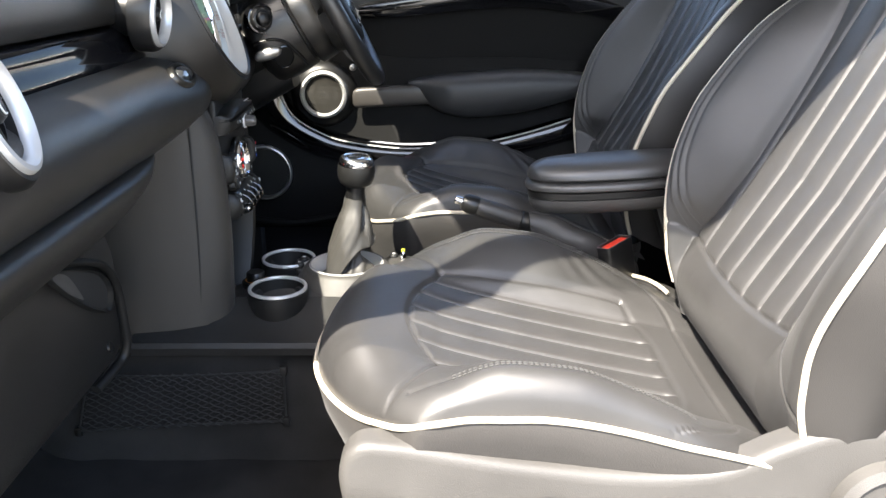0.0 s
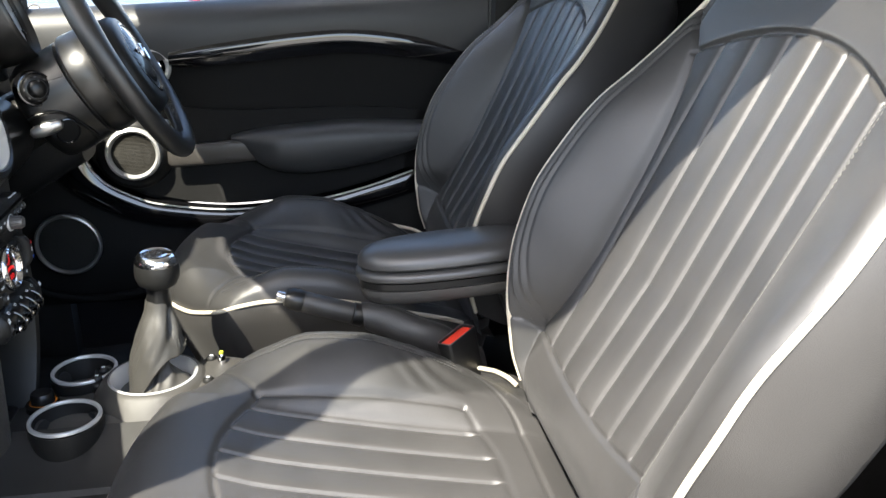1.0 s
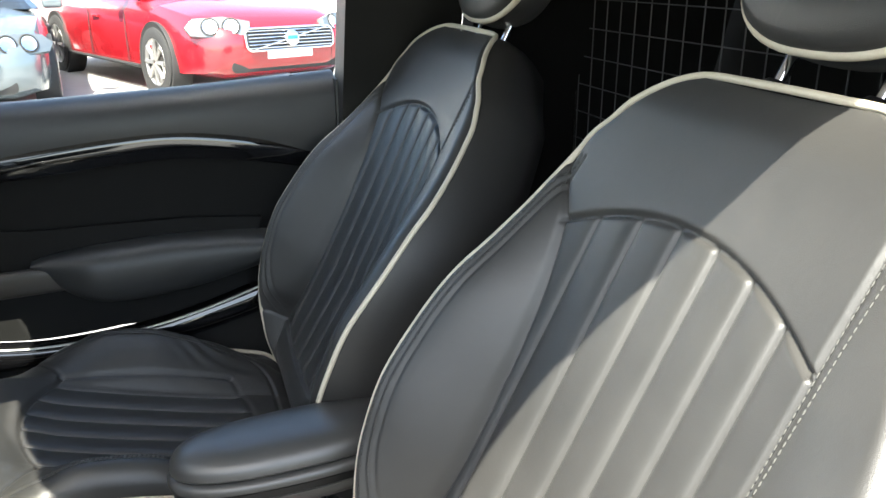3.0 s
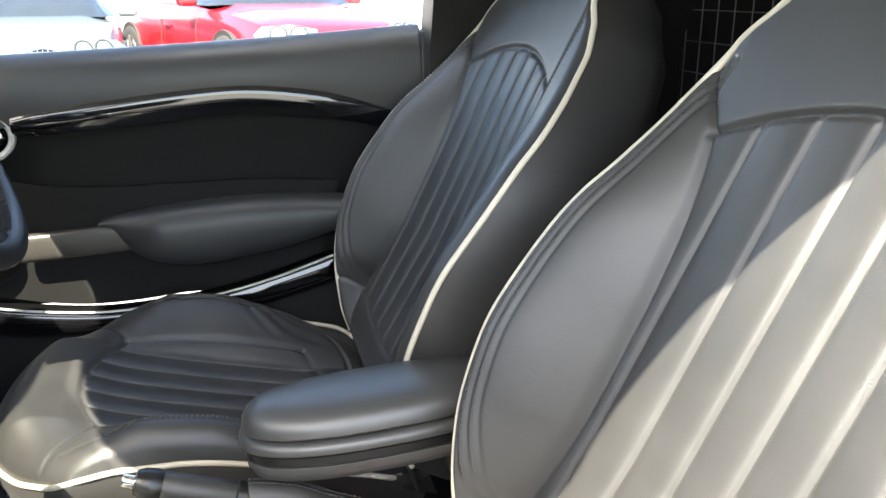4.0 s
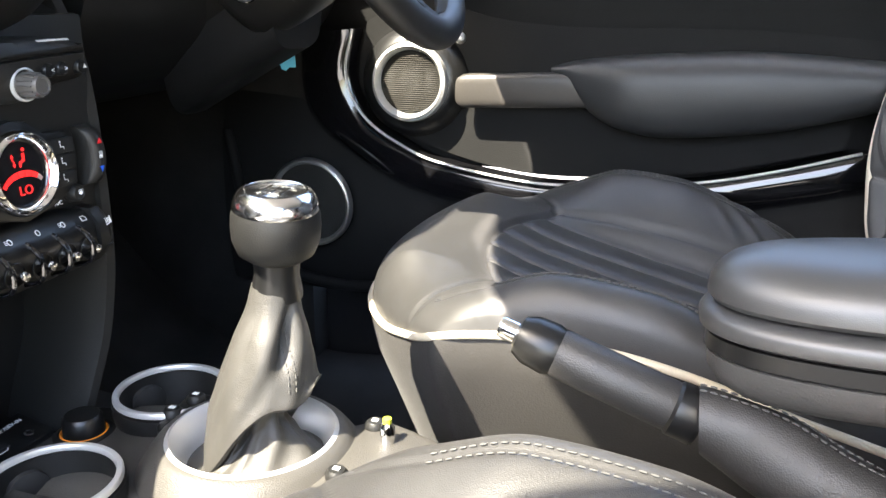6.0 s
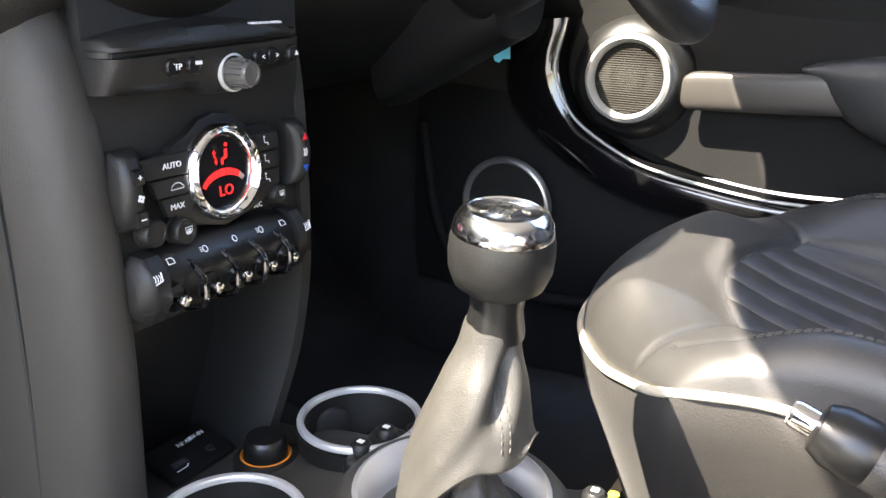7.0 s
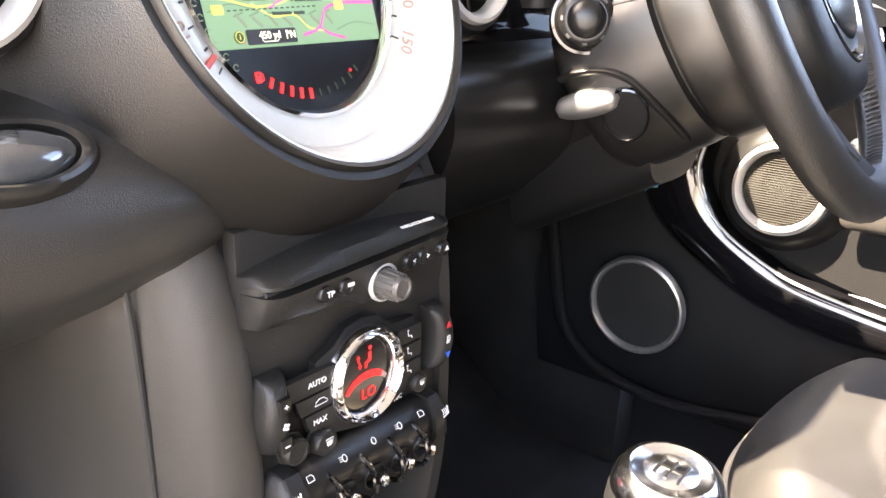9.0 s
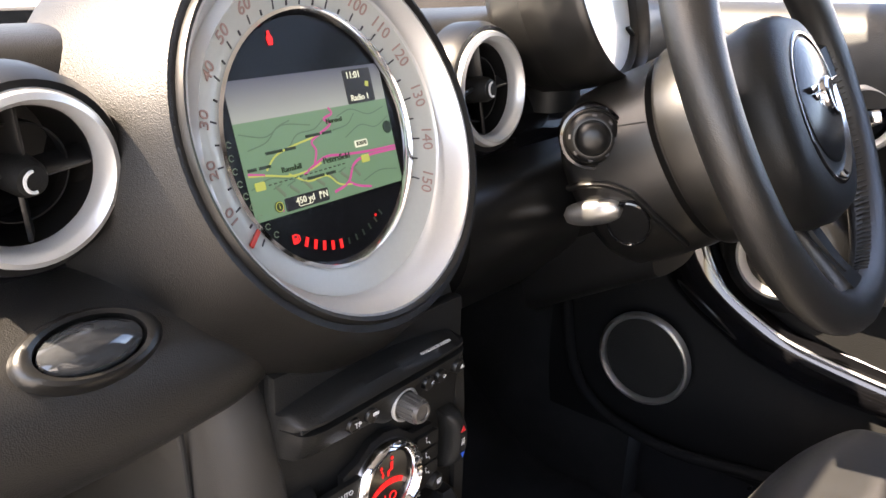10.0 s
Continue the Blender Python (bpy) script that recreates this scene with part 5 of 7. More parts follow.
for y0, y1, z0, z1, text in ((-0.060, -0.0215, 0.4880, 0.5015, "AUTO"), (-0.0535, -0.0225, 0.4755, 0.4870, ""), (-0.0465, -0.0215, 0.4625, 0.4745, "MAX")):
    slant = 0.004
    slab("key", [(y0, z1), (y0 + slant, z0), (y1, z0), (y1, z1)], 0.005, facing((CX + 0.004, 0, 0), (1, 0, 0)), SATIN, climate, bevel=0.0012)
    if text:
        words("key_mark", text, 0.0036, facing((CX + 0.0094, (y0 + y1) / 2 + (0.004 if text == "AUTO" else -0.001), (z0 + z1) / 2), (1, 0, 0)), WHITE, climate)
    else:
        tube("key_mark", [(CX + 0.0094, -0.034 + x, 0.481 + z) for x, z in ((-0.005, -0.0015), (-0.004, 0.0008), (-0.0015, 0.0024), (0.002, 0.0022), (0.004, 0.0005), (0.005, -0.0002), (0.005, -0.0015))], 0.00035, WHITE, climate, closed=True, sides=4)
for z in (0.4965, 0.4835, 0.4705):
    slab("key", rounded(0.024, 0.0115, 0.002, cx=0.0475, cy=z), 0.004, facing((CX + 0.004, 0, 0), (1, 0, 0)), SATIN, climate, bevel=0.001)
    tube("key_mark", [(CX + 0.0084, 0.0450, z + 0.0022), (CX + 0.0084, 0.0455, z - 0.0005), (CX + 0.0084, 0.0485, z - 0.0008), (CX + 0.0084, 0.0490, z - 0.0026)], 0.0004, WHITE, climate, sides=4)
    turned("key_dot", [(0.0008, 0), (0.0008, 0.0003), (0.0002, 0.0003)], facing((CX + 0.0082, 0.0452, z + 0.0034), (1, 0, 0)), WHITE, climate, sides=8)
words("key_mark", "A/C", 0.0034, face_at(CX + 0.0064, 0.038, 0.4525), WHITE, climate)
for y, z, r in ((0.057, 0.457, 0.0075), (-0.0535, 0.4555, 0.0095), (-0.0305, 0.451, 0.0095)):
    knob("button", (CX + 0.002, y, z), r, 0.009, SATIN, climate)
for y, z, w in ((0.058, 0.458, 0.0045), (-0.029, 0.452, 0.0055)):
    tube("button_mark", [(CX + 0.0110, y + px * w, z + pz * w) for px, pz in ((-0.5, 0.35), (0.5, 0.35), (0.4, -0.3), (-0.4, -0.3))], 0.0004, WHITE, climate, closed=True, sides=4)
    for k in (-0.2, 0.0, 0.2):
        tube("button_mark", [(CX + 0.0110, y + (k + 0.03) * w, z + 0.15 * w), (CX + 0.0110, y + (k - 0.03) * w, z - 0.5 * w)], 0.0003, WHITE, climate, sides=4)
for y, mirror_y in ((-0.0645, 1), (0.0780, -1)):
    rings = []
    for f in np.linspace(-1, 1, 22):
        k = math.sqrt(max(0, 1 - f * f)) ** 0.7
        z = 0.4830 + 0.0245 * f
        bow = -0.004 * (1 - f * f) * mirror_y
        rings.append([(FX - 0.004, y + bow - 0.0085, z), (CX + 0.008 * k, y + bow - 0.0078, z), (CX + 0.0135 * k, y + bow - 0.0055, z), (CX + 0.0158 * k, y + bow - 0.002, z), (CX + 0.0158 * k, y + bow + 0.002, z), (CX + 0.0135 * k, y + bow + 0.0055, z), (CX + 0.008 * k, y + bow + 0.0078, z), (FX - 0.004, y + bow + 0.0085, z)])
    loft("rocker", rings, SATIN, climate, "curved black rocker")
slab("warm_mark", [(-0.0026, -0.002), (0.0026, -0.002), (0, 0.0028)], 0.0005, facing((CX + 0.0163, 0.0785, 0.4960), (1, 0, 0)), REDMARK, climate, bevel=0)
slab("cool_mark", [(-0.0026, 0.002), (0.0026, 0.002), (0, -0.0028)], 0.0005, facing((CX + 0.0163, 0.0785, 0.4735), (1, 0, 0)), BLUEMARK, climate, bevel=0)
for k in (-0.0014, 0.0, 0.0014):
    tube("heat_mark", [(CX + 0.0160, 0.079 + k, 0.4875), (CX + 0.0160, 0.0796 + k, 0.4845), (CX + 0.0160, 0.0788 + k, 0.4818)], 0.0003, WHITE, climate, sides=4)
for z in (0.4935, 0.4685):
    box("rocker_key", (0.006, 0.0085, 0.010), pose(CX + 0.0135, -0.0665, z), SMOOTH, climate, bevel=0.002)
words("plus_mark", "+", 0.0042, facing((CX + 0.0168, -0.0665, 0.4935), (1, 0, 0)), WHITE, climate)
box("minus_mark", (0.0006, 0.0035, 0.0008), pose(CX + 0.0168, -0.0665, 0.4685), WHITE, climate, bevel=0)
for k in range(4):
    a = math.pi / 2 * k + 0.4
    turned("fan_mark", [(0.0011, 0), (0.0011, 0.0004), (0.0003, 0.0004)], facing((CX + 0.0158, -0.0665 + 0.0015 * math.cos(a), 0.481 + 0.0015 * math.sin(a)), (1, 0, 0)), WHITE, climate, sides=8)
# switch bar
toggles = new("switch_bar")
toggles.parent, toggles.location = stack, (0, 0.0075, 0)
rings = []
for f in np.linspace(-1, 1, 44):
    y = 0.006 + 0.077 * f
    k = math.sqrt(max(0.0, 1 - abs(f) ** 5))
    zc = 0.4195 + 0.003 * (1 - f * f)
    rings.append([(FX - 0.012, y, zc + 0.024 * k), (FX + 0.006 * k, y, zc + 0.0235 * k), (FX + 0.014 * k, y, zc + 0.0185 * k), (FX + 0.020 * k, y, zc + 0.009 * k), (FX + 0.0205 * k, y, zc - 0.004 * k), (FX + 0.016 * k, y, zc - 0.014 * k), (FX + 0.006 * k, y, zc - 0.021 * k), (FX - 0.012, y, zc - 0.021 * k)])
loft("bar", rings, SMOOTH, toggles, "black switch bar")
for i, y in enumerate((-0.0500, -0.0225, 0.0035, 0.0285, 0.0510)):
    turned("socket", [(0.0100, 0.0), (0.0100, 0.0012), (0.0088, 0.0012), (0.0075, -0.006), (0.001, -0.007)], facing((FX + 0.0195, y, 0.4135), (1, 0, -0.15)), SMOOTH, toggles, sides=24, caps=False)
    if i < 4:
        tube("guard_loop", spline([(FX + 0.010, y + 0.0150, 0.4345), (FX + 0.022, y + 0.0152, 0.4310), (FX + 0.0300, y + 0.0155, 0.4230), (FX + 0.0310, y + 0.0155, 0.4130), (FX + 0.026, y + 0.0152, 0.4050), (FX + 0.012, y + 0.0150, 0.4005)], 18), 0.0021, GLOSS, toggles, sides=8)
    tube("toggle", [(FX + 0.012, y, 0.4135), (FX + 0.022, y, 0.4138), (FX + 0.028, y, 0.4140)], [0.0024, 0.0024, 0.0030], CHROME, toggles, sides=12)
    turned("toggle_tip", [(0.0030, 0), (0.0040, 0.0012), (0.0042, 0.0028), (0.0034, 0.0046), (0.0008, 0.0052)], facing((FX + 0.026, y, 0.4140), (1, 0, 0)), CHROME, toggles, sides=14)
    mi = facing((FX + 0.0178, y + 0.0005, 0.4365 + 0.002 * (1 - (y / 0.08) ** 2)), (0.80, 0, 0.60), (-0.60, 0, 0.80))
    if i in (0, 4):
        tube("switch_mark", [mi @ Vector(p) for p in ((-0.0024, -0.0018, 0), (0.0024, -0.0018, 0), (0.0024, 0.0008, 0), (0.0010, 0.0022, 0), (-0.0024, 0.0022, 0))], 0.00035, WHITE, toggles, closed=True, sides=4)
    else:
        tube("switch_mark", [mi @ Vector((0.0018 * math.cos(q) + 0.0006, 0.0022 * math.sin(q), 0)) for q in np.linspace(0, 2 * math.pi, 14, endpoint=False)], 0.00035, WHITE, toggles, closed=True, sides=4)
        if i != 2:
            for k in (-0.001, 0.0003, 0.0016):
                tube("switch_mark", [mi @ Vector((-0.0036, k, 0)), mi @ Vector((-0.0018, k, 0))], 0.0003, WHITE, toggles, sides=4)
for sgn, yk in ((-1, -0.0635), (1, 0.0735)):
    rings = []
    for f in np.linspace(-1, 1, 16):
        k = math.sqrt(max(0.0, 1 - abs(f) ** 3)) * 0.5 + 0.5
        e = 1 - 0.45 * max(0.0, sgn * f) ** 2
        rings.append([(FX - 0.006, yk + 0.0095 * f, 0.4205 + 0.023 * e), (FX + 0.012 * e, yk + 0.0095 * f, 0.4205 + 0.0215 * e), (FX + 0.0215 * e, yk + 0.0095 * f, 0.4205 + 0.010 * e), (FX + 0.0225 * e, yk + 0.0095 * f, 0.4205 - 0.006 * e), (FX + 0.013 * e, yk + 0.0095 * f, 0.4205 - 0.0215 * e), (FX - 0.006, yk + 0.0095 * f, 0.4205 - 0.024 * e)])
    loft("seat_heat_key", rings, SATIN, toggles, "rounded seat heating key")
    tube("key_split", [(FX + 0.0155, yk - 0.0085, 0.4090), (FX + 0.0185, yk - 0.003, 0.4088), (FX + 0.0185, yk + 0.004, 0.4088), (FX + 0.0170, yk + 0.0088, 0.4090)], 0.0007, RUBBER, toggles, sides=5)
    for k in (-0.0018, 0.0, 0.0018):
        tube("switch_mark", [(FX + 0.0202, yk + k, 0.4330), (FX + 0.0212, yk + k + 0.0006, 0.4312), (FX + 0.0220, yk + k, 0.4292)], 0.00035, WHITE, toggles, sides=4)
    tube("switch_mark", [(FX + 0.0200, yk + 0.0038, 0.4340), (FX + 0.0222, yk + 0.0034, 0.4290), (FX + 0.0224, yk - 0.002, 0.4278)], 0.0006, WHITE, toggles, sides=4)

# ---- steering wheel and column ----
wheel = thing("steering_wheel", "black leather three-spoke steering wheel with silver inserts", "steering wheel", facing((-0.2152, 0.3529, 0.7335), (1, 0.0801, 0.5129)))
RW = 0.1792
rim_r = []
rim_p = []
for q in np.linspace(0, 2 * math.pi, 96, endpoint=False):
    rim_p.append((RW * math.cos(q), RW * math.sin(q), 0.0))
    rim_r.append(0.0168 + 0.002 * math.exp(-((math.degrees(q) % 360 - 30) / 20) ** 2) + 0.002 * math.exp(-((math.degrees(q) % 360 - 150) / 20) ** 2))
tube("rim", rim_p, np.array(rim_r), WHEELSKIN, wheel, closed=True, sides=18, label="leather-bound rim")
ladder = bmesh.new()
for q in np.linspace(radians(-78), radians(8), 42):
    a0 = [(Vector((math.cos(q + k * 0.006), math.sin(q + k * 0.006), 0)) * (RW - 0.0175 * math.cos(b)) + Vector((0, 0, 0.0175 * math.sin(b)))) for k, b in ((-1, -0.30), (0, 0.05), (1, 0.40))]
    v, f = tube_geo(a0, [0.0009, 0.0013, 0.0009], sides=5)
    ids = [ladder.verts.new(p) for p in v]
    for face in f:
        ladder.faces.new([ids[i] for i in face])
part("thread", ladder, WHEELSKIN, wheel, "black cross-stitched thread").parent = wheel
stitches("stitching", [((RW - 0.0171) * math.cos(q), (RW - 0.0171) * math.sin(q), 0.0) for q in np.linspace(0, 2 * math.pi, 200)], wheel, step=0.005, size=0.003)
rings = []
for z, k in ((-0.05, 0.7), (-0.04, 0.92), (-0.01, 1.0), (0.006, 0.98), (0.016, 0.90), (0.020, 0.75)):
    rings.append([(0.092 * k * math.copysign(abs(math.cos(q)) ** 0.8, math.cos(q)), -0.020 + 0.088 * k * math.copysign(abs(math.sin(q)) ** 0.85, math.sin(q)), z) for q in np.linspace(0, 2 * math.pi, 48, endpoint=False)])
loft("hub", rings, SATIN, wheel, "black airbag cover")
turned("hub_well", [(0.0605, 0.012), (0.0605, 0.0195), (0.001, 0.0195)], pose(0, -0.016, 0), GLOSS, wheel, "gloss black well round the hub cap")
turned("hub_cap", [(0.0520, 0.015), (0.0515, 0.021), (0.047, 0.0235), (0.03, 0.027), (0.001, 0.0285)], pose(-0.003, -0.010, 0), WHEELCAP, wheel, "domed black hub cap")
loft("hub_trim", [[(r * math.cos(q), -0.016 + r * math.sin(q), z) for r, z in ((0.0585, 0.019), (0.0585, 0.0225), (0.0585 - w, 0.0225 - 0.2 * w), (0.0585 - w, 0.019))] for q, w in [(radians(-112 + 128 * f), 0.001 + 0.0085 * math.sin(math.pi * f) ** 0.6) for f in np.linspace(0, 1, 32)]], CHROME, wheel, "chrome crescent under the hub cap")
tube("hub_ring", [(0.0615 * math.cos(q), -0.016 + 0.0615 * math.sin(q), 0.0185) for q in np.linspace(0, 2 * math.pi, 60, endpoint=False)], 0.003, GLOSS, wheel, closed=True)
badge = new("badge")
badge.parent = wheel
turned("disc", [(0.0165, 0.026), (0.0165, 0.0300), (0.0140, 0.0318), (0.0115, 0.0305), (0.001, 0.0305)], pose(0, -0.010, 0), CHROME, badge, sides=28)
for sgn in (1, -1):
    for k in range(4):
        y0, x1 = 0.0130 - 0.0066 * k, 0.048 - 0.0075 * k
        slab("feather", [(0.010 * sgn, y0), (x1 * sgn, y0), ((x1 - 0.006) * sgn, y0 - 0.0056), (0.010 * sgn, y0 - 0.0056)][::sgn], 0.0022, pose(0, -0.010, 0.0262 - 0.0004 * k), CHROME, badge, bevel=0.0006)
for ang, label in ((5, "side"), (175, "side"), (270, "low")):
    sp = new("spoke")
    sp.parent = wheel
    q = radians(ang)
    ex, ey = math.cos(q), math.sin(q)
    rings = []
    for r, w, z in ((0.055, 0.030, -0.030), (0.085, 0.026, -0.030), (0.115, 0.020, -0.024), (0.145, 0.018, -0.012), (0.166, 0.022, -0.002)):
        rings.append([(r * ex - s * w * ey, r * ey + s * w * ex, z + t) for s, t in ((-1, -0.008), (-1, 0.003), (-0.8, 0.008), (0.8, 0.008), (1, 0.003), (1, -0.008))])
    loft("arm", rings, SMOOTH, sp, "black spoke")
    rings = []
    for r, w, z in ((0.070, 0.016, -0.020), (0.10, 0.013, -0.017), (0.135, 0.010, -0.006), (0.15, 0.006, 0.0)):
        off = -0.012 if label == "side" else 0.0
        rings.append([(r * ex - (s * w + off) * ey, r * ey + (s * w + off) * ex, z + t) for s, t in ((-1, -0.004), (-0.9, 0.0), (0.9, 0.0), (1, -0.004))])
    loft("insert", rings, SMOOTH if label == "side" else SATIN, sp, "spoke insert")
    if label == "side":
        turned("thumb_switch", [(0.012, 0.004), (0.011, 0.011), (0.008, 0.0125), (0.001, 0.013)], pose(0.106 * ex, 0.106 * ey + 0.012, -0.022), CHROME, sp, sides=24)
column = thing("steering_column", "black steering column shroud with round start button", "steering column")
col_n = Vector((0.8875, 0.0711, 0.4552))
col_u = Vector((-0.0798, 0.9968, 0.0))
col_v = Vector((-0.4538, -0.0363, 0.8904))


def col_at(d, deg, lift=0.0):
    """A point of the column shroud, d along its axis from the wheel's hub and an angle round it."""
    knots = [-0.180, -0.172, -0.160, -0.130, -0.100, -0.087]
    a = float(np.interp(d, knots, [0.062, 0.083, 0.090, 0.089, 0.087, 0.085])) + lift
    top = float(np.interp(d, knots, [0.045, 0.060, 0.066, 0.069, 0.070, 0.071])) + lift
    low = float(np.interp(d, knots, [0.080, 0.098, 0.104, 0.104, 0.102, 0.100])) + lift
    c, q = math.cos(radians(deg)), math.sin(radians(deg))
    return Vector((-0.2152, 0.3529, 0.7335)) + col_n * d + col_u * (a * c) + col_v * ((top if q > 0 else low) * q)


def col_normal(d, deg):
    e1 = col_at(d + 0.003, deg) - col_at(d - 0.003, deg)
    e2 = col_at(d, deg + 2) - col_at(d, deg - 2)
    k = e2.cross(e1).normalized()
    return k if k.dot(col_at(d, deg) - col_at(d, deg + 180)) > 0 else -k


ROUND = np.linspace(0, 360, 72, endpoint=False)
loft("shroud", [[col_at(d, q, -0.012 if k else 0.0) for q in ROUND] for d, k in ((-0.30, 1), (-0.185, 1), (-0.180, 0), (-0.176, 0), (-0.172, 0), (-0.160, 0), (-0.145, 0), (-0.130, 0), (-0.115, 0), (-0.100, 0), (-0.090, 0), (-0.087, 0), (-0.0855, 1))], SHROUD, column, "satin black column shroud")
loft("gap_sleeve", [[col_at(d, q, -0.010) for q in ROUND] for d in (-0.10, -0.07)], RUBBER, column)
loft("collar", [[col_at(-0.09, q, k) + col_n * (d + 0.09) for q in ROUND] for d, k in ((-0.080, -0.014), (-0.0805, 0.001), (-0.079, 0.0035), (-0.076, 0.0045), (-0.055, 0.0035), (-0.040, 0.001), (-0.034, -0.004), (-0.031, -0.014))], SHROUD, column, "satin black collar behind the wheel")
for d0, d1, q0, q1 in ((-0.114, -0.0885, 158, 163), (-0.178, -0.160, 150, 148)):
    tube("shell_split", [col_at(d0 + (d1 - d0) * f, q0 + (q1 - q0) * f, -0.0003) for f in np.linspace(0, 1, 8)], 0.0008, RUBBER, column, sides=5)
rings = []
for x in np.linspace(-0.44, -0.30, 10):
    zb = 0.553 + (x + 0.30) * 0.56
    rings.append([(x, 0.372 + 0.055 * math.copysign(abs(math.cos(q)) ** 0.6, math.cos(q)), (zb + 0.66) / 2 + (0.66 - zb) / 2 * math.copysign(abs(math.sin(q)) ** 0.6, math.sin(q))) for q in np.linspace(0, 2 * math.pi, 36, endpoint=False)])
loft("lower_shroud", rings, SMOOTH, column, "black lower column shroud")
# start button
mb = facing((-0.338, 0.256, 0.694), (0.52, -0.84, 0.10))
turned("start_collar", [(0.0285, -0.022), (0.0278, -0.001), (0.0268, 0.0025), (0.0245, 0.003), (0.0235, -0.003), (0.0230, -0.022)], mb, GLOSS, column, "gloss black collar", loop=True)
turned("start_rim", [(0.0238, -0.004), (0.0238, 0.0035), (0.0230, 0.0042), (0.0224, 0.0035), (0.0224, -0.004)], mb, SMOOTH, column, loop=True)
turned("start_bezel", [(0.0226, -0.004), (0.0222, 0.0045), (0.0205, 0.0070), (0.0165, 0.0095), (0.0150, 0.0095), (0.0148, 0.006)], mb, SMOOTH, column)
turned("start_button", [(0.0146, 0.004), (0.0146, 0.0105), (0.0138, 0.0138), (0.0115, 0.0165), (0.0070, 0.0182), (0.0010, 0.0187)], mb, SMOOTH, column, "domed black start button")
for k in range(8):
    a = 2 * math.pi * k / 8
    box("start_mark", (0.0038, 0.0022, 0.0005), mb @ pose(0.0187 * math.cos(a), 0.0187 * math.sin(a), 0.0082, 0, 0, math.degrees(a) + 90) @ pose(0, 0, 0, 30, 0, 0), WIRE, column, bevel=0)
# key slot with its fob
slot = facing(col_at(-0.134, 212, 0.0005), col_normal(-0.134, 212))
turned("key_slot_rim", [(0.0185, -0.004), (0.0185, 0.0015), (0.0175, 0.0025), (0.0165, 0.001), (0.0165, -0.004)], slot, GLOSS, column, squash=1.3, loop=True)
turned("key_slot_face", [(0.017, 0.0), (0.001, 0.0006)], slot, SMOOTH, column, squash=1.3)
tube("slot_ridge", spline([col_at(d, q, 0.0005) for d, q in ((-0.172, 186), (-0.156, 186), (-0.134, 190), (-0.118, 198), (-0.110, 212), (-0.106, 226), (-0.106, 240))], 40), 0.0045, SHROUD, column, flat=0.7)
fob = facing(col_at(-0.157, 200, 0.002), col_normal(-0.150, 196)) @ pose(0, 0, 0, 0, 0, 8)
rings = []
for f in np.linspace(-1, 1, 16):
    k = math.sqrt(max(0.0, 1 - f * f)) ** 0.7 + 0.02
    rings.append([fob @ Vector((0.027 * f, 0.004 * f + 0.0115 * k * math.cos(q), 0.009 * k * math.sin(q))) for q in np.linspace(0, 2 * math.pi, 18, endpoint=False)])
loft("key_fob", rings, ALU, column, "chrome-edged key fob in its slot")
# rev counter behind the wheel
tach = thing("rev_counter", "round rev counter pod on the steering column", "gauge", facing((-0.3809, 0.3260, 0.8100), (0.933, 0.152, 0.326)))
turned("housing", [(0.05, -0.085), (0.070, -0.080), (0.077, -0.070), (0.080, -0.045)], I4, SHROUD, tach, "rounded black back shell")
turned("front_shell", [(0.079, -0.046), (0.0808, -0.044), (0.0828, -0.020), (0.0838, 0.004), (0.0832, 0.010), (0.0815, 0.012), (0.0800, 0.010), (0.0785, 0.0), (0.0775, -0.024)], I4, SHROUD, tach, "black shell with rounded lip", caps=False)
turned("dial", [(0.078, -0.012), (0.0775, -0.0055), (0.001, -0.0055)], I4, DIALWHITE, tach, "pale dial")
turned("dial_ring", ring_profile(0.0745, 0.0785, 0.009), I4 @ pose(0, 0, -0.007), SMOOTH, tach, loop=True)
for k in range(9):
    a = radians(220 - k * 32)
    box("tick", (0.013, 0.0030, 0.004), pose(0.0690 * math.cos(a), 0.0690 * math.sin(a), -0.0030, 0, 0, math.degrees(a)), SMOOTH, tach, bevel=0.0004)
tube("pod_stem", [(-0.43, 0.33, 0.70), (-0.43, 0.32, 0.79)], 0.03, SATIN, column)
card = tagged(slab("tag", [(-0.016, 0.0), (0.012, 0.013), (0.013, -0.009), (0.005, -0.009), (0.001, -0.013), (-0.004, -0.011), (-0.006, -0.004)], 0.001, facing((-0.352, 0.43, 0.535), (0.6, -0.8, 0)), TEAL, bevel=0), "small torn teal card hanging under the dash", "card")

# ---- centre console between the seats ----
console = thing("centre_console", "black centre console with silver-ringed cup holders", "centre console")
rings = []
for x in np.linspace(-0.46, 0.16, 40):
    zt = float(ease(x, [(-0.46, 0.235), (-0.36, 0.245), (-0.30, 0.258), (-0.24, 0.262), (-0.16, 0.264), (-0.115, 0.272), (-0.09, 0.282), (-0.07, 0.282), (0.0, 0.275), (0.16, 0.25)]))
    hw = float(ease(x, [(-0.46, 0.07), (-0.32, 0.075), (-0.24, 0.078), (-0.17, 0.080), (-0.10, 0.078), (0.0, 0.055), (0.16, 0.045)]))
    skirt = float(ease(x, [(-0.46, 0.10), (-0.25, 0.112), (-0.12, 0.115), (0.16, 0.10)]))
    rings.append([(x, 0.03 + s * w, z) for s, w, z in ((-1, skirt + 0.02, 0.17), (-1, skirt, 0.20), (-1, hw + 0.004, zt - 0.03), (-1, hw - 0.002, zt - 0.005), (-1, hw - 0.012, zt), (1, hw - 0.012, zt), (1, hw - 0.002, zt - 0.005), (1, hw + 0.004, zt - 0.03), (1, skirt, 0.20), (1, skirt + 0.02, 0.17))])
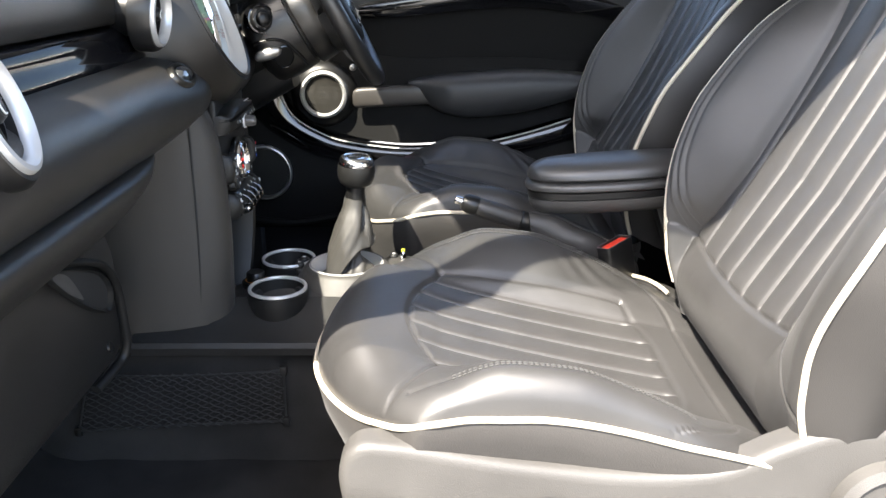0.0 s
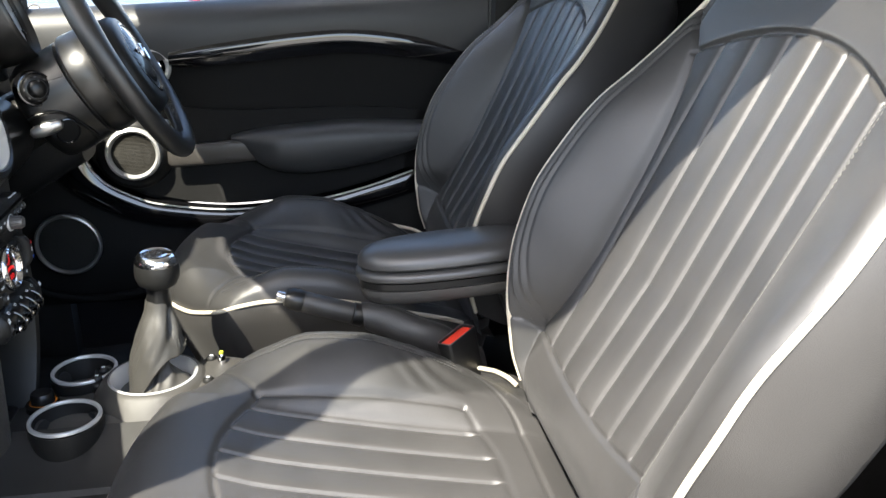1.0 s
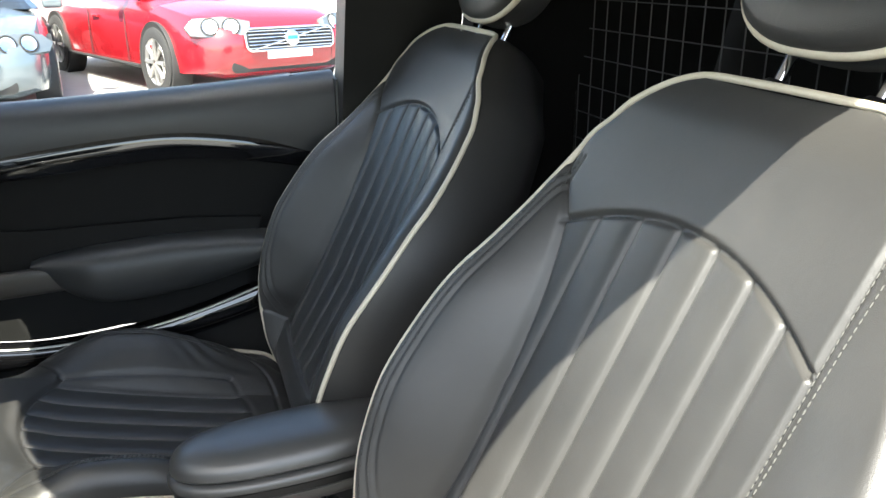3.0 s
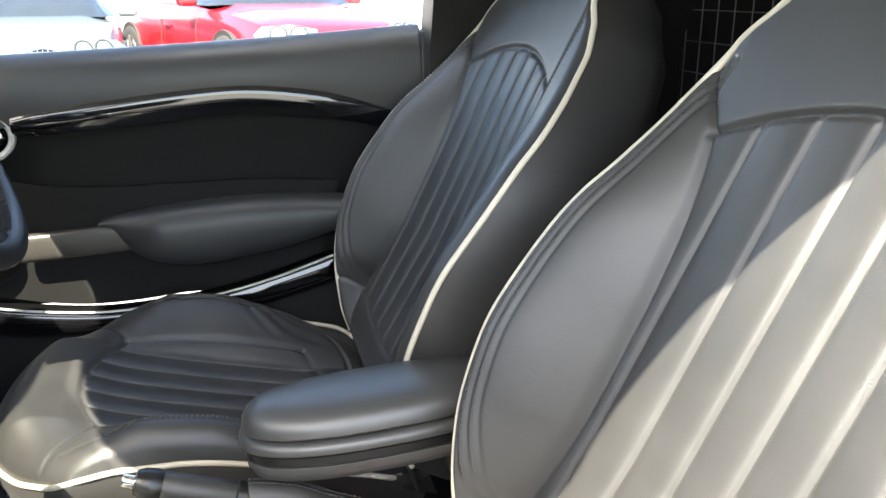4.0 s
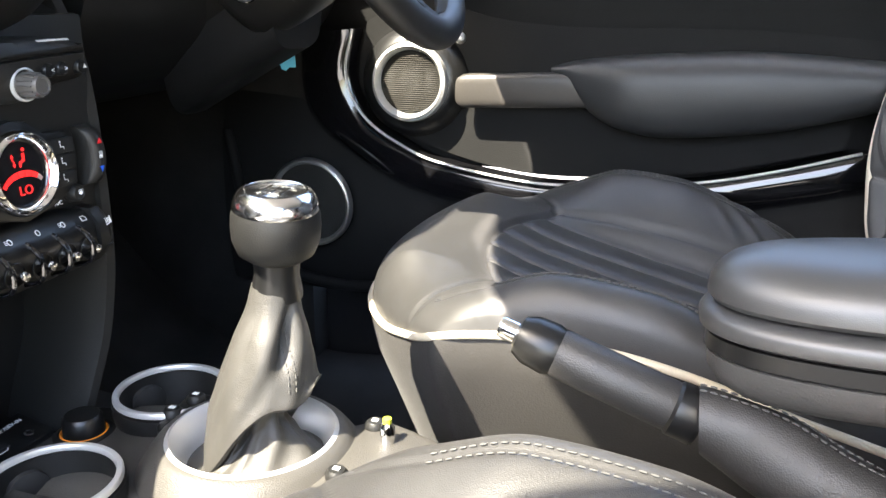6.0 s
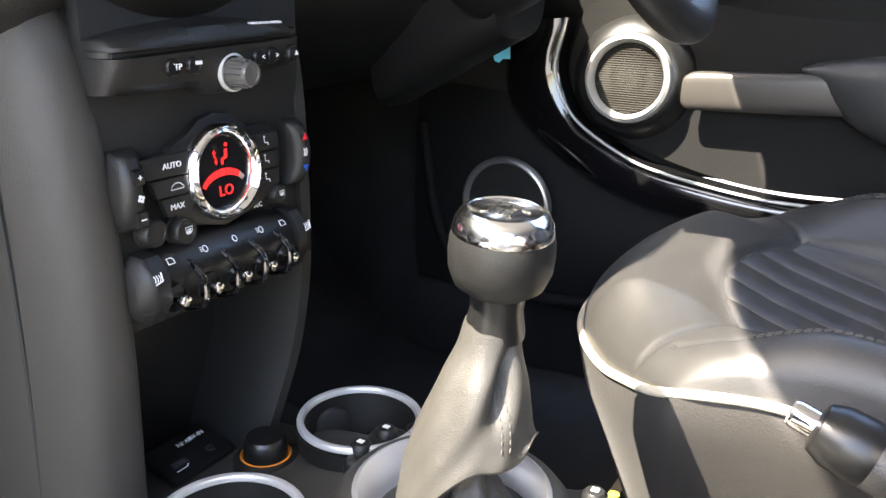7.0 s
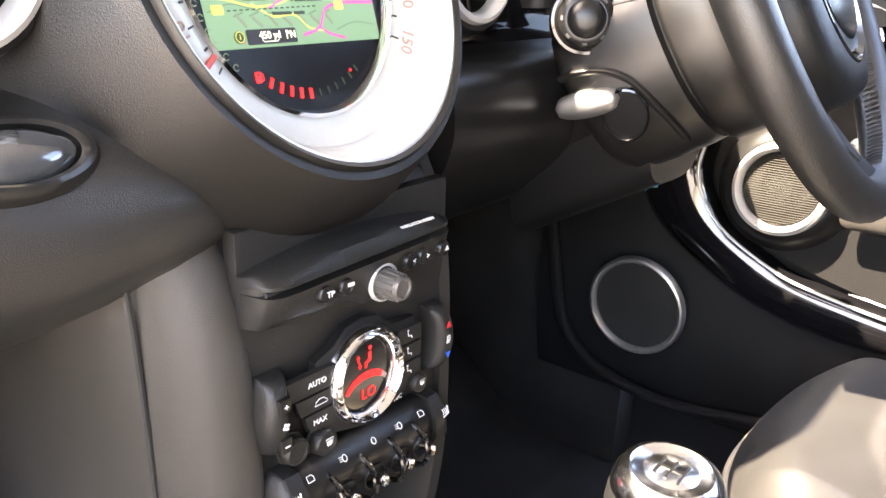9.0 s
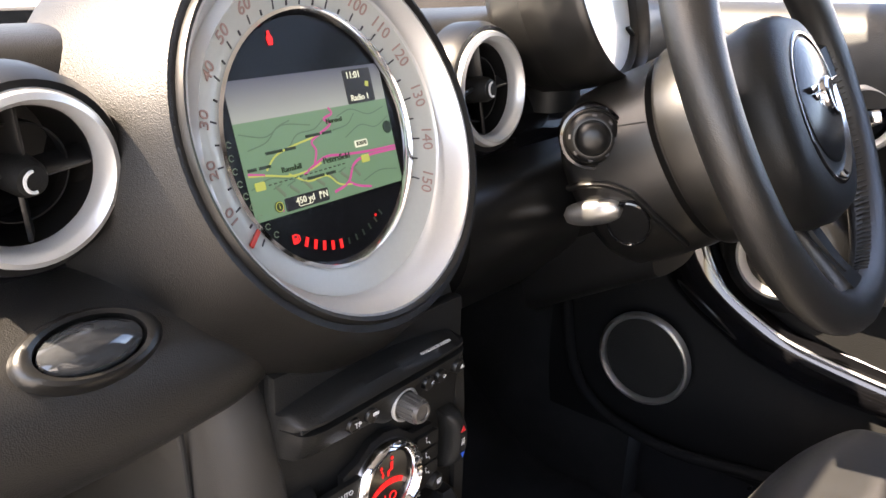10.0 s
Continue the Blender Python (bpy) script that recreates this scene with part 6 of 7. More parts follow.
loft("body", rings, CONSOLEGREY, console, "satin grey console body")
skirt_rows = []
for x in np.linspace(-0.50, -0.02, 24):
    skirt_rows.append([(x, -0.055, 0.262), (x, -0.085, 0.247), (x, -0.118, 0.230), (x, -0.150, 0.222), (x, -0.154, 0.214), (x, -0.150, 0.20)])
skirt_plate = shell_plate("skirt", np.array(skirt_rows), 0.008, PLASTIC, "", "", console)
skirt_plate["label"] = "grey plastic console skirt"
turned("drum", [(0.108, -0.055), (0.094, -0.030), (0.083, -0.012), (0.0755, -0.002), (0.0705, 0.0025), (0.0665, 0.0035), (0.0645, -0.01), (0.0645, -0.055)], pose(-0.172, 0.040, 0.284), CONSOLEGREY, console, "raised grey collar round the gaiter", loop=True)


def cup_holder(at, depth, r=0.046):
    c = new("cup_holder")
    c.parent = console
    m = pose(*at)
    turned("pot", [(r * 0.66, -depth), (r * 0.80, -depth + 0.008), (r * 0.98, -depth * 0.45), (r * 1.10, -0.012), (r * 1.10, -0.002), (r * 0.99, -0.002), (r * 0.95, -0.02), (r * 0.75, -depth + 0.012), (0.001, -depth + 0.012)], m, SATIN, c, "black cup holder pot")
    turned("ring", ring_profile(r * 0.95, r * 1.07, 0.005, 0.1), m, SILVER, c, "silver ring", loop=True)
    for k in range(3):
        a = 2 * math.pi * k / 3 + 0.7
        turned("grip_pad", [(0.018, 0), (0.017, 0.004), (0.010, 0.006), (0.001, 0.0065)], m @ pose(r * 0.93 * math.cos(a), r * 0.93 * math.sin(a), -0.026, 90, 0, math.degrees(a) - 90), RUBBER, c, sides=20)
    return c


cup_holder((-0.285, 0.090, 0.276), 0.07)
cup_holder((-0.277, -0.058, 0.278), 0.10)
# lighter with amber ring
lighter = new("lighter_socket")
lighter.parent = console
mlg = pose(-0.335, 0.036, 0.252)
turned("socket", [(0.026, -0.02), (0.025, 0.003), (0.020, 0.006), (0.018, 0.0)], mlg, SATIN, lighter)
turned("amber_ring", ring_profile(0.0165, 0.020, 0.006), mlg, AMBER, lighter, "amber ring", loop=True)
turned("plug", [(0.017, 0.0), (0.0165, 0.018), (0.014, 0.021), (0.001, 0.0205)], mlg, SMOOTH, lighter)
# socket plate for leads
plate = new("media_plate")
plate.parent = console
mp = facing((-0.392, 0.010, 0.250), (0.25, 0, 1), (-1, 0, 0.25))
box("plate", (0.062, 0.04, 0.008), mp, SMOOTH, plate, bevel=0.003)
box("usb_slot", (0.014, 0.006, 0.001), mp @ pose(-0.014, -0.006, 0.0042), PRINT, plate, bevel=0)
words("plate_text", "AV-IN", 0.0040, mp @ pose(0.016, 0.010, 0.0043), WHITE, plate)
words("plate_text", "AV-IN", 0.0040, mp @ pose(0.004, 0.010, 0.0043, 0, 0, 180), WHITE, plate)
tube("usb_symbol", [mp @ Vector(p) for p in ((-0.022, -0.012, 0.0043), (-0.012, -0.012, 0.0043), (-0.010, -0.010, 0.0043))], 0.0005, WHITE, plate, sides=4)
turned("jack", [(0.004, 0.004), (0.004, 0.0055), (0.0022, 0.0055), (0.002, 0.003)], mp @ pose(0.014, -0.008, 0), RUBBER, plate, sides=16)
# gear lever
lever = thing("gear_lever", "gear lever with black and chrome knob and leather gaiter", "gear lever", (-0.162, 0.036, 0.281))
turned("base_ring", [(0.050, -0.028), (0.0535, -0.012), (0.060, 0.004), (0.063, 0.008), (0.0665, 0.006), (0.0665, 0.0), (0.056, -0.02)], pose(-0.010, 0.004, 0), SILVER, lever, "silver funnel ring round the gaiter", loop=True)


def lobe(q, at, width):
    away = (q - radians(at) + math.pi) % (2 * math.pi) - math.pi
    return math.exp(-(away / width) ** 2)


ANGLES = np.linspace(0, 2 * math.pi, 120, endpoint=False)


def hem(q):
    """Height of the fold where the sleeve hangs over its own foot: low ahead, high behind."""
    k = min(1.0, max(0.0, (math.cos(q - radians(-12)) + 0.62) / 1.45))
    return -0.019 + 0.062 * k * k * (3 - 2 * k)


def sleeve_point(q, f, scale=1.0):
    low = hem(q)
    z = low + (0.125 - low) * f
    g = (z + 0.022) / 0.147
    rr = float(ease(g, [(0, 0.0415), (0.12, 0.0415), (0.35, 0.0400), (0.55, 0.0360), (0.75, 0.0282), (0.90, 0.0205), (1, 0.0185)]))
    cx = float(ease(g, [(0, -0.006), (0.3, -0.003), (0.6, 0.003), (1, 0.008)]))
    valley = -0.50 * lobe(q, -46 + 20 * (g - 0.6) / 0.3, 0.24) * math.exp(-((g - 0.76) / 0.14) ** 2)
    ridge = 0.10 * lobe(q, -78 + 25 * (g - 0.6), 0.30) * math.exp(-((g - 0.72) / 0.16) ** 2)
    lip = 0.05 * math.exp(-(f / 0.10) ** 2) * lobe(q, -30, 1.0)
    flap = 0.14 * lobe(q, 14, 0.36) * math.exp(-((f - 0.05) / 0.11) ** 2)
    crimp = 0.022 * math.sin(5 * q + 9 * g) * math.sin(math.pi * min(1, g)) + 0.010 * math.sin(13 * q - 21 * g) * math.sin(math.pi * min(1, g))
    r2 = rr * (1 + valley + ridge + lip + flap + crimp) * scale
    return (cx + r2 * math.cos(q), 0.019 * g + r2 * 0.93 * math.sin(q), z + 0.014 * lobe(q, 12, 0.30) * math.exp(-(f / 0.08) ** 2))


under = [[np.array(sleeve_point(q, 0.0, k)) + np.array((0, 0, dz)) for q in ANGLES] for k, dz in ((0.55, 0.012), (0.72, 0.003), (0.88, -0.0025), (0.96, -0.0022))]
rings = under + [[sleeve_point(q, f) for q in ANGLES] for f in np.linspace(0, 1, 80)]
loft("gaiter", rings, GAITER, lever, "creased black leather gaiter")
# the gaiter's foot, pushed up and crumpled under the fold
foot = []
for f in np.linspace(0, 1, 30):
    ring = []
    for q in ANGLES:
        up = max(0.0, hem(q) + 0.019)
        z = -0.021 + (up * 0.95 + 0.006) * f
        r = 0.0525 - 0.004 * min(1, f * 4) - (0.008 + 0.018 * min(1.0, up / 0.045)) * min(1.0, max(0.0, f - 0.2) / 0.45) ** 0.8 + 0.0035 * math.sin(math.pi * f) * math.sin(4 * q + 5 * f + 0.6) + 0.0022 * math.sin(math.pi * f) * math.sin(9 * q - 11 * f)
        r += 0.004 * lobe(q, 0, 0.4) * math.sin(math.pi * min(1, f * 1.4))
        ring.append((-0.006 + r * math.cos(q), 0.003 + r * 0.95 * math.sin(q), z))
    foot.append(ring)
loft("gaiter_foot", foot, GAITER, lever, "crumpled foot of the leather gaiter", caps=False)
for off in (-2, 1):
    stitches("stitching", [np.array(r[110 + off]) * np.array((1.012, 1.012, 1.0)) for r in rings[14:66]], lever, step=0.005, size=0.003)
mk = pose(0.008, 0.020, 0.114, 3, 4, 0)
turned("collar", [(0.0190, 0.002), (0.0190, 0.006), (0.0165, 0.020), (0.0175, 0.034), (0.018, 0.040)], mk, SMOOTH, lever)
turned("knob", [(0.014, 0.031), (0.0205, 0.0325), (0.0280, 0.038), (0.0318, 0.048), (0.0325, 0.058), (0.0320, 0.066), (0.0305, 0.0715), (0.027, 0.0735)], mk, SATIN, lever, "satin black round knob")
turned("chrome_cap", [(0.0304, 0.0700), (0.0310, 0.0712), (0.0298, 0.0775), (0.0265, 0.0830), (0.0225, 0.0848), (0.0205, 0.0835)], mk, POLISHED, lever, "chrome cap ring")
turned("shift_plate", [(0.0205, 0.081), (0.015, 0.0835), (0.001, 0.0845)], mk, POLISHED, lever, "chrome shift pattern plate")
for x in (-0.007, 0, 0.007):
    box("shift_line", (0.0014, 0.016 if x else 0.016, 0.0005), mk @ pose(x, 0, 0.0846), SMOOTH, lever, bevel=0)
box("shift_line", (0.0154, 0.0014, 0.0005), mk @ pose(0, 0, 0.0847), SMOOTH, lever, bevel=0)
box("switch_tab", (0.026, 0.060, 0.030), pose(-0.254, 0.068, 0.262, 0, 0, 8), SATIN, console, bevel=0.006, segments=3)
# small switches round the lever
for x, y, z in ((-0.259, 0.056, 0.276), (-0.255, 0.083, 0.276), (-0.090, 0.088, 0.280), (-0.088, 0.014, 0.281)):
    turned("button", [(0.0085, 0), (0.0085, 0.004), (0.006, 0.007), (0.001, 0.0075)], pose(x, y, z), SATIN, console, sides=20)
    box("button_mark", (0.005, 0.004, 0.0005), pose(x, y, z + 0.0076), WHITE, console, bevel=0)
turned("mode_switch", [(0.006, 0), (0.006, 0.016), (0.0035, 0.02)], pose(-0.072, 0.070, 0.278), CHROME, console, sides=16)
turned("mode_switch_tip", [(0.0035, 0.0), (0.0035, 0.004), (0.001, 0.005)], pose(-0.072, 0.070, 0.298), mat("yellow_green_tip", (0.55, 0.6, 0.05), 0.4), console, sides=12)

# ---- handbrake ----
brake = thing("handbrake", "black leather handbrake lever with chrome button and loose gaiter", "handbrake", (0.30, 0.04, 0.22))
p0, p1 = Vector((0.022, 0.04, 0.405)) - Vector((0.30, 0.04, 0.22)), Vector((0.149, 0.04, 0.362)) - Vector((0.30, 0.04, 0.22))
ax = (p1 - p0).normalized()
mbk = facing(p0, ax, (0, 1, 0))
turned("button", [(0.001, 0.0), (0.0065, 0.0), (0.0075, 0.002), (0.0075, 0.016)], mbk, CHROME, brake, "chrome release button", sides=24)
turned("tip", [(0.008, 0.012), (0.013, 0.014), (0.0165, 0.022), (0.0175, 0.036), (0.016, 0.041)], mbk, SMOOTH, brake, "black tip cap", sides=32)
turned("grip", [(0.0155, 0.040), (0.0165, 0.042), (0.0165, 0.118), (0.0155, 0.120)], mbk, GRIPSKIN, brake, "leather grip", sides=32)
turned("collar", [(0.016, 0.119), (0.018, 0.121), (0.018, 0.136), (0.0165, 0.138)], mbk, SMOOTH, brake, sides=32)
rings = []
for f in np.linspace(0, 1, 60):
    c = p0 + ax * 0.138 + Vector((0.20 * f, 0, -0.060 * f - 0.04 * f * f))
    hw, hh = 0.0195 + 0.012 * f, 0.0215 + 0.034 * f ** 0.8
    ring = []
    for q in np.linspace(0, 2 * math.pi, 36, endpoint=False):
        w = 1 + 0.05 * math.sin(q * 3 + f * 14) * math.sin(math.pi * f) + 0.035 * math.sin(f * 46 + 2 * q) * math.sin(math.pi * f) * max(0.0, -math.sin(q - 0.4))
        ring.append(c + Vector((-0.1 * hh * math.sin(q), hw * w * math.cos(q), hh * w * math.sin(q) - hh * 0.55 * f)))
    rings.append(ring)
loft("gaiter", rings, GRIPSKIN, brake, "loose black leather gaiter")
st = [r[9] + Vector((0, 0.004, 0.0006)) for r in rings]
stitches("stitching", [tuple(v) for v in st], brake)
stitches("stitching", [tuple(v + Vector((0, -0.008, 0))) for v in st], brake)

# ---- arm rest ----
arm = thing("armrest", "black padded leather centre armrest on its hinged arm", "armrest", (0.16, 0.06, 0.372))


def pad(name, prof, material, label):
    """Stacked plan outlines with a blunt rounded nose."""
    rings = []
    for z, inset in prof:
        ring = []
        for q in np.linspace(0, 2 * math.pi, 64, endpoint=False):
            cx, sy = math.cos(q), math.sin(q)
            x = 0.155 + (0.155 - inset) * math.copysign(abs(cx) ** 0.80, cx)
            y = (0.062 - inset) * math.copysign(abs(sy) ** 0.80, sy)
            tilt = 0.03 * (x - 0.1) * 2
            crown = 0
            ring.append((x - 0.012, y, z + tilt + crown))
        rings.append(ring)
    return loft(name, rings, material, arm, label)


pad("lid", [(0.072, 0.010), (0.073, 0.003), (0.0765, 0.000), (0.083, 0.0005), (0.090, 0.004), (0.096, 0.010), (0.1005, 0.019), (0.1035, 0.030), (0.1050, 0.045), (0.1055, 0.058)], ARMVINYL, "padded leather lid")
pad("lid_rim", [(0.053, 0.004), (0.057, -0.003), (0.063, -0.004), (0.068, -0.001), (0.0705, 0.006), (0.071, 0.012)], ARMVINYL, "rolled leather edge under the lid")
pad("band", [(0.041, 0.003), (0.0425, 0.0015), (0.0525, 0.0015), (0.0535, 0.006)], SMOOTH, "dark band between lid and tray")
pad("tray", [(0.010, 0.030), (0.013, 0.020), (0.020, 0.010), (0.030, 0.004), (0.0395, 0.003), (0.0405, 0.007)], TRIM, "grey plastic lower shell")
box("hinge_arm", (0.06, 0.05, 0.16), pose(0.26, 0, -0.03, 0, -20, 0), SATIN, arm, bevel=0.01)

# ---- buckles ----


def buckle(at, rz, label):
    b = thing("seat_belt_buckle", label, "seat belt buckle", Matrix.Translation(at) @ pose(0, 0, 0, 8, -10, rz), group="buckles")
    rings = []
    for z, w, d, r in ((-0.072, 0.020, 0.052, 0.004), (-0.066, 0.026, 0.062, 0.005), (0.006, 0.0285, 0.066, 0.005), (0.0115, 0.0275, 0.065, 0.0045), (0.0120, 0.0245, 0.062, 0.0035), (0.0085, 0.0235, 0.061, 0.003), (-0.01, 0.0235, 0.061, 0.003)):
        rings.append([(x, y, z) for x, y in rounded(w, d, r, 5)])
    loft("casing", rings, SMOOTH, b, "black casing, its lit edge drawn as a pale line")
    # pale line stands in for the light caught by the casing's edge
    tube("casing_edge_glint", [(x, y, 0.0121) for x, y in rounded(0.0258, 0.0632, 0.004, 5)], 0.0007, WIRE, b, closed=True, sides=5)
    box("release", (0.0225, 0.060, 0.010), pose(0.0, 0, 0.0045), RED, b, "red release button", bevel=0.003, segments=3)
    for k, w in ((-0.030, 0.016), (-0.036, 0.022), (-0.042, 0.012)):
        box("moulded_mark", (0.0006, w, 0.0022), pose(-0.0141, 0, k), WIRE, b, bevel=0)
    tube("stalk", [(0, 0, -0.07), (0.0, 0, -0.12)], 0.009, RUBBER, b)
    return b


buckle((0.292, -0.024, 0.336), -49, "black seat belt buckle with red button by the passenger seat")
buckle((0.275, 0.135, 0.235), -70, "black seat belt buckle with red button by the driver's seat")

# ---- passenger foot space ----
net = thing("storage_net", "black elastic storage net on the tunnel side", "storage net", (-0.43, -0.150, 0.115))
corners = [(-0.175, 0, -0.055), (0.17, 0, -0.036), (0.172, 0, 0.058), (-0.145, 0, 0.050)]
c4 = [np.array(c) for c in corners]
cord = []
for i in range(4):
    a, b = c4[i], c4[(i + 1) % 4]
    for f in np.linspace(0, 1, 10, endpoint=False):
        cord.append(a + (b - a) * f + np.array((0, 0, -0.006 * math.sin(math.pi * f) * (1 if i == 2 else -0.4))))
tube("border_cord", cord, 0.0022, RUBBER, net, closed=True, sides=6)


def net_at(u, v):
    return (c4[0] * (1 - u) + c4[1] * u) * (1 - v) + (c4[3] * (1 - u) + c4[2] * u) * v


verts, faces = [], []
for k in range(-9, 17):
    for sgn in (1, -1):
        line = []
        for f in np.linspace(0, 1, 22):
            u = (k + 9 * f) / 16 if sgn == 1 else (k + 9 * (1 - f)) / 16
            if 0 <= u <= 1:
                line.append(net_at(u, f) + np.array((0, -0.003 - 0.002 * math.sin(f * 60) * sgn, 0)))
        if len(line) > 2:
            v, fc = tube_geo(line, 0.0011, sides=4)
            faces += [tuple(i + len(verts) for i in q) for q in fc]
            verts += v
mesh_object("netting", verts, faces, RUBBER, net)
for c in corners:
    box("clip", (0.012, 0.010, 0.016), pose(*c), SATIN, net, bevel=0.003)
# finger pull of the glove box
recess = new("finger_pull")
recess.parent = dash
slot_line = spline([(-0.444, 0.453, 0), (-0.411, 0.447, 0), (-0.345, 0.422, 0), (-0.303, 0.398, 0), (-0.284, 0.368, 0), (-0.298, 0.346, 0), (-0.332, 0.360, 0), (-0.371, 0.385, 0), (-0.421, 0.427, 0)], 48, closed=True)[:, :2]
mid = slot_line.mean(axis=0)
rings = []
for k, x in ((1.09, -0.4615), (1.06, -0.4560), (1.0, -0.4545), (0.97, -0.4560), (0.90, -0.4600)):
    rings.append([(x, mid[0] + (y - mid[0]) * k, mid[1] + (z - mid[1]) * k) for y, z in slot_line])
loft("pull_rim", rings, SATIN, recess, caps=False)
# flat slabs: dark for the recess's shade, pale crescent for its lit wall
slab("recess", [(mid[0] + (y - mid[0]) * 0.93, mid[1] + (z - mid[1]) * 0.93) for y, z in slot_line], 0.002, facing((-0.4615, 0, 0), (1, 0, 0)), RUBBER, recess, "flat dark slab for the shade in the finger recess", bevel=0)
slab("pull_face_lit", spline([(-0.436, 0.448, 0), (-0.408, 0.441, 0), (-0.388, 0.424, 0), (-0.366, 0.390, 0), (-0.392, 0.405, 0), (-0.418, 0.426, 0)], 30, closed=True)[:, :2], 0.003, facing((-0.4600, 0, 0), (1, 0, 0)), TRIM, recess, "inner face of the finger pull, coloured pale as if lit", bevel=0.001)
tube("pull_lip", spline([(-0.462, -0.40, 0.452), (-0.457, -0.350, 0.435), (-0.455, -0.300, 0.410), (-0.455, -0.272, 0.371), (-0.458, -0.257, 0.309), (-0.462, -0.250, 0.268), (-0.470, -0.265, 0.246), (-0.478, -0.330, 0.240)], 40), 0.0075, SATIN, recess, flat=0.7)
turned("screw", [(0.008, 0), (0.007, 0.003), (0.001, 0.002)], facing((-0.464, -0.300, 0.290), (1, 0, 0.2)), SMOOTH, dash, sides=18)

# trim of the passenger seat's outer side
side_trim = thing("seat_side_trim", "grey plastic side trim with height lever on the passenger seat", "seat trim", (0.1, -0.555, 0.10))
prof = spline([(-0.215, 0, 0.150), (-0.199, 0, 0.200), (-0.151, 0, 0.204), (-0.03, 0, 0.182), (0.093, 0, 0.167), (0.18, 0, 0.168), (0.225, 0, 0.180), (0.271, 0, 0.203), (0.34, 0, 0.224), (0.42, 0, 0.215), (0.46, 0, 0.16), (0.46, 0, 0.05), (0.30, 0, 0.0), (-0.05, 0, -0.01), (-0.18, 0, 0.05)], 90, closed=True)
slab("cover", [(x, z) for x, _, z in prof], 0.035, facing((0, 0.02, 0), (0, -1, 0)), TRIM, side_trim, bevel=0.014, segments=4)
turned("recliner_boss", [(0.062, 0.0), (0.060, 0.018), (0.050, 0.024), (0.046, 0.018), (0.001, 0.020)], facing((0.385, -0.012, 0.125), (0, -1, 0)), TRIM, side_trim)
turned("height_knob", [(0.045, 0.0), (0.043, 0.02), (0.036, 0.026), (0.001, 0.027)], facing((0.015, -0.012, 0.095), (0, -1, 0)), SMOOTH, side_trim)
rings = []
for f in np.linspace(0, 1, 12):
    w = 0.5 + 0.5 * math.sin(math.pi * min(1, f * 1.2 + 0.1)) ** 0.5
    rings.append([(-0.225 + 0.09 * f, -0.045 + 0.016 * math.cos(q), 0.135 + 0.014 * w * math.sin(q) - 0.01 * f) for q in np.linspace(0, 2 * math.pi, 16, endpoint=False)])
loft("slide_lever", rings, ALU, side_trim, "grey seat slide lever")

# pale carpet under the driver's seat
mat_ = tagged(box("floor_mat", (0.35, 0.36, 0.012), pose(-0.02, 0.40, 0.02), BEIGE, bevel=0.004), "beige floor mat under the driver's seat", "floor mat")

# open passenger door, swung out ahead of the sill
wide = thing("door_2", "black passenger door standing wide open", "car door", Matrix.Translation((-0.66, -0.80, 0)) @ pose(0, 0, 0, 0, 0, -72), kind="structure")
box("door_shell", (1.06, 0.07, 0.66), pose(0.54, -0.04, 0.46), BODY, wide, bevel=0.02)
box("door_card", (1.00, 0.04, 0.60), pose(0.54, 0.012, 0.47), DOORCARD, wide, bevel=0.015)
box("arm_pad", (0.45, 0.06, 0.09), pose(0.62, 0.05, 0.49), BELT, wide, bevel=0.03, segments=4)

# ---- outside ----
ASPHALT = mat("pale_concrete", (0.24, 0.235, 0.225), 0.9, grain=1.0, size=60, vary=0.25, blotch=0.8)
gx, gy = np.meshgrid(np.linspace(-400, 400, 21), np.linspace(-400, 400, 21), indexing="ij")
shell_plate("ground", np.stack([gx, gy, 0 * gx - 0.30], -1), -0.2, ASPHALT, "sunlit pale concrete yard", "ground")
# body of the car itself, below the floor and doors
for y in (0.80,):
    box("trim_sill", (2.2, 0.06, 0.30), pose(0.1, y, 0.02), BODY, bevel=0.02)["kind"] = "structure"

REDPAINT = mat("red_car_paint", (0.26, 0.008, 0.014), 0.2, coat=1.0, vary=0.05, rvary=0.03)
SILVERPAINT = mat("silver_car_paint", (0.17, 0.20, 0.215), 0.22, metal=0.5, coat=1.0, vary=0.05, rvary=0.03)
TINT = mat("car_glass", (0.02, 0.025, 0.03), 0.05, rvary=0.02)
LAMP = mat("headlight_lens", (0.16, 0.18, 0.19), 0.12, metal=0.5, rvary=0.03, vary=0.06)
TYRE = mat("tyre_rubber", (0.02, 0.02, 0.02), 0.8)


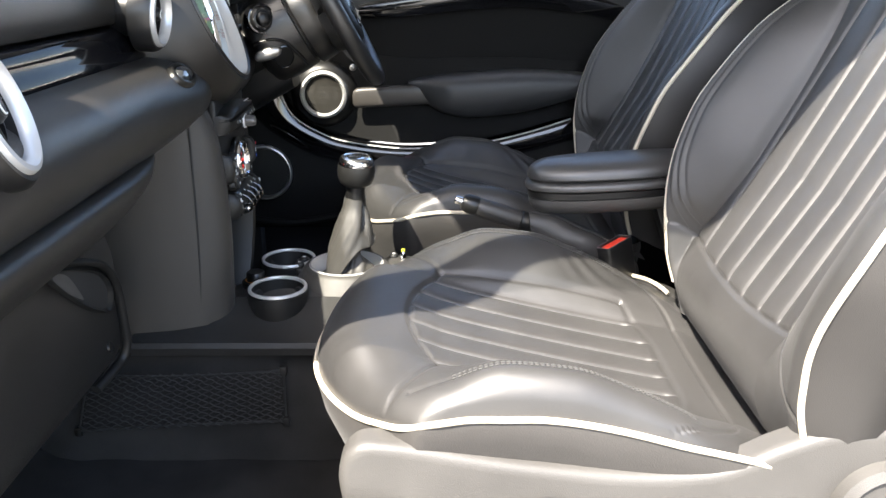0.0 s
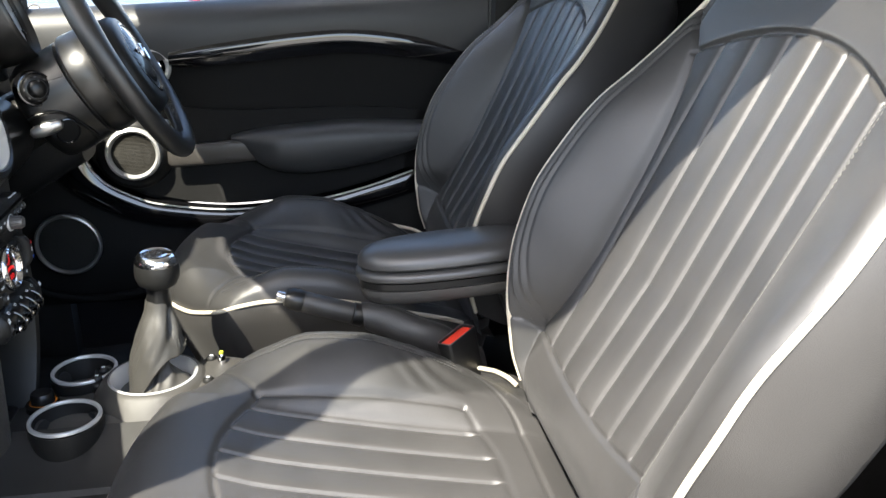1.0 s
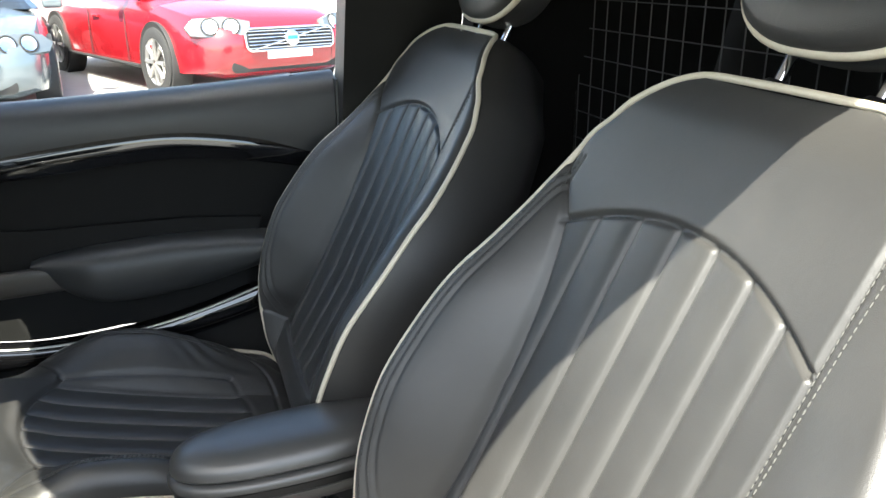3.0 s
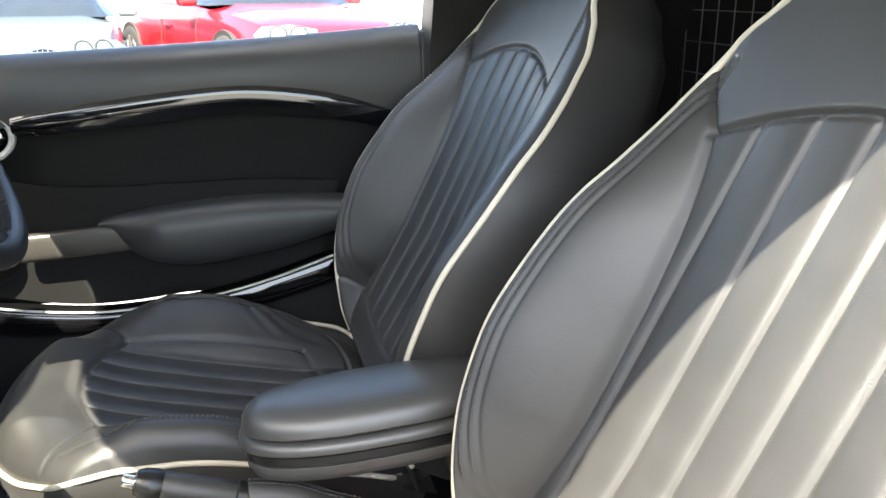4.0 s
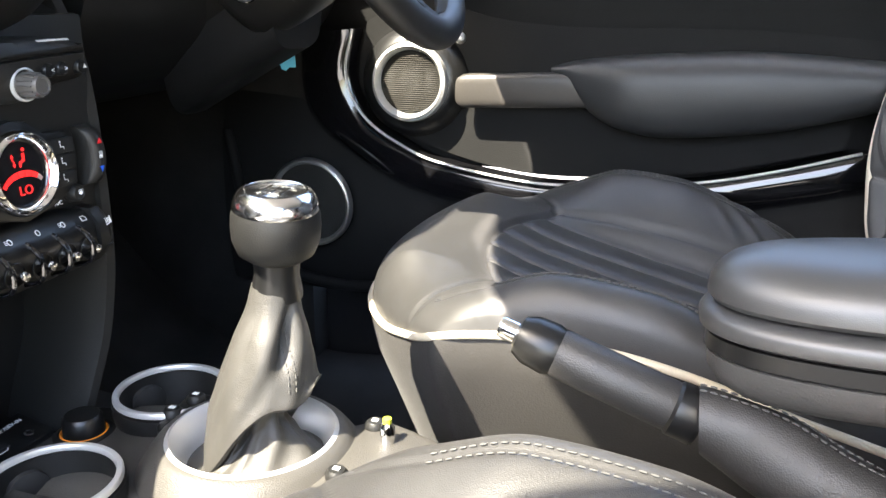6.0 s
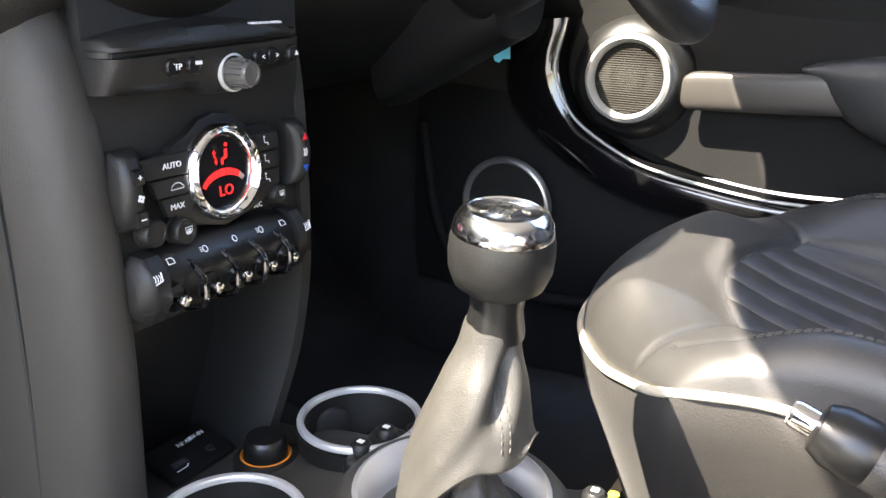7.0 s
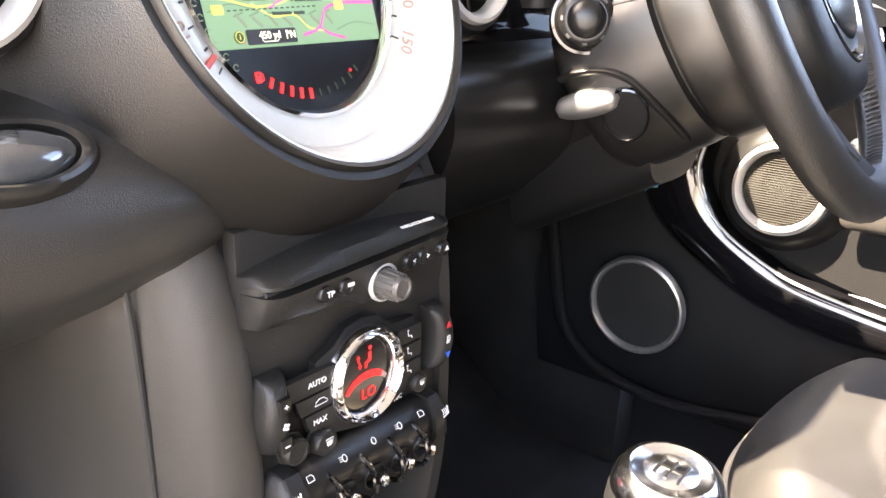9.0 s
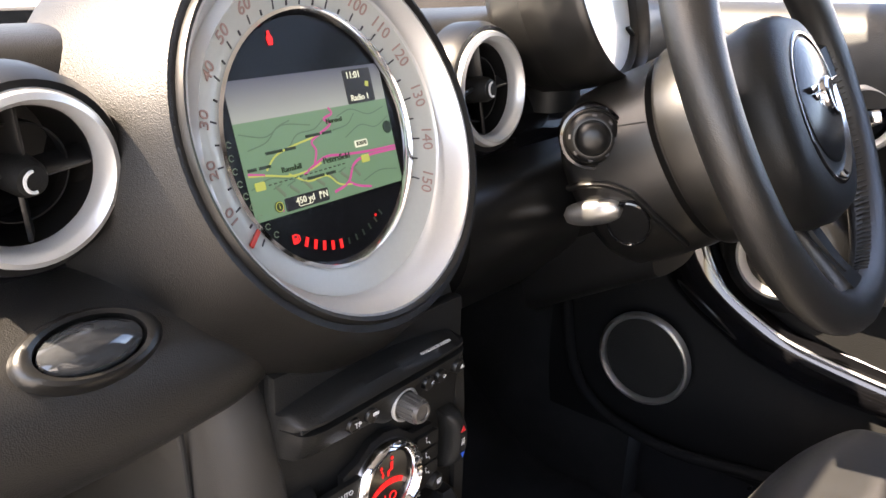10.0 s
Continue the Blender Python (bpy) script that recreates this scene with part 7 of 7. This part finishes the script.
def saloon(name, paint, label, m, kidney):
    """A saloon car, nose towards +x, on its wheels."""
    car = thing(name, label, "car", m, group="parked cars")
    rings = []
    for x, w, zb, zs, zt in ((-2.40, 0.70, 0.40, 0.72, 0.92), (-2.3, 0.84, 0.26, 0.78, 1.04), (-1.7, 0.91, 0.22, 0.80, 1.06), (-0.9, 0.93, 0.20, 0.80, 1.02), (0.0, 0.93, 0.20, 0.79, 0.99), (0.8, 0.93, 0.20, 0.77, 0.97), (1.4, 0.92, 0.20, 0.74, 0.92), (1.9, 0.89, 0.20, 0.68, 0.85), (2.2, 0.82, 0.22, 0.62, 0.78), (2.35, 0.70, 0.28, 0.56, 0.70), (2.42, 0.5, 0.36, 0.52, 0.62)):
        rings.append([(x, s * w * k, z) for s, k, z in ((-1, 0.7, zb), (-1, 0.97, zb + 0.06), (-1, 1.0, (zb + zs) / 2), (-1, 0.985, zs), (-1, 0.90, zs + (zt - zs) * 0.7), (-1, 0.6, zt), (1, 0.6, zt), (1, 0.90, zs + (zt - zs) * 0.7), (1, 0.985, zs), (1, 1.0, (zb + zs) / 2), (1, 0.97, zb + 0.06), (1, 0.7, zb))])
    loft("body", rings, paint, car)
    rings = []
    for x, w, z in ((-1.9, 0.70, 1.00), (-1.25, 0.66, 1.38), (-0.6, 0.66, 1.46), (0.0, 0.65, 1.43), (0.5, 0.66, 1.25), (1.0, 0.74, 0.95)):
        rings.append([(x, s * w * k, zz) for s, k, zz in ((-1, 1.18, 0.94), (-1, 1.08, 0.94 + (z - 0.94) * 0.6), (-1, 0.9, z - 0.02), (-1, 0.6, z), (1, 0.6, z), (1, 0.9, z - 0.02), (1, 1.08, 0.94 + (z - 0.94) * 0.6), (1, 1.18, 0.94))])
    loft("cabin_glass", rings, TINT, car)
    rings = []
    for x, w, z in ((-1.4, 0.60, 1.36), (-0.6, 0.62, 1.475), (0.1, 0.60, 1.42)):
        rings.append([(x, -w, z), (x, w, z), (x, w, z + 0.02), (x, -w, z + 0.02)])
    loft("roof", rings, paint, car)
    for x in (-1.42, 1.45):
        for s in (-1, 1):
            wh = new("wheel")
            wh.parent = car
            mw = facing((x, s * 0.86, 0.335), (0, s, 0))
            turned("tyre", [(0.22, -0.1), (0.33, -0.09), (0.337, 0.0), (0.33, 0.075), (0.30, 0.09), (0.23, 0.085)], mw, TYRE, wh, sides=36, loop=True)
            turned("rim", [(0.235, 0.06), (0.225, 0.085), (0.20, 0.06), (0.001, 0.045)], mw, ALU, wh)
            for k in range(8):
                a = 2 * math.pi * k / 8
                tube("spoke", [mw @ Vector((0.03 * math.cos(a), 0.03 * math.sin(a), 0.08)), mw @ Vector((0.21 * math.cos(a), 0.21 * math.sin(a), 0.082))], 0.02, ALU, wh, sides=6)
            turned("arch", [(0.36, -0.14), (0.39, 0.06), (0.385, 0.075), (0.34, 0.06)], mw, RUBBER, car)
    for s in (-1, 1):
        lampm = facing((2.235, s * 0.62, 0.675), (1, s * 0.50, 0.42)) @ Matrix.Scale(1.35, 4)
        lamp = new("headlight")
        lamp.parent = car
        slab("lens", [(-0.20, -0.055), (0.05, -0.075), (0.20, -0.06), (0.24, 0.0), (0.18, 0.06), (-0.02, 0.075), (-0.2, 0.04)] if s > 0 else [(0.20, -0.055), (0.2, 0.04), (0.02, 0.075), (-0.18, 0.06), (-0.24, 0.0), (-0.20, -0.06), (-0.05, -0.075)], 0.05, lampm, LAMP, lamp, bevel=0.015)
        for dx in (-0.07, 0.07):
            turned("reflector", [(0.055, 0.05), (0.05, 0.058), (0.035, 0.053), (0.001, 0.056)], lampm @ pose(dx, 0, 0), CHROME, lamp, sides=20)
            turned("reflector_rim", [(0.062, 0.048), (0.064, 0.056), (0.056, 0.058), (0.055, 0.050)], lampm @ pose(dx, 0, 0), RUBBER, lamp, sides=20, loop=True)
    mg = facing((2.425, 0, 0.575), (1, 0, 0.20)) @ Matrix.Scale(1.2, 4)
    grille = new("grille")
    grille.parent = car
    if kidney:
        for s in (-1, 1):
            turned("surround", [(0.17, 0.0), (0.185, 0.0), (0.185, 0.03), (0.17, 0.03)], mg @ pose(s * 0.20, 0, 0), CHROME, grille, squash=0.7, loop=True)
            turned("opening", [(0.17, 0.005), (0.001, 0.006)], mg @ pose(s * 0.20, 0, 0), RUBBER, grille, squash=0.7)
            for k in range(9):
                x = -0.14 + 0.035 * k
                hh = 0.115 * math.sqrt(1 - (x / 0.175) ** 2)
                tube("bar", [mg @ Vector((s * 0.20 + x, -hh, 0.02)), mg @ Vector((s * 0.20 + x, hh, 0.02))], 0.004, CHROME, grille, sides=6)
    else:
        slab("opening", rounded(0.80, 0.17, 0.05), 0.012, mg, RUBBER, grille)
        tube("surround", [mg @ Vector((x, y, 0.015)) for x, y in rounded(0.80, 0.17, 0.05)], 0.010, CHROME, grille, closed=True, sides=8)
        for k in range(6):
            y = -0.065 + 0.026 * k
            tube("bar", [mg @ Vector((-0.38, y, 0.02)), mg @ Vector((0.38, y, 0.02))], 0.005, CHROME, grille, sides=6)
        tube("diagonal_bar", [mg @ Vector((-0.34, -0.075, 0.032)), mg @ Vector((0.34, 0.075, 0.032))], 0.007, CHROME, grille, sides=6)
        turned("round_badge", [(0.062, 0.02), (0.062, 0.04), (0.045, 0.045), (0.001, 0.045)], mg, CHROME, grille, sides=28)
        box("badge_bar", (0.09, 0.028, 0.01), mg @ pose(0, 0, 0.045), BLUEMARK, grille)
    slab("bumper_intake", rounded(1.2, 0.12, 0.05), 0.02, facing((2.36, 0, 0.34), (1, 0, -0.1)), RUBBER, car)
    for s in (-1, 1):
        slab("fog_lamp", rounded(0.30, 0.05, 0.02), 0.02, facing((2.28, s * 0.60, 0.36), (1, s * 0.5, 0)), LAMP, car)
        box("mirror", (0.12, 0.20, 0.13), pose(0.75, s * 1.0, 1.0), paint, car, bevel=0.04, segments=3)
    box("blank_plate", (0.012, 0.5, 0.11), pose(2.42, 0, 0.45), WHITE, car, "pale blank plate")
    for s in (-1, 1):
        for x in (-0.25, 0.78):
            tube("door_gap", [(x, s * 0.932, 0.30), (x, s * 0.94, 0.60), (x - 0.02, s * 0.925, 0.78)], 0.006, RUBBER, car, sides=5)
        box("door_handle", (0.18, 0.03, 0.03), pose(-0.05, s * 0.935, 0.72), paint, car, bevel=0.01)
        tube("side_rub", [(-1.0, s * 0.935, 0.27), (1.05, s * 0.935, 0.27)], 0.02, RUBBER, car, sides=6)
    return car


saloon("red_car", REDPAINT, "red saloon car parked in the sun with chrome grille", Matrix.Translation((0.30, 10.45, -0.30)) @ pose(0, 0, 0, 0, 0, -66) @ Matrix.Scale(1.1, 4), False)
saloon("silver_car", SILVERPAINT, "silver-blue saloon car parked beside the red one", Matrix.Translation((-2.05, 9.4, -0.30)) @ pose(0, 0, 0, 0, 0, -82), True)
# fence behind the cars
fence = thing("fence", "grey steel palisade fence behind the parked cars", "fence", (0, 15.0, -0.30))
STEEL = mat("galvanised_steel", (0.45, 0.47, 0.48), 0.5, metal=0.5)
for i in range(70):
    box("pale", (0.07, 0.02, 2.0), pose(-8 + i * 0.24, 0, 1.0), STEEL, fence, bevel=0.004, segments=1)
for z in (0.4, 1.6):
    box("rail", (17.2, 0.05, 0.06), pose(0.3, 0.04, z), STEEL, fence, bevel=0.006, segments=1)
WALLWHITE = mat("pale_render", (0.75, 0.74, 0.72), 0.9, vary=0.08, blotch=0.6)
box("backdrop", (60, 0.3, 4.5), pose(0, 22, 1.95), WALLWHITE, bevel=0.02)
tagged(bpy.data.objects["backdrop"], "pale rendered building wall far behind", "building", kind="structure")
